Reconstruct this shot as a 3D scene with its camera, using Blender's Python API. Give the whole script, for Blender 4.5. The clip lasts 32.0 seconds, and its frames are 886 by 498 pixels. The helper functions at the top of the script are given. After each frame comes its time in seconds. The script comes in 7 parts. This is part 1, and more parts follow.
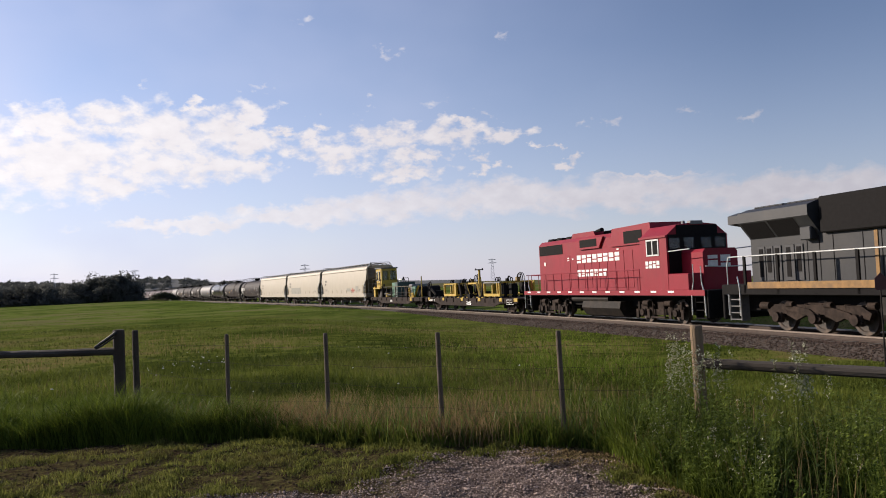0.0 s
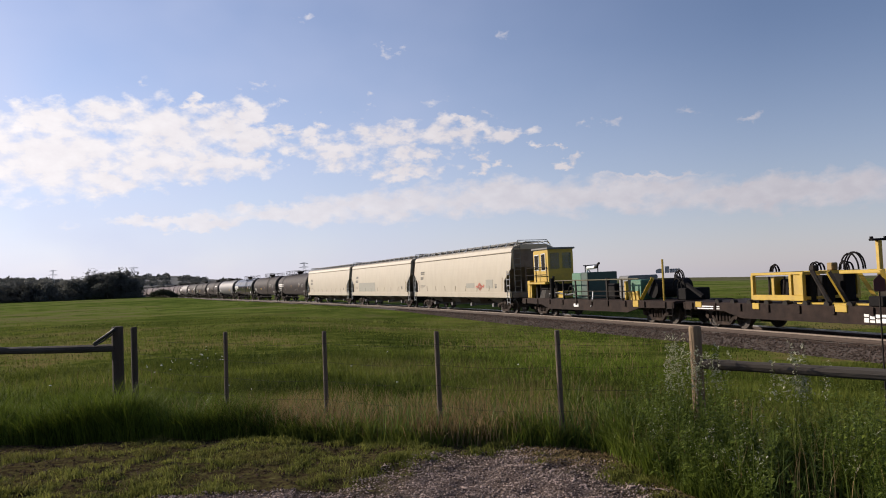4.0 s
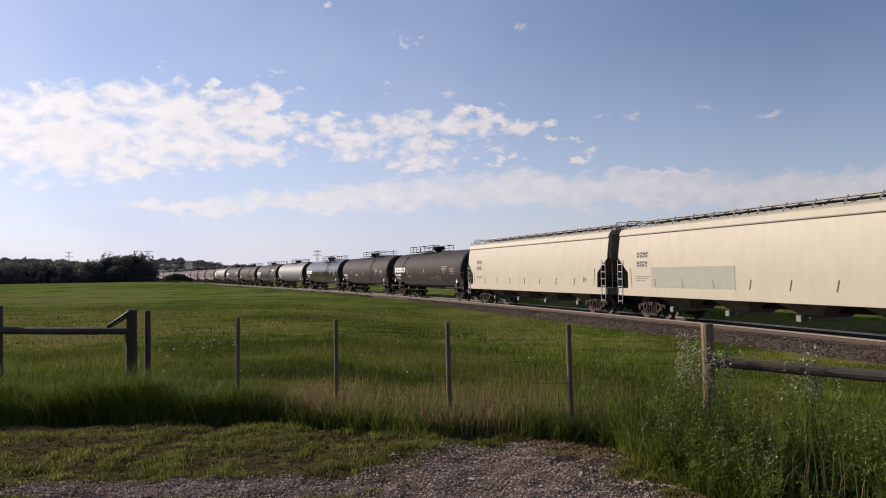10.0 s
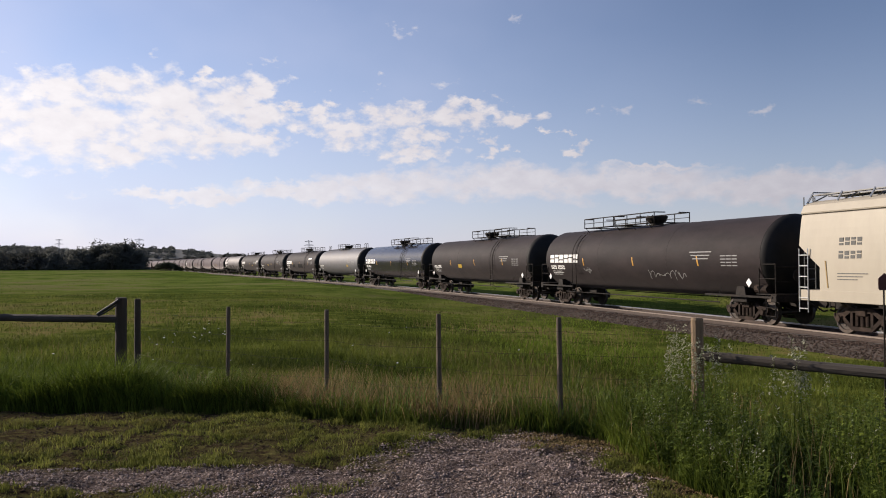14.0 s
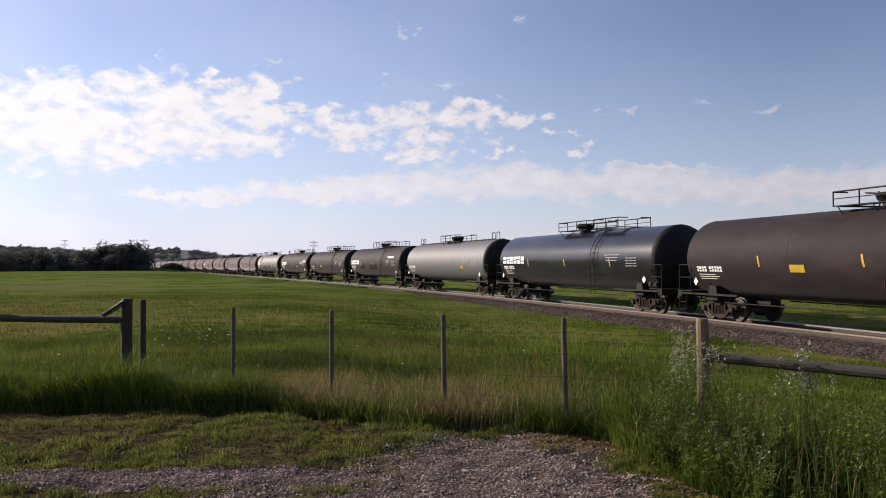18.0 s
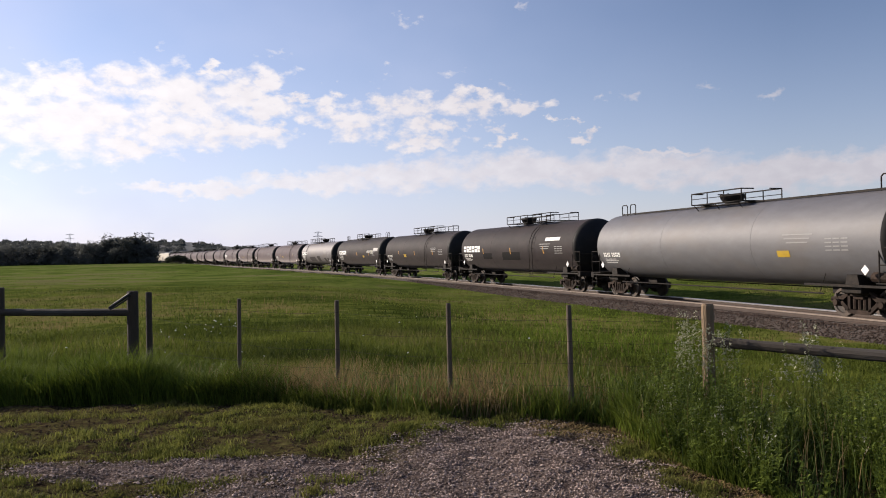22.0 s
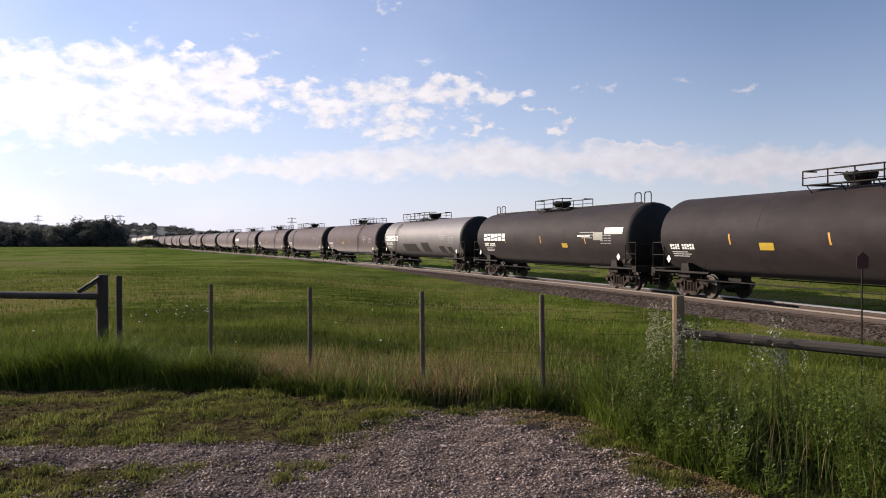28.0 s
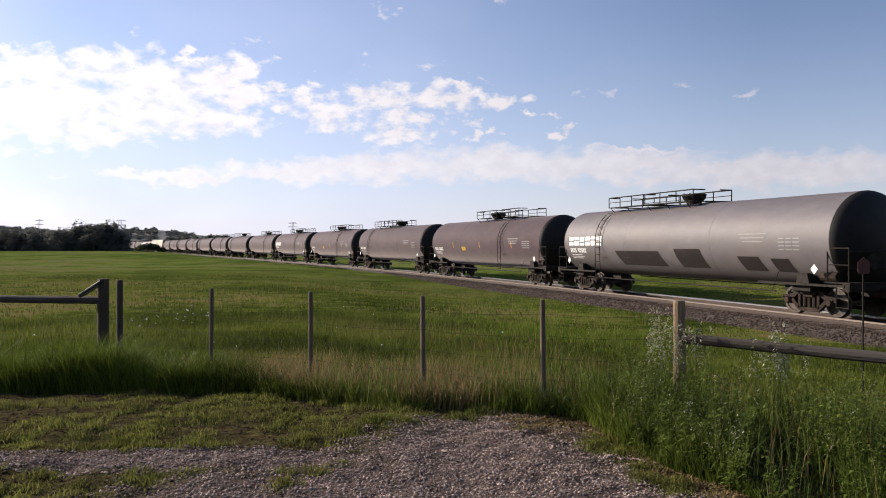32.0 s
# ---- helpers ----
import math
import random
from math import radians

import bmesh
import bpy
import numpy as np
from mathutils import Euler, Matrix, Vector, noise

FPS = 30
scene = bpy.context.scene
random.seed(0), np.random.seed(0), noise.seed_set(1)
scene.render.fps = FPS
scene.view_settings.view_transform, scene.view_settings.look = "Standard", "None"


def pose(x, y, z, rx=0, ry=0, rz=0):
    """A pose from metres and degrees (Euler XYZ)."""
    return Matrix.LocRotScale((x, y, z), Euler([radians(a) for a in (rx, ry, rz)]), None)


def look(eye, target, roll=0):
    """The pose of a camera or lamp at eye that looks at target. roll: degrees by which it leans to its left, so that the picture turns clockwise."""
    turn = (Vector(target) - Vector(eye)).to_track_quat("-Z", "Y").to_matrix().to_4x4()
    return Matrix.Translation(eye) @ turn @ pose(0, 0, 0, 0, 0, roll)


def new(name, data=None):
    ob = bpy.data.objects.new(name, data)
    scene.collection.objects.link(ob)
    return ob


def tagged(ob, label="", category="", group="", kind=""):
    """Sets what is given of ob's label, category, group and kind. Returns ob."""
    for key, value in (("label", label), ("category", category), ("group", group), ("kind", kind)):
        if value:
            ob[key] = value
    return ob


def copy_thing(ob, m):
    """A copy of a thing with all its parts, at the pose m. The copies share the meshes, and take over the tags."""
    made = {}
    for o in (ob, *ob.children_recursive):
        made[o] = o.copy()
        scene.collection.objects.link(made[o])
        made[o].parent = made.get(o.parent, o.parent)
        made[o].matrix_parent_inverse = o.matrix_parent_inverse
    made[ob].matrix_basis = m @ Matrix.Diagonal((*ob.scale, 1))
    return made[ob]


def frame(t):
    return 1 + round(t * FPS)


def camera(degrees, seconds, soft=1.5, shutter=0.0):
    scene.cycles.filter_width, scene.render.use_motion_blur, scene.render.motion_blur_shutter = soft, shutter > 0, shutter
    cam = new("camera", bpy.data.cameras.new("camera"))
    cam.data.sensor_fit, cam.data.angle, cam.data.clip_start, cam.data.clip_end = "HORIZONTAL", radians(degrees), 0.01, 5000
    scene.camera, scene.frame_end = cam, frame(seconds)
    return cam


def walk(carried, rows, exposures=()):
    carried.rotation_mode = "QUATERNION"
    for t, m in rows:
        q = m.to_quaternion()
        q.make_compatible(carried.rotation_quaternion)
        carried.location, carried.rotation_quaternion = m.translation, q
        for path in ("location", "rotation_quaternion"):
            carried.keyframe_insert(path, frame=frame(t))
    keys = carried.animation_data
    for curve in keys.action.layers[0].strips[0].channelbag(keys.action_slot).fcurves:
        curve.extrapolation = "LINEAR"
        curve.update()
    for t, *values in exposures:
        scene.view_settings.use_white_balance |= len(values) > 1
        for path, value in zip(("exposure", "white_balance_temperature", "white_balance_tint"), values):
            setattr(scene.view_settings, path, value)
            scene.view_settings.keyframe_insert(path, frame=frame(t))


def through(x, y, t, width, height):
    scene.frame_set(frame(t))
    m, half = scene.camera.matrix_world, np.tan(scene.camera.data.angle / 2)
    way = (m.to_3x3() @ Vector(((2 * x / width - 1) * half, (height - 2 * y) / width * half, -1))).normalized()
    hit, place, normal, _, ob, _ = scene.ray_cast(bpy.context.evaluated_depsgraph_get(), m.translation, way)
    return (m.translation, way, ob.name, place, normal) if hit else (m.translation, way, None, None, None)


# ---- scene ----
cam = camera(58.0, 32.0, soft=1.0)
EYE = (0.0, 0.0, 1.65)
walk(cam, [
    (0.0, pose(*EYE, 92.30, 2.73, -0.40)), (0.5, pose(*EYE, 92.41, 2.80, -0.48)), (1.0, pose(*EYE, 92.20, 2.51, -0.64)),
    (1.5, pose(*EYE, 92.12, 2.46, -0.67)), (2.0, pose(*EYE, 92.17, 2.60, -0.60)), (2.5, pose(*EYE, 92.22, 2.56, -0.50)),
    (3.0, pose(*EYE, 92.27, 2.48, -0.49)), (3.5, pose(*EYE, 92.24, 2.38, -0.49)), (5.5, pose(*EYE, 92.17, 2.16, -0.28)),
    (6.0, pose(*EYE, 92.09, 1.93, -0.13)), (6.5, pose(*EYE, 92.04, 1.76, -0.05)), (7.0, pose(*EYE, 92.02, 1.59, -0.01)),
    (7.5, pose(*EYE, 91.98, 1.54, -0.01)), (8.0, pose(*EYE, 91.89, 1.37, 0.04)), (8.5, pose(*EYE, 91.71, 1.28, 0.03)),
    (9.0, pose(*EYE, 92.30, 1.97, 0.81)), (9.5, pose(*EYE, 91.96, 1.27, 0.82)), (10.0, pose(*EYE, 91.61, 0.95, 0.44)),
    (10.5, pose(*EYE, 91.61, 0.75, 0.30)), (11.0, pose(*EYE, 91.51, 0.76, 0.18)), (11.5, pose(*EYE, 91.54, 0.70, 0.09)),
    (12.0, pose(*EYE, 91.58, 0.88, 0.17)), (12.5, pose(*EYE, 91.49, 0.60, 0.12)), (13.0, pose(*EYE, 91.35, 0.39, 0.01)),
    (13.5, pose(*EYE, 91.06, 0.30, -0.11)), (14.0, pose(*EYE, 91.00, 0.30, -0.17)), (14.5, pose(*EYE, 90.99, 0.23, -0.16)),
    (16.5, pose(*EYE, 91.05, 0.27, 0.04)), (17.0, pose(*EYE, 91.06, 0.32, 0.15)), (17.5, pose(*EYE, 91.05, 0.25, 0.15)),
    (18.0, pose(*EYE, 91.05, 0.32, 0.17)), (18.5, pose(*EYE, 91.03, 0.12, 0.12)), (19.0, pose(*EYE, 90.95, 0.07, 0.06)),
    (19.5, pose(*EYE, 90.90, 0.50, 0.15)), (20.0, pose(*EYE, 90.52, 0.47, 0.42)), (20.5, pose(*EYE, 90.11, 0.67, 0.12)),
    (21.0, pose(*EYE, 90.17, 0.50, 0.28)), (21.5, pose(*EYE, 90.13, 0.73, 0.36)), (22.0, pose(*EYE, 90.25, 1.07, 0.48)),
    (22.5, pose(*EYE, 90.28, 0.81, 0.51)), (23.0, pose(*EYE, 90.25, 0.71, 0.52)), (23.5, pose(*EYE, 90.26, 0.74, 0.55)),
    (24.0, pose(*EYE, 90.24, 0.69, 0.52)), (24.5, pose(*EYE, 90.21, 0.78, 0.53)), (25.0, pose(*EYE, 90.19, 0.32, 0.42)),
    (25.5, pose(*EYE, 89.89, 0.02, 0.10)), (27.5, pose(*EYE, 89.38, 0.40, -1.35)), (28.0, pose(*EYE, 89.39, 0.14, -1.35)),
    (28.5, pose(*EYE, 89.42, 0.19, -1.28)), (29.0, pose(*EYE, 89.43, 0.11, -1.25)), (29.5, pose(*EYE, 89.44, 0.25, -1.27)),
    (30.0, pose(*EYE, 89.43, 0.18, -1.29)), (30.5, pose(*EYE, 89.49, 0.11, -1.29)), (31.0, pose(*EYE, 89.60, 0.12, -1.29)),
    (31.5, pose(*EYE, 89.69, 0.13, -1.30)), (32.0, pose(*EYE, 89.73, 0.06, -1.29)),
], exposures=((0.0, 0.42), (5.5, 0.37), (14.0, 0.38), (17.0, 0.49), (25.0, 0.52), (28.0, 0.65), (32.0, 0.65)))

# ---- light ----
SUN_AZ, SUN_EL = -62.0, 21.0          # degrees; azimuth from the view's middle line, negative to the left
world = bpy.data.worlds.new("sky")
scene.world = world
world.use_nodes = True
wt = world.node_tree
wt.nodes.clear()


def wnode(kind, **kw):
    n = wt.nodes.new(kind)
    for k, v in kw.items():
        if k == "operation":
            n.operation = v
        elif k == "blend":
            n.data_type, n.blend_type = "RGBA", v
    return n


def wmath(op, a, b=None, clamp=False):
    n = wnode("ShaderNodeMath", operation=op)
    n.use_clamp = clamp
    for i, v in enumerate((a, b)):
        if v is None:
            continue
        if isinstance(v, (int, float)):
            n.inputs[i].default_value = v
        else:
            wt.links.new(v, n.inputs[i])
    return n.outputs[0]


def build_sky():
    out = wnode("ShaderNodeOutputWorld")
    bg = wnode("ShaderNodeBackground")
    bg.inputs["Strength"].default_value = 0.087
    sky = wnode("ShaderNodeTexSky")
    sky.sky_type = "NISHITA"
    sky.sun_disc = False
    sky.sun_elevation = radians(SUN_EL)
    sky.sun_rotation = radians(SUN_AZ)
    sky.altitude, sky.air_density, sky.dust_density, sky.ozone_density = 900.0, 1.0, 0.6, 2.2
    co = wnode("ShaderNodeTexCoord")
    sep = wnode("ShaderNodeSeparateXYZ")
    wt.links.new(co.outputs["Generated"], sep.inputs[0])
    x, y, z = sep.outputs
    az = wmath("MULTIPLY", wmath("ARCTAN2", x, y), 57.2958)
    el = wmath("MULTIPLY", wmath("ARCSINE", z), 57.2958)
    comb = wnode("ShaderNodeCombineXYZ")
    wt.links.new(wmath("MULTIPLY", az, 0.62), comb.inputs[0])
    wt.links.new(el, comb.inputs[1])

    def cloud_noise(scale, detail, rough, shift):
        n = wnode("ShaderNodeTexNoise")
        n.inputs["Scale"].default_value, n.inputs["Detail"].default_value, n.inputs["Roughness"].default_value = scale, detail, rough
        m = wnode("ShaderNodeMapping")
        m.inputs["Location"].default_value = shift
        wt.links.new(comb.outputs[0], m.inputs[0])
        wt.links.new(m.outputs[0], n.inputs["Vector"])
        return n.outputs

    def vmath(op, a, b):
        n = wnode("ShaderNodeVectorMath", operation=op)
        for i, v in enumerate((a, b)):
            if v is None:
                continue
            if isinstance(v, tuple):
                n.inputs[i].default_value = v
            else:
                wt.links.new(v, n.inputs[i])
        return n.outputs["Value"] if op == "LENGTH" else n.outputs[0]

    fine = cloud_noise(0.80, 5.0, 0.58, (3.1, 0.4, 2.0))
    puff = cloud_noise(1.35, 4.0, 0.52, (7.7, 1.9, 5.0))[0]
    soft = cloud_noise(0.16, 3.0, 0.5, (1.0, 8.0, 9.0))[0]
    # the banks' outlines, frayed by the noise
    place = wnode("ShaderNodeCombineXYZ")
    wt.links.new(az, place.inputs[0])
    wt.links.new(el, place.inputs[1])
    warp = vmath("MULTIPLY", vmath("SUBTRACT", fine[1], (0.5, 0.5, 0.5)), (5.5, 3.2, 0.0))
    where = vmath("ADD", place.outputs[0], warp)

    def nearest(banks):
        """How near a direction is to the middle of a bank: 0 there, 1 at its rim."""
        low = None
        for u, v, wide, high in banks:
            d = vmath("LENGTH", vmath("MULTIPLY", vmath("SUBTRACT", where, (u, v, 0.0)), (1 / wide, 1 / high, 0.0)), None)
            low = d if low is None else wmath("MINIMUM", low, d)
        return low

    solid = nearest([(-33.0, 9.0, 9.5, 2.5), (-25.0, 8.9, 5.0, 2.3), (-22.0, 7.5, 3.2, 0.8), (-22.0, 11.7, 2.6, 1.0), (-18.4, 10.6, 3.0, 1.9), (-15.6, 8.5, 3.4, 1.0), (-19.2, 8.6, 2.6, 1.2), (-25.6, 11.4, 2.0, 0.9),
                     (-14.4, 11.2, 2.0, 1.5), (-12.4, 12.0, 1.1, 0.9), (-12.2, 8.7, 1.3, 0.4), (-12.6, 10.2, 1.8, 0.8), (-10.6, 10.9, 1.2, 0.4), (-16.4, 12.6, 1.6, 0.4)])
    broken = nearest([(-9.0, 10.2, 1.9, 0.9), (-7.7, 11.4, 0.9, 0.5), (-6.6, 9.1, 2.1, 1.3), (-4.4, 10.5, 1.8, 1.2), (-2.4, 10.4, 2.2, 1.0), (-1.9, 7.9, 3.0, 0.7), (-1.6, 9.2, 1.7, 0.7), (1.5, 10.4, 2.6, 0.9),
                      (0.3, 8.9, 1.2, 0.5), (3.4, 8.9, 1.0, 0.6), (5.5, 10.1, 1.4, 0.6), (3.0, 7.9, 0.8, 0.4), (2.4, 11.3, 1.5, 0.35), (5.2, 8.0, 0.7, 0.35), (9.5, 7.8, 0.9, 0.35), (10.4, 8.3, 0.9, 0.35), (8.4, 9.1, 0.5, 0.25)])
    puffs = nearest([(18.3, 10.7, 1.2, 0.3), (11.5, 10.5, 0.35, 0.3), (0.5, 12.7, 0.9, 0.35), (3.9, 11.8, 0.9, 0.3), (-10.5, 12.9, 0.6, 0.3), (5.4, 17.0, 0.6, 0.3), (-2.6, 16.2, 0.6, 0.3), (-8.6, 18.8, 0.7, 0.3),
                     (-4.6, 12.9, 0.5, 0.3), (-19.6, 13.8, 0.6, 0.3), (12.9, 10.7, 0.6, 0.3), (22.2, 10.0, 0.6, 0.3), (-12.0, 14.0, 0.6, 0.3)])
    streak = nearest([(-17.0, 4.7, 6.0, 0.45), (-10.0, 5.1, 6.0, 0.75), (-3.0, 5.6, 6.0, 1.1), (5.0, 5.8, 7.0, 1.25), (13.0, 5.5, 8.0, 1.25), (24.0, 4.9, 9.0, 1.2), (15.0, 6.6, 4.0, 0.3)])
    grain = wmath("SUBTRACT", puff, 0.5)
    d1 = wmath("MULTIPLY", wmath("ADD", wmath("SUBTRACT", 1.32, solid), wmath("MULTIPLY", grain, 2.3)), 1.25, clamp=True)
    d1b = wmath("MULTIPLY", wmath("ADD", wmath("SUBTRACT", 1.14, broken), wmath("MULTIPLY", grain, 3.4)), 1.2, clamp=True)
    d2 = wmath("MULTIPLY", wmath("ADD", wmath("SUBTRACT", 1.16, streak), wmath("MULTIPLY", wmath("SUBTRACT", fine[0], 0.5), 0.9)), 1.6, clamp=True)
    d3 = wmath("MULTIPLY", wmath("ADD", wmath("SUBTRACT", 1.0, puffs), wmath("MULTIPLY", grain, 1.5)), 1.0, clamp=True)
    cover = wmath("MAXIMUM", wmath("MAXIMUM", wmath("MAXIMUM", d1, d1b), wmath("MULTIPLY", d2, 0.85)), wmath("MULTIPLY", d3, 0.6))
    # thin haze that gathers at the horizon and round the low sun
    haze = wmath("POWER", wmath("SUBTRACT", 1.0, wmath("MULTIPLY", wmath("MAXIMUM", el, 0.0), 0.06), clamp=True), 1.5)
    glow = wmath("SUBTRACT", 1.0, wmath("MULTIPLY", wmath("ABSOLUTE", wmath("SUBTRACT", az, SUN_AZ)), 0.0118), clamp=True)
    veil = wmath("ADD", wmath("MULTIPLY", haze, 0.50), wmath("MULTIPLY", wmath("MULTIPLY", glow, soft), 1.3), clamp=True)
    hue = wnode("ShaderNodeMix", blend="MULTIPLY")
    hue.inputs["Factor"].default_value = 1.0
    hue.inputs["B"].default_value = (1.16, 1.0, 1.05, 1)
    wt.links.new(sky.outputs[0], hue.inputs["A"])
    tint = wnode("ShaderNodeMix", blend="MIX")
    tint.inputs["B"].default_value = (5.0, 5.35, 7.1, 1)
    wt.links.new(hue.outputs["Result"], tint.inputs["A"])
    wt.links.new(veil, tint.inputs["Factor"])
    lit = wnode("ShaderNodeMix", blend="MIX")
    lit.inputs["A"].default_value = (5.4, 5.1, 5.6, 1)
    lit.inputs["B"].default_value = (8.9, 8.55, 8.6, 1)
    wt.links.new(wmath("ADD", wmath("MULTIPLY", glow, 0.85), wmath("MULTIPLY", wmath("SUBTRACT", puff, 0.35), 0.55), clamp=True), lit.inputs["Factor"])
    mix = wnode("ShaderNodeMix", blend="MIX")
    wt.links.new(cover, mix.inputs["Factor"])
    wt.links.new(tint.outputs["Result"], mix.inputs["A"])
    wt.links.new(lit.outputs["Result"], mix.inputs["B"])
    # brighter towards the sun's side
    side = wnode("ShaderNodeVectorMath", operation="SCALE")
    wt.links.new(mix.outputs["Result"], side.inputs[0])
    wt.links.new(wmath("ADD", wmath("MULTIPLY", glow, 0.42), 0.88), side.inputs["Scale"])
    wt.links.new(side.outputs[0], bg.inputs["Color"])
    wt.links.new(bg.outputs[0], out.inputs["Surface"])


build_sky()
sun_data = bpy.data.lights.new("sun", "SUN")
sun_data.energy, sun_data.angle, sun_data.color = 4.8, radians(0.5), (1.0, 0.87, 0.74)
sun = new("sun", sun_data)
_a, _e = radians(SUN_AZ), radians(SUN_EL)
sun.matrix_world = look((0, 0, 60), (-math.sin(_a) * math.cos(_e), -math.cos(_a) * math.cos(_e), 60 - math.sin(_e)))


# ---- materials ----
def material(name, color, rough=0.6, metal=0.0, vary=0.0, scale=6.0, stain=None, stain_amount=0.35, stain_scale=1.2, bump=0.0, bump_scale=40.0, spec=0.5, piece=0.0, stretch=(1, 1, 1), coat=0.0, dust=0.0):
    """A surface with fine grain, larger stains and relief."""
    m = bpy.data.materials.new(name)
    m.use_nodes = True
    t = m.node_tree
    b = t.nodes["Principled BSDF"]
    b.inputs["Roughness"].default_value, b.inputs["Metallic"].default_value = rough, metal
    b.inputs["Specular IOR Level"].default_value = spec
    b.inputs["Coat Weight"].default_value = coat
    b.inputs["Sheen Weight"].default_value, b.inputs["Sheen Roughness"].default_value = dust, 0.4
    b.inputs["Sheen Tint"].default_value = (1.0, 0.90, 0.88, 1)
    co = t.nodes.new("ShaderNodeTexCoord")
    mp = t.nodes.new("ShaderNodeMapping")
    mp.inputs["Scale"].default_value = stretch
    t.links.new(co.outputs["Object"], mp.inputs[0])

    def tex(sc, detail):
        n = t.nodes.new("ShaderNodeTexNoise")
        n.inputs["Scale"].default_value, n.inputs["Detail"].default_value, n.inputs["Roughness"].default_value = sc, detail, 0.6
        t.links.new(mp.outputs[0], n.inputs["Vector"])
        return n.outputs[0]

    base = (*color, 1)
    now = None
    if vary:
        r = t.nodes.new("ShaderNodeValToRGB")
        r.color_ramp.elements[0].position, r.color_ramp.elements[1].position = 0.3, 0.7
        r.color_ramp.elements[0].color = (*[c * (1 - vary) for c in color], 1)
        r.color_ramp.elements[1].color = (*[min(c * (1 + vary), 1) for c in color], 1)
        t.links.new(tex(scale, 6), r.inputs[0])
        now = r.outputs[0]
    if stain:
        r = t.nodes.new("ShaderNodeValToRGB")
        r.color_ramp.elements[0].position, r.color_ramp.elements[1].position = 0.46, 0.74
        r.color_ramp.elements[0].color, r.color_ramp.elements[1].color = (0, 0, 0, 1), (stain_amount,) * 3 + (1,)
        t.links.new(tex(stain_scale, 5), r.inputs[0])
        x = t.nodes.new("ShaderNodeMix")
        x.data_type = "RGBA"
        x.inputs["A"].default_value, x.inputs["B"].default_value = base, (*stain, 1)
        t.links.new(r.outputs[0], x.inputs["Factor"])
        if now:
            t.links.new(now, x.inputs["A"])
        now = x.outputs["Result"]
    if piece:
        oi = t.nodes.new("ShaderNodeObjectInfo")
        h = t.nodes.new("ShaderNodeHueSaturation")
        mr = t.nodes.new("ShaderNodeMapRange")
        mr.inputs["To Min"].default_value, mr.inputs["To Max"].default_value = 1 - piece, 1 + piece
        t.links.new(oi.outputs["Random"], mr.inputs["Value"])
        t.links.new(mr.outputs[0], h.inputs["Value"])
        h.inputs["Color"].default_value = base
        if now:
            t.links.new(now, h.inputs["Color"])
        now = h.outputs[0]
    if now:
        t.links.new(now, b.inputs["Base Color"])
    else:
        b.inputs["Base Color"].default_value = base
    if bump:
        u = t.nodes.new("ShaderNodeBump")
        u.inputs["Strength"].default_value, u.inputs["Distance"].default_value = bump, 0.02
        t.links.new(tex(bump_scale, 4), u.inputs["Height"])
        t.links.new(u.outputs[0], b.inputs["Normal"])
    return m


# ---- small mesh helpers ----
def part(name, bm, mat, parent=None, label="", smooth=False):
    me = bpy.data.meshes.new(name)
    if smooth:
        for f in bm.faces:
            f.smooth = True
    bm.to_mesh(me)
    bm.free()
    for m in (mat if isinstance(mat, (list, tuple)) else [mat]):
        me.materials.append(m)
    ob = new(name, me)
    ob.parent = parent
    if label:
        tagged(ob, label)
    return ob


def again(name, src, parent, m=None, label=""):
    """Another object on the mesh of src."""
    ob = new(name, src.data)
    ob.parent = parent
    if m is not None:
        ob.matrix_basis = m
    if label:
        tagged(ob, label)
    return ob


def box(bm, x0, x1, y0, y1, z0, z1, bevel=0.0, mi=0):
    r = bmesh.ops.create_cube(bm, size=1.0, matrix=Matrix.Translation(((x0 + x1) / 2, (y0 + y1) / 2, (z0 + z1) / 2)) @ Matrix.Diagonal((abs(x1 - x0), abs(y1 - y0), abs(z1 - z0), 1)))
    fs = {f for v in r["verts"] for f in v.link_faces}
    if bevel:
        es = list({e for v in r["verts"] for e in v.link_edges})
        fs |= set(bmesh.ops.bevel(bm, geom=es, offset=bevel, segments=1, affect="EDGES", profile=0.5)["faces"])
    for f in fs:
        if f.is_valid:
            f.material_index = mi
    return bm


def rod(bm, a, b, r0, r1=None, seg=6, caps=True):
    a, b = Vector(a), Vector(b)
    d = b - a
    m = Matrix.Translation((a + b) / 2) @ d.to_track_quat("Z", "Y").to_matrix().to_4x4()
    bmesh.ops.create_cone(bm, cap_ends=caps, segments=seg, radius1=r0, radius2=r0 if r1 is None else r1, depth=d.length, matrix=m)
    return bm


def pipe(bm, pts, r, seg=6):
    for a, b in zip(pts, pts[1:]):
        rod(bm, a, b, r, seg=seg)
    return bm


def prism(bm, outline, y0, y1):
    """A solid from an (x, z) outline, from y0 to y1."""
    v0 = [bm.verts.new((x, y0, z)) for x, z in outline]
    v1 = [bm.verts.new((x, y1, z)) for x, z in outline]
    bm.faces.new(v0)
    bm.faces.new(v1[::-1])
    n = len(outline)
    for i in range(n):
        bm.faces.new((v0[(i + 1) % n], v0[i], v1[i], v1[(i + 1) % n]))
    bmesh.ops.recalc_face_normals(bm, faces=bm.faces[:])
    return bm


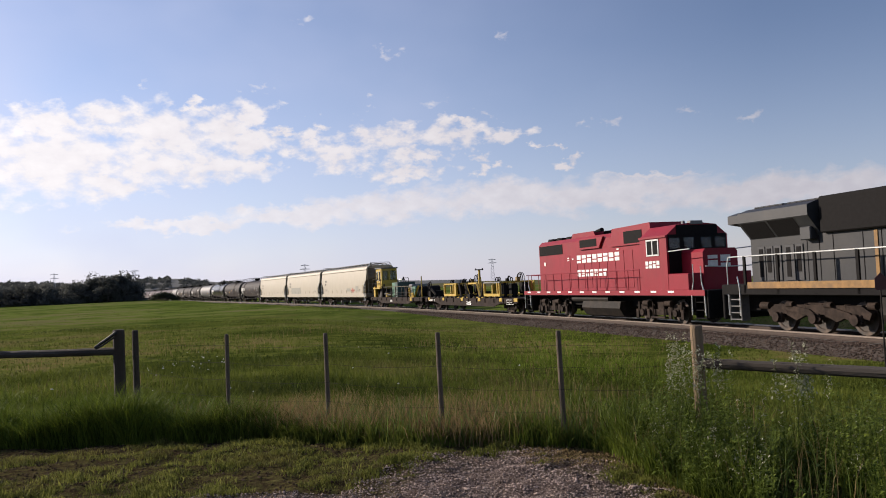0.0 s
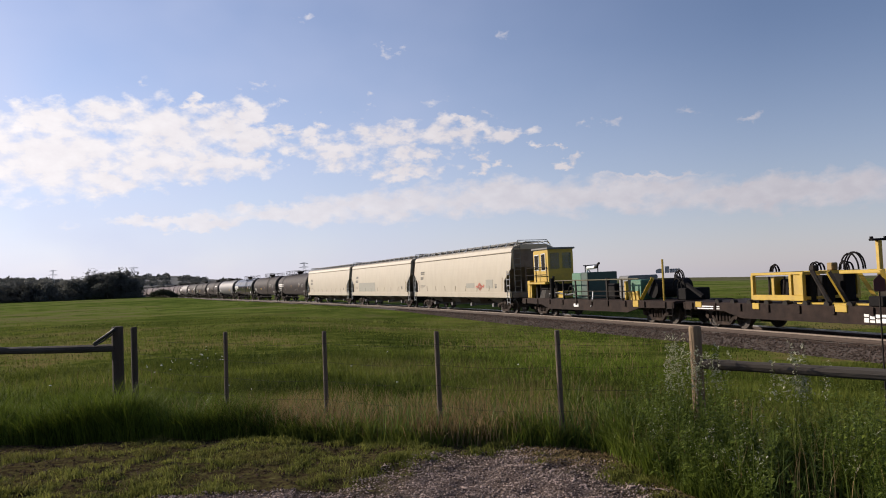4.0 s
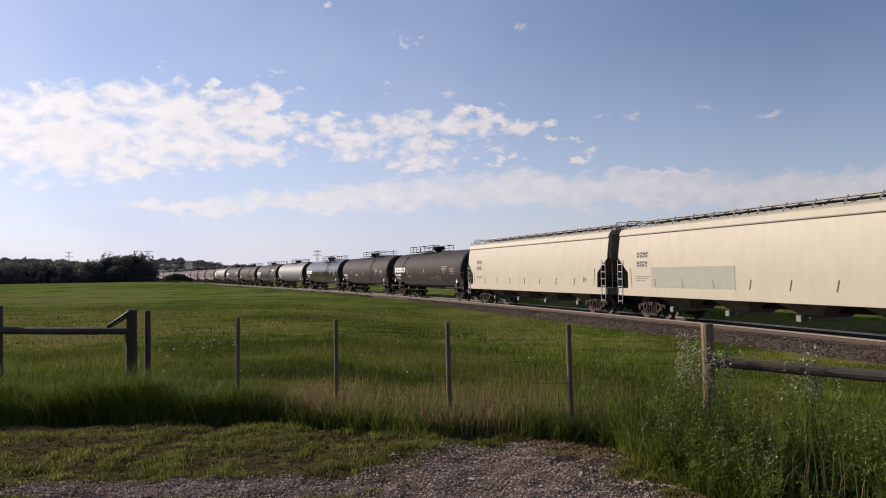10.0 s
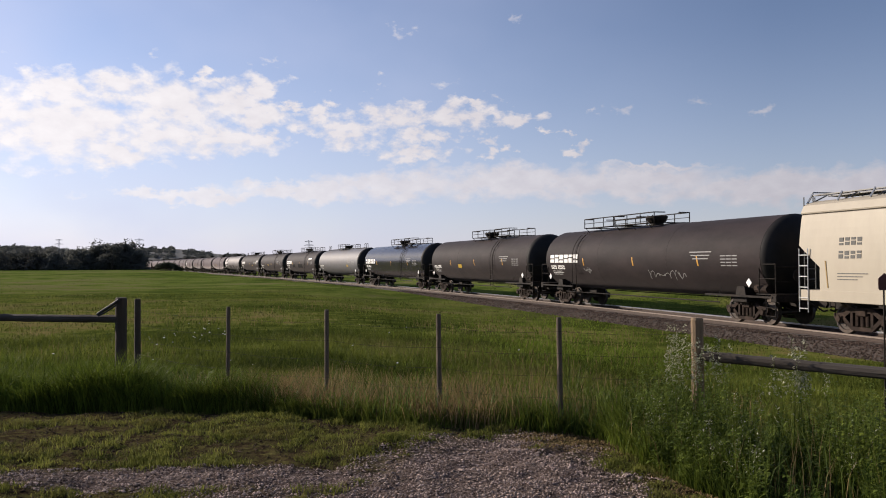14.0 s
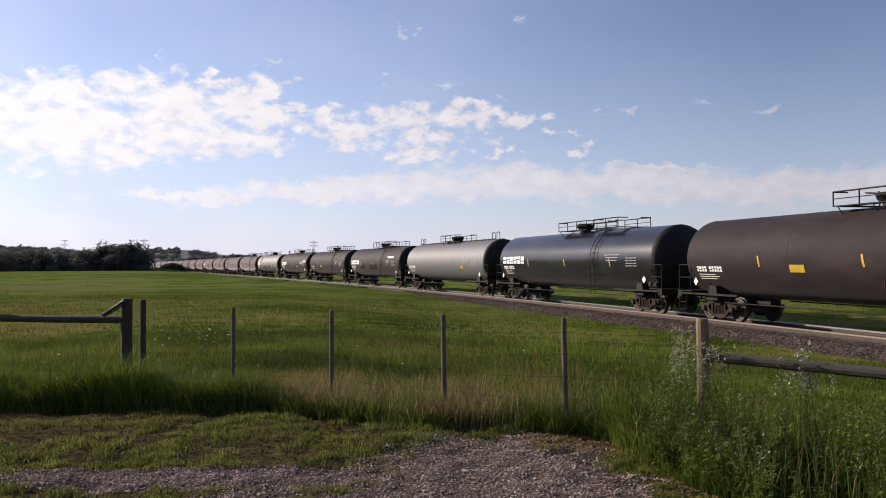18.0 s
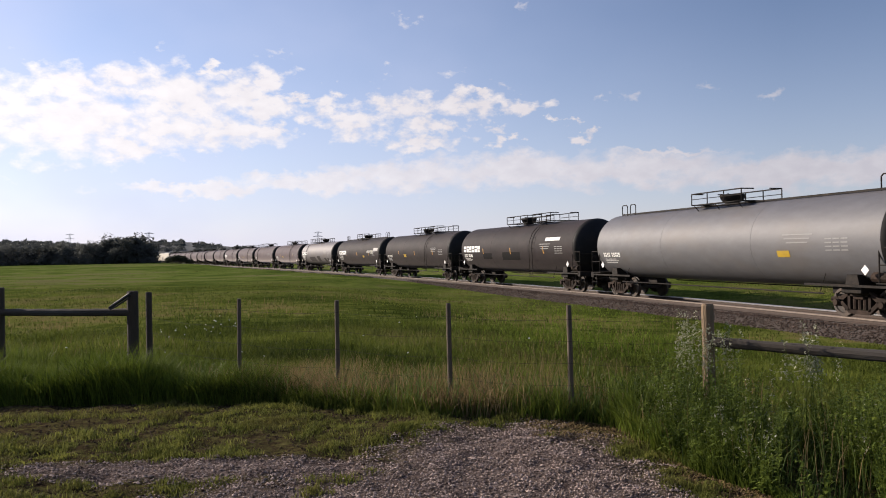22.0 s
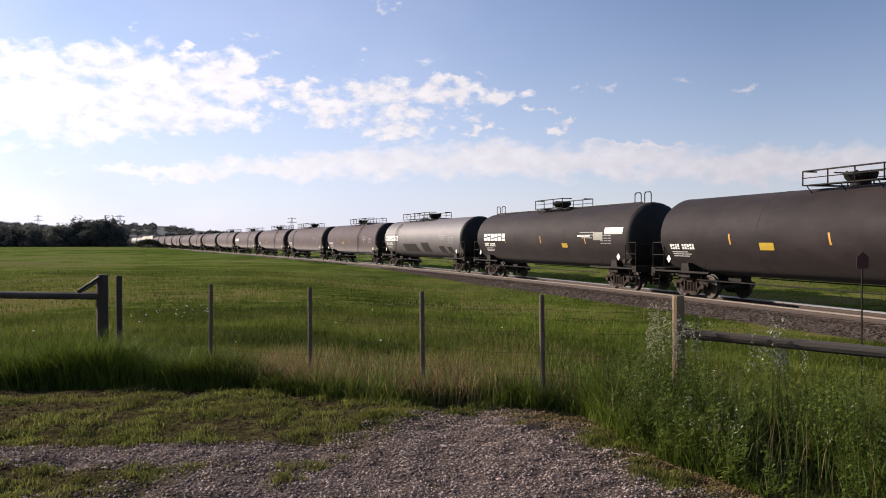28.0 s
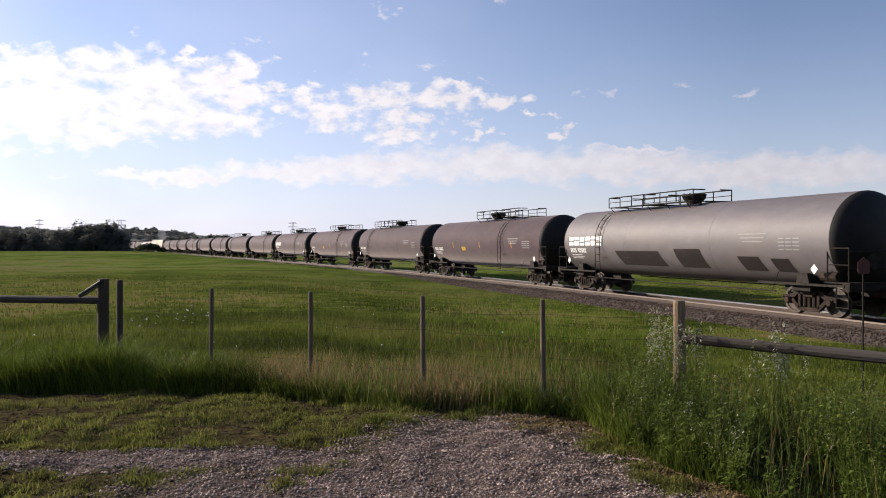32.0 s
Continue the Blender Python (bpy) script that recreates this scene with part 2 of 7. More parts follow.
def loft(bm, rings, close=True, caps=True):
    vs = [[bm.verts.new(p) for p in ring] for ring in rings]
    n = len(vs[0])
    for a, b in zip(vs, vs[1:]):
        for i in range(n if close else n - 1):
            bm.faces.new((a[i], a[(i + 1) % n], b[(i + 1) % n], b[i]))
    if caps:
        bm.faces.new(vs[0][::-1])
        bm.faces.new(vs[-1])
    bmesh.ops.recalc_face_normals(bm, faces=bm.faces[:])
    return bm


B = bmesh.new


# ---- the line of the railway ----
PHI, SIDE = radians(-76.94), 17.6 + 1.55
RAIL = -0.60
_G = [80.0 - 0.5 * i for i in range(1561)]


def _line():
    pts, x, y = {}, 0.0, 0.0
    th = []
    for a in _G:
        g = max(a / 100, -4.1)
        th.append(PHI + ((-2.562 * g - 1.1685 * g * g - 0.1732 * g ** 3) / 10 if g < 0 else 0.0))
    xs, ys = np.cumsum(np.cos(th)) * -0.5, np.cumsum(np.sin(th)) * -0.5
    i0 = _G.index(0.0)
    return xs - xs[i0] - math.sin(PHI) * SIDE, ys - ys[i0] + math.cos(PHI) * SIDE, np.array(th)


_LX, _LY, _LT = _line()
_GA = np.array(_G)[::-1]


def on_line(s, off=0.0):
    """Place and heading on the track's middle line; off: metres to the far side."""
    x, y, h = (float(np.interp(s, _GA, q[::-1])) for q in (_LX, _LY, _LT))
    return x - math.sin(h) * off, y + math.cos(h) * off, h


def advance(t):
    q = (t - 16) / 16
    return 8.23 * t - 2.349 * q * q + 0.568 * q ** 3


def line_side(x, y):
    """Metres from the track's middle line, negative on the near side, and the station."""
    d = (_LX - x) ** 2 + (_LY - y) ** 2
    i = int(np.argmin(d))
    return -math.sin(_LT[i]) * (x - _LX[i]) + math.cos(_LT[i]) * (y - _LY[i]), float(_G[i])


# ---- surfaces ----
M = dict(
    steel_black=material("black_tank_paint", (0.0195, 0.0146, 0.0150), 0.68, 0.0, 0.22, 3.0, (0.042, 0.030, 0.030), 0.7, 0.9, 0.10, 60, 0.13, stretch=(0.5, 1, 1), dust=0.06),
    steel_blue=material("gloss_black_tank_paint", (0.0105, 0.010, 0.015), 0.24, 0.0, 0.2, 3.0, (0.05, 0.045, 0.04), 0.4, 0.8, 0.05, 60, 0.45, stretch=(0.5, 1, 1), dust=0.05),
    steel_grey=material("grey_tank_paint", (0.112, 0.110, 0.117), 0.60, 0.0, 0.12, 3.0, (0.12, 0.10, 0.085), 0.6, 0.7, 0.08, 60, stretch=(0.5, 1, 1)),
    steel_silver=material("dull_silver_tank_paint", (0.116, 0.102, 0.107), 0.62, 0.0, 0.12, 3.0, (0.15, 0.12, 0.10), 0.6, 0.7, 0.08, 60, stretch=(0.5, 1, 1)),
    steel_brown=material("sooty_tank_paint", (0.052, 0.031, 0.037), 0.74, 0.0, 0.2, 3.0, (0.080, 0.050, 0.056), 0.7, 0.8, 0.1, 60, 0.14, stretch=(0.5, 1, 1), dust=0.32),
    head=material("black_head_paint", (0.011, 0.010, 0.0095), 0.6, 0, 0.25, 3.0, (0.03, 0.022, 0.016), 0.5, 1.2, spec=0.25),
    under=material("grimy_underframe", (0.017, 0.014, 0.012), 0.7, 0, 0.35, 5.0, (0.05, 0.036, 0.026), 0.6, 2.5, 0.2, 50, 0.15),
    truck=material("dusty_cast_steel", (0.026, 0.0175, 0.0135), 0.8, 0, 0.35, 6.0, (0.068, 0.046, 0.034), 0.7, 3.0, 0.25, 40, 0.15),
    wheel=material("worn_wheel_steel", (0.035, 0.028, 0.023), 0.55, 0.3, 0.3, 6.0, (0.13, 0.08, 0.05), 0.6, 3.0),
    cream=material("cream_hopper_paint", (0.36, 0.318, 0.242), 0.6, 0, 0.06, 2.0, (0.40, 0.33, 0.25), 0.22, 0.55, 0.06, 30, stretch=(1, 1, 0.35)),
    # stained darker copy of the cream, with the unlit ends' shade in its colour
    cream_shaded=material("shaded_cream_hopper_paint", (0.145, 0.122, 0.098), 0.7, 0, 0.15, 3.0, (0.07, 0.052, 0.04), 0.8, 0.9),
    patch=material("grey_repaint_patch", (0.245, 0.238, 0.195), 0.6, 0, 0.06, 3.0),
    red=material("red_locomotive_paint", (0.25, 0.0125, 0.026), 0.5, 0, 0.1, 2.0, (0.18, 0.024, 0.028), 0.6, 0.8, 0.05, 30, 0.22, stretch=(1, 1, 0.5)),
    grey_loco=material("dark_grey_locomotive_paint", (0.028, 0.029, 0.032), 0.55, 0, 0.12, 2.5, (0.05, 0.046, 0.042), 0.6, 0.8, 0.05, 30, 0.25),
    light_grey=material("light_grey_roof_paint", (0.034, 0.035, 0.038), 0.5, 0, 0.1, 2.0, (0.07, 0.066, 0.062), 0.5, 0.9, spec=0.3),
    dark=material("black_opening", (0.011, 0.010, 0.010), 0.8, 0, 0.2, 8.0, spec=0.1),
    white=material("white_marking_paint", (0.78, 0.77, 0.74), 0.6, 0, 0.08, 12.0, (0.45, 0.42, 0.38), 0.4, 4.0),
    black_mark=material("black_marking_paint", (0.09, 0.088, 0.08), 0.7, 0, 0.1, 12.0),
    yellow=material("machine_yellow_paint", (0.46, 0.30, 0.022), 0.5, 0, 0.1, 3.0, (0.30, 0.19, 0.04), 0.6, 1.6),
    orange=material("amber_reflective_stripe", (0.48, 0.25, 0.03), 0.45, 0, 0.08, 10.0),
    green=material("machine_green_paint", (0.06, 0.17, 0.10), 0.5, 0, 0.12, 3.0, (0.05, 0.06, 0.04), 0.6, 2.0),
    gun=material("grey_steel_parts", (0.16, 0.16, 0.155), 0.5, 0.3, 0.2, 6.0, (0.09, 0.07, 0.05), 0.6, 3.0),
    chrome=material("bright_handrail_steel", (0.62, 0.62, 0.60), 0.35, 0.6, 0.1, 10.0),
    graffiti=material("red_spray_paint", (0.45, 0.10, 0.06), 0.6, 0, 0.1, 9.0),
    chalk=material("pale_spray_paint", (0.24, 0.235, 0.23), 0.7, 0, 0.1, 9.0),
    brown_deck=material("rusty_flat_car_deck", (0.024, 0.016, 0.0135), 0.8, 0, 0.3, 4.0, (0.05, 0.032, 0.024), 0.7, 1.6, 0.2, 30, 0.12),
    rail=material("worn_rail_steel", (0.56, 0.54, 0.52), 0.30, 1.0, 0.15, 9.0),
    rail_worn=material("dull_rail_head", (0.20, 0.16, 0.13), 0.5, 0.4, 0.2, 9.0),
    rail_side=material("rusty_rail_web", (0.055, 0.036, 0.027), 0.8, 0, 0.25, 9.0),
    tie=material("weathered_tie", (0.105, 0.088, 0.075), 0.9, 0, 0.3, 7.0, (0.06, 0.05, 0.04), 0.7, 3.0, 0.3, 30, piece=0.25, stretch=(0.3, 1, 1)),
    ballast=material("crushed_ballast", (0.046, 0.034, 0.027), 0.95, 0, 0.5, 16.0, (0.085, 0.060, 0.047), 0.8, 3.2, 1.0, 22),
    post=material("weathered_fence_post", (0.21, 0.145, 0.085), 0.9, 0, 0.3, 9.0, (0.12, 0.088, 0.06), 0.75, 2.6, 0.6, 50, stretch=(1, 1, 0.15)),
    post_thin=material("grey_brown_fence_post", (0.115, 0.086, 0.058), 0.9, 0, 0.3, 9.0, (0.075, 0.06, 0.045), 0.75, 2.6, 0.5, 50, stretch=(1, 1, 0.15)),
    post_dark=material("dark_fence_post", (0.052, 0.038, 0.026), 0.95, 0, 0.3, 9.0, (0.06, 0.05, 0.045), 0.75, 2.6, 0.5, 50, stretch=(1, 1, 0.15)),
    pipe_rail=material("weathered_rail_wood", (0.036, 0.028, 0.021), 0.95, 0, 0.25, 9.0, (0.09, 0.08, 0.07), 0.7, 2.5, 0.4, 40, stretch=(0.2, 0.2, 1)),
    wire=material("rusty_fence_wire", (0.022, 0.016, 0.012), 0.95, 0.0, 0.2, 20.0),
    chain=material("dark_latch_iron", (0.03, 0.028, 0.026), 0.6, 0.3, 0.2, 20.0),
    sign=material("dark_red_sign_back", (0.075, 0.020, 0.020), 0.7, 0.0, 0.15, 8.0),
    sill_mark=material("worn_orange_sill_paint", (0.24, 0.125, 0.030), 0.7, 0, 0.3, 5.0, (0.05, 0.035, 0.028), 0.7, 1.5),
    olive_mark=material("faded_olive_stripe", (0.085, 0.072, 0.030), 0.7, 0, 0.12, 10.0),
    brown_mark=material("faded_amber_stripe", (0.26, 0.17, 0.05), 0.6, 0, 0.12, 10.0),
    jacket=material("bare_steel_jacket", (0.22, 0.21, 0.205), 0.45, 0.5, 0.2, 4.0, (0.3, 0.28, 0.26), 0.6, 2.0),
    green_dark=material("dark_green_machine_paint", (0.025, 0.06, 0.045), 0.55, 0, 0.15, 4.0),
    bark=material("tree_bark", (0.07, 0.055, 0.042), 0.95, 0, 0.3, 5.0, bump=0.5, bump_scale=12),
    pylon=material("galvanised_pylon_steel", (0.30, 0.31, 0.33), 0.6, 0.3, 0.1, 1.0),
)


def glass_material():
    m = bpy.data.materials.new("cab_glass")
    m.use_nodes = True
    b = m.node_tree.nodes["Principled BSDF"]
    b.inputs["Base Color"].default_value = (0.55, 0.60, 0.60, 1)
    b.inputs["Roughness"].default_value = 0.05
    b.inputs["Transmission Weight"].default_value = 0.85
    b.inputs["IOR"].default_value = 1.2
    return m


M["glass"] = glass_material()


def leaf_material(name, a, b, through=0.35, rough=0.55, scale=0.12, brown=None, shine=0.06, grain=0.45, patch=0.75, shift=0.0):
    """Leaf or blade colours that differ from piece to piece and from patch to patch, and let some light through."""
    m = bpy.data.materials.new(name)
    m.use_nodes = True
    t = m.node_tree
    p = t.nodes["Principled BSDF"]
    g = t.nodes.new("ShaderNodeNewGeometry")
    n = t.nodes.new("ShaderNodeTexNoise")
    n.inputs["Scale"].default_value, n.inputs["Detail"].default_value = scale, 3
    t.links.new(g.outputs["Position"], n.inputs["Vector"])
    add = t.nodes.new("ShaderNodeMath")
    add.operation = "MULTIPLY_ADD"
    add.inputs[1].default_value, add.inputs[2].default_value = grain, shift
    t.links.new(g.outputs["Random Per Island"], add.inputs[0])
    add2 = t.nodes.new("ShaderNodeMath")
    add2.operation = "MULTIPLY_ADD"
    add2.inputs[1].default_value = patch
    t.links.new(n.outputs[0], add2.inputs[0])
    t.links.new(add.outputs[0], add2.inputs[2])
    r = t.nodes.new("ShaderNodeValToRGB")
    r.color_ramp.elements[0].position, r.color_ramp.elements[1].position = 0.3, 0.85
    r.color_ramp.elements[0].color, r.color_ramp.elements[1].color = (*a, 1), (*b, 1)
    t.links.new(add2.outputs[0], r.inputs[0])
    col = r.outputs[0]
    if brown:
        # broad patches of another growth
        n2 = t.nodes.new("ShaderNodeTexNoise")
        n2.inputs["Scale"].default_value, n2.inputs["Detail"].default_value, n2.inputs["Roughness"].default_value = scale * 0.45, 5, 0.65
        t.links.new(g.outputs["Position"], n2.inputs["Vector"])
        k = t.nodes.new("ShaderNodeMapRange")
        k.inputs["From Min"].default_value, k.inputs["From Max"].default_value = 0.50, 0.66
        k.inputs["To Max"].default_value = 0.6
        t.links.new(n2.outputs[0], k.inputs["Value"])
        x = t.nodes.new("ShaderNodeMix")
        x.data_type = "RGBA"
        x.inputs["B"].default_value = (*brown, 1)
        t.links.new(k.outputs[0], x.inputs["Factor"])
        t.links.new(col, x.inputs["A"])
        col = x.outputs["Result"]
    p.inputs["Roughness"].default_value = rough
    p.inputs["Specular IOR Level"].default_value = shine
    t.links.new(col, p.inputs["Base Color"])
    tr = t.nodes.new("ShaderNodeBsdfTranslucent")
    t.links.new(col, tr.inputs["Color"])
    mx = t.nodes.new("ShaderNodeMixShader")
    mx.inputs[0].default_value = through
    t.links.new(p.outputs[0], mx.inputs[1])
    t.links.new(tr.outputs[0], mx.inputs[2])
    t.links.new(mx.outputs[0], t.nodes["Material Output"].inputs["Surface"])
    return m


M["grass"] = leaf_material("green_grass_blades", (0.024, 0.040, 0.006), (0.162, 0.186, 0.034), 0.34, 0.75, scale=0.20, brown=(0.122, 0.106, 0.042), grain=0.26, patch=1.5, shift=-0.30)
M["short_grass"] = leaf_material("short_yellow_green_grass", (0.030, 0.034, 0.009), (0.165, 0.155, 0.042), 0.4, 0.75, scale=2.2, brown=(0.12, 0.085, 0.046), grain=0.3, patch=1.2, shift=-0.15)
M["bright_blade"] = leaf_material("glossy_green_blades", (0.03, 0.055, 0.012), (0.16, 0.215, 0.055), 0.35, 0.5, scale=1.2, shine=0.08)
M["lush"] = leaf_material("lush_green_grass_blades", (0.024, 0.044, 0.006), (0.170, 0.220, 0.030), 0.26, 0.6, scale=0.8)
M["fresh"] = leaf_material("fresh_meadow_blades", (0.050, 0.080, 0.010), (0.185, 0.250, 0.034), 0.42, 0.7, scale=0.5)
M["weed_green"] = leaf_material("fresh_weed_leaves", (0.022, 0.042, 0.006), (0.192, 0.242, 0.045), 0.38, 0.45, scale=1.8, shine=0.08)
# far woods: aerial haze greyed into the leaf colour
M["far_wood"] = leaf_material("haze_tinted_wood_leaves", (0.060, 0.066, 0.064), (0.095, 0.10, 0.092), 0.3, scale=0.02)
M["soil"] = leaf_material("dark_soil_clods", (0.018, 0.012, 0.008), (0.11, 0.076, 0.052), 0.0, 0.95, scale=3.0)
M["tuft"] = leaf_material("yellow_green_tufts", (0.036, 0.048, 0.010), (0.230, 0.235, 0.055), 0.42, 0.7, scale=1.6, brown=(0.16, 0.125, 0.050))
M["dry_grass"] = leaf_material("dry_grass_stalks", (0.14, 0.095, 0.042), (0.33, 0.24, 0.115), 0.3, 0.8, scale=1.0)
M["weed"] = leaf_material("weed_leaves", (0.012, 0.024, 0.004), (0.140, 0.180, 0.030), 0.30, 0.42, scale=1.5)
M["silver_leaf"] = leaf_material("pale_silvery_leaves", (0.20, 0.21, 0.12), (0.58, 0.57, 0.42), 0.3, 0.4, shine=0.25)
# shelter belt leaves, lightened in colour to give the haze before them
M["far_leaf"] = leaf_material("haze_lightened_tree_leaves", (0.098, 0.102, 0.096), (0.120, 0.124, 0.112), 0.5, 0.9, scale=0.05, shine=0.0)
M["bush_leaf"] = leaf_material("bush_leaves", (0.030, 0.034, 0.022), (0.055, 0.060, 0.040), 0.25, scale=0.2)


# ---- ground ----
def smooth01(v):
    v = min(max(v, 0.0), 1.0)
    return v * v * (3 - 2 * v)


def height(x, y):
    r = math.hypot(x, y)
    off, s = line_side(x, y)
    n = noise.noise(Vector((x * 0.035, y * 0.035, 2.0)))
    field = -0.34 + 0.16 * n + 0.45 * smooth01((r - 60) / 200) * (1 if off < 0 else 0.3)
    z = field * smooth01((r - 7.5) / 9.0)
    # the ground falls to a ditch along the near part of the line, and is level with it farther off
    near = smooth01((s + 78) / 34)
    ditch = -1.08 * near + (1 - near) * (-0.80)
    if off < 0:
        k = smooth01((off + 17) / 12.5) if near > 0.5 else smooth01((off + 8) / 4.5)
        z = z * (1 - k) + ditch * k
    else:
        k = 1 - smooth01((off - 4) / 14.0)
        z = z * (1 - k) + (-1.05) * k
    if off > 6 and x > 0 and r > 60:
        # beyond the railway the plain falls away to the right
        z -= (r - 60) * math.tan(radians(0.028 * min(math.degrees(math.atan2(x, y)), 50.0))) * smooth01((off - 6) / 60)
    if r < 12:
        # tussocks and ruts of the verge
        z += (0.040 * noise.noise(Vector((x * 1.7, y * 1.7, 5.0))) + 0.024 * noise.noise(Vector((x * 5.1, y * 5.1, 8.0)))) * smooth01((12 - r) / 2.0)
    if r > 300:
        z -= 1.5 * smooth01((r - 300) / 600)
    return z


def ground_material():
    m = bpy.data.materials.new("grass_and_gravel_ground")
    m.use_nodes = True
    t = m.node_tree
    b = t.nodes["Principled BSDF"]
    b.inputs["Roughness"].default_value = 0.95
    b.inputs["Specular IOR Level"].default_value = 0.0
    geo = t.nodes.new("ShaderNodeNewGeometry")
    pos = geo.outputs["Position"]

    def tex(scale, detail=5.0, rough=0.6):
        n = t.nodes.new("ShaderNodeTexNoise")
        n.inputs["Scale"].default_value, n.inputs["Detail"].default_value, n.inputs["Roughness"].default_value = scale, detail, rough
        t.links.new(pos, n.inputs["Vector"])
        return n.outputs[0]

    def math_(op, a, c=None, clamp=False):
        n = t.nodes.new("ShaderNodeMath")
        n.operation, n.use_clamp = op, clamp
        for i, v in enumerate((a, c)):
            if v is None:
                continue
            if isinstance(v, (int, float)):
                n.inputs[i].default_value = v
            else:
                t.links.new(v, n.inputs[i])
        return n.outputs[0]

    def ramp(fac, stops):
        r = t.nodes.new("ShaderNodeValToRGB")
        e = r.color_ramp.elements
        while len(e) < len(stops):
            e.new(0.5)
        for q, (p, c) in zip(e, stops):
            q.position, q.color = p, (*c, 1)
        t.links.new(fac, r.inputs[0])
        return r.outputs[0]

    def mix(fac, a, c):
        n = t.nodes.new("ShaderNodeMix")
        n.data_type = "RGBA"
        t.links.new(fac, n.inputs["Factor"])
        t.links.new(a, n.inputs["A"])
        t.links.new(c, n.inputs["B"])
        return n.outputs["Result"]

    sep = t.nodes.new("ShaderNodeSeparateXYZ")
    t.links.new(pos, sep.inputs[0])
    x, y, _ = sep.outputs

    def oval(cx, cy, rx, ry):
        u, v = math_("DIVIDE", math_("SUBTRACT", x, cx), rx), math_("DIVIDE", math_("SUBTRACT", y, cy), ry)
        return math_("SUBTRACT", 1.0, math_("ADD", math_("MULTIPLY", u, u), math_("MULTIPLY", v, v)))

    edge = math_("MULTIPLY", math_("SUBTRACT", tex(1.6, 6, 0.7), 0.5), 1.5)
    grav = math_("MAXIMUM", math_("MAXIMUM", oval(0.42, 5.4, 1.15, 2.6), oval(-0.2, 4.2, 2.3, 2.3)), oval(-1.9, 6.2, 1.7, 0.36))
    grav = math_("MULTIPLY", math_("ADD", math_("ADD", grav, edge), 0.05), 1.8, clamp=True)
    stones = ramp(tex(30.0, 6, 0.8), [(0.36, (0.030, 0.022, 0.018)), (0.48, (0.110, 0.082, 0.070)), (0.58, (0.20, 0.155, 0.135)), (0.70, (0.38, 0.31, 0.275))])
    mown = ramp(tex(9.0, 6, 0.7), [(0.34, (0.026, 0.018, 0.012)), (0.46, (0.060, 0.045, 0.024)), (0.58, (0.090, 0.082, 0.030)), (0.7, (0.13, 0.115, 0.045))])
    field = ramp(math_("ADD", math_("MULTIPLY", tex(0.09, 5, 0.6), 0.6), math_("MULTIPLY", tex(0.9, 6, 0.7), 0.4)),
                 [(0.43, (0.036, 0.050, 0.009)), (0.48, (0.072, 0.090, 0.018)), (0.52, (0.118, 0.132, 0.030)), (0.57, (0.158, 0.134, 0.050))])
    out = math_("MULTIPLY", math_("SUBTRACT", math_("ADD", y, math_("MULTIPLY", x, 0.45)), 8.3), 2.0, clamp=True)
    col = mix(grav, mown, stones)
    far = math_("MULTIPLY", math_("SUBTRACT", y, 30.0), 0.02, clamp=True)
    meadow = ramp(math_("ADD", math_("MULTIPLY", tex(0.035, 4, 0.6), 0.55), math_("MULTIPLY", tex(0.22, 5, 0.65), 0.45)),
                  [(0.43, (0.052, 0.078, 0.016)), (0.48, (0.085, 0.116, 0.024)), (0.525, (0.120, 0.152, 0.034)), (0.57, (0.150, 0.140, 0.062))])
    # paler far out: the plain's distance haze mixed into the base colour
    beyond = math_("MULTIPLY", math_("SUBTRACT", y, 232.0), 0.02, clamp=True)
    far_haze = ramp(tex(0.012, 4, 0.6), [(0.40, (0.085, 0.092, 0.042)), (0.50, (0.115, 0.112, 0.060)), (0.60, (0.145, 0.130, 0.080))])
    col = mix(out, col, mix(beyond, mix(far, field, meadow), far_haze))
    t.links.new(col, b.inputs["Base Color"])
    u = t.nodes.new("ShaderNodeBump")
    u.inputs["Strength"].default_value, u.inputs["Distance"].default_value = 0.9, 0.04
    t.links.new(math_("ADD", tex(45.0, 5, 0.7), math_("MULTIPLY", tex(6.0, 4), 1.2)), u.inputs["Height"])
    t.links.new(u.outputs[0], b.inputs["Normal"])
    return m


def build_ground():
    angs = [-50 + 0.5 * i for i in range(200)] + [50 + 5 * i for i in range(52)]
    radii = [0.0] + [0.8 * 1.12 ** i for i in range(14)] + [3.7 + 0.055 * i for i in range(152)] + [12.1 * 1.068 ** i for i in range(97)]
    verts = [(0, 0, 0)]
    for r in radii[1:]:
        for a in angs:
            x, y = r * math.sin(radians(a)), r * math.cos(radians(a))
            verts.append((x, y, height(x, y)))
    n = len(angs)
    faces = [(0, 1 + (i + 1) % n, 1 + i) for i in range(n)]
    for k in range(len(radii) - 2):
        b0, b1 = 1 + k * n, 1 + (k + 1) * n
        for i in range(n):
            j = (i + 1) % n
            faces.append((b0 + i, b0 + j, b1 + j, b1 + i))
    me = bpy.data.meshes.new("ground")
    me.from_pydata(verts, [], faces)
    me.shade_smooth()
    me.materials.append(ground_material())
    tagged(new("ground", me), "grassy field with mown verge and worn gravel patch", "ground", kind="structure")


build_ground()


# ---- railway track ----
def sweep(name, profile, s0, s1, step, mat, label="", parent=None):
    """Carries an (offset, z) outline along the line."""
    bm = B()
    rings = []
    s = s0
    while s <= s1 + 0.01:
        ring = []
        for o, z in profile:
            x, y, _ = on_line(s, o)
            ring.append((x, y, z))
        rings.append(ring)
        s += step
    loft(bm, rings)
    return part(name, bm, mat, parent, label)


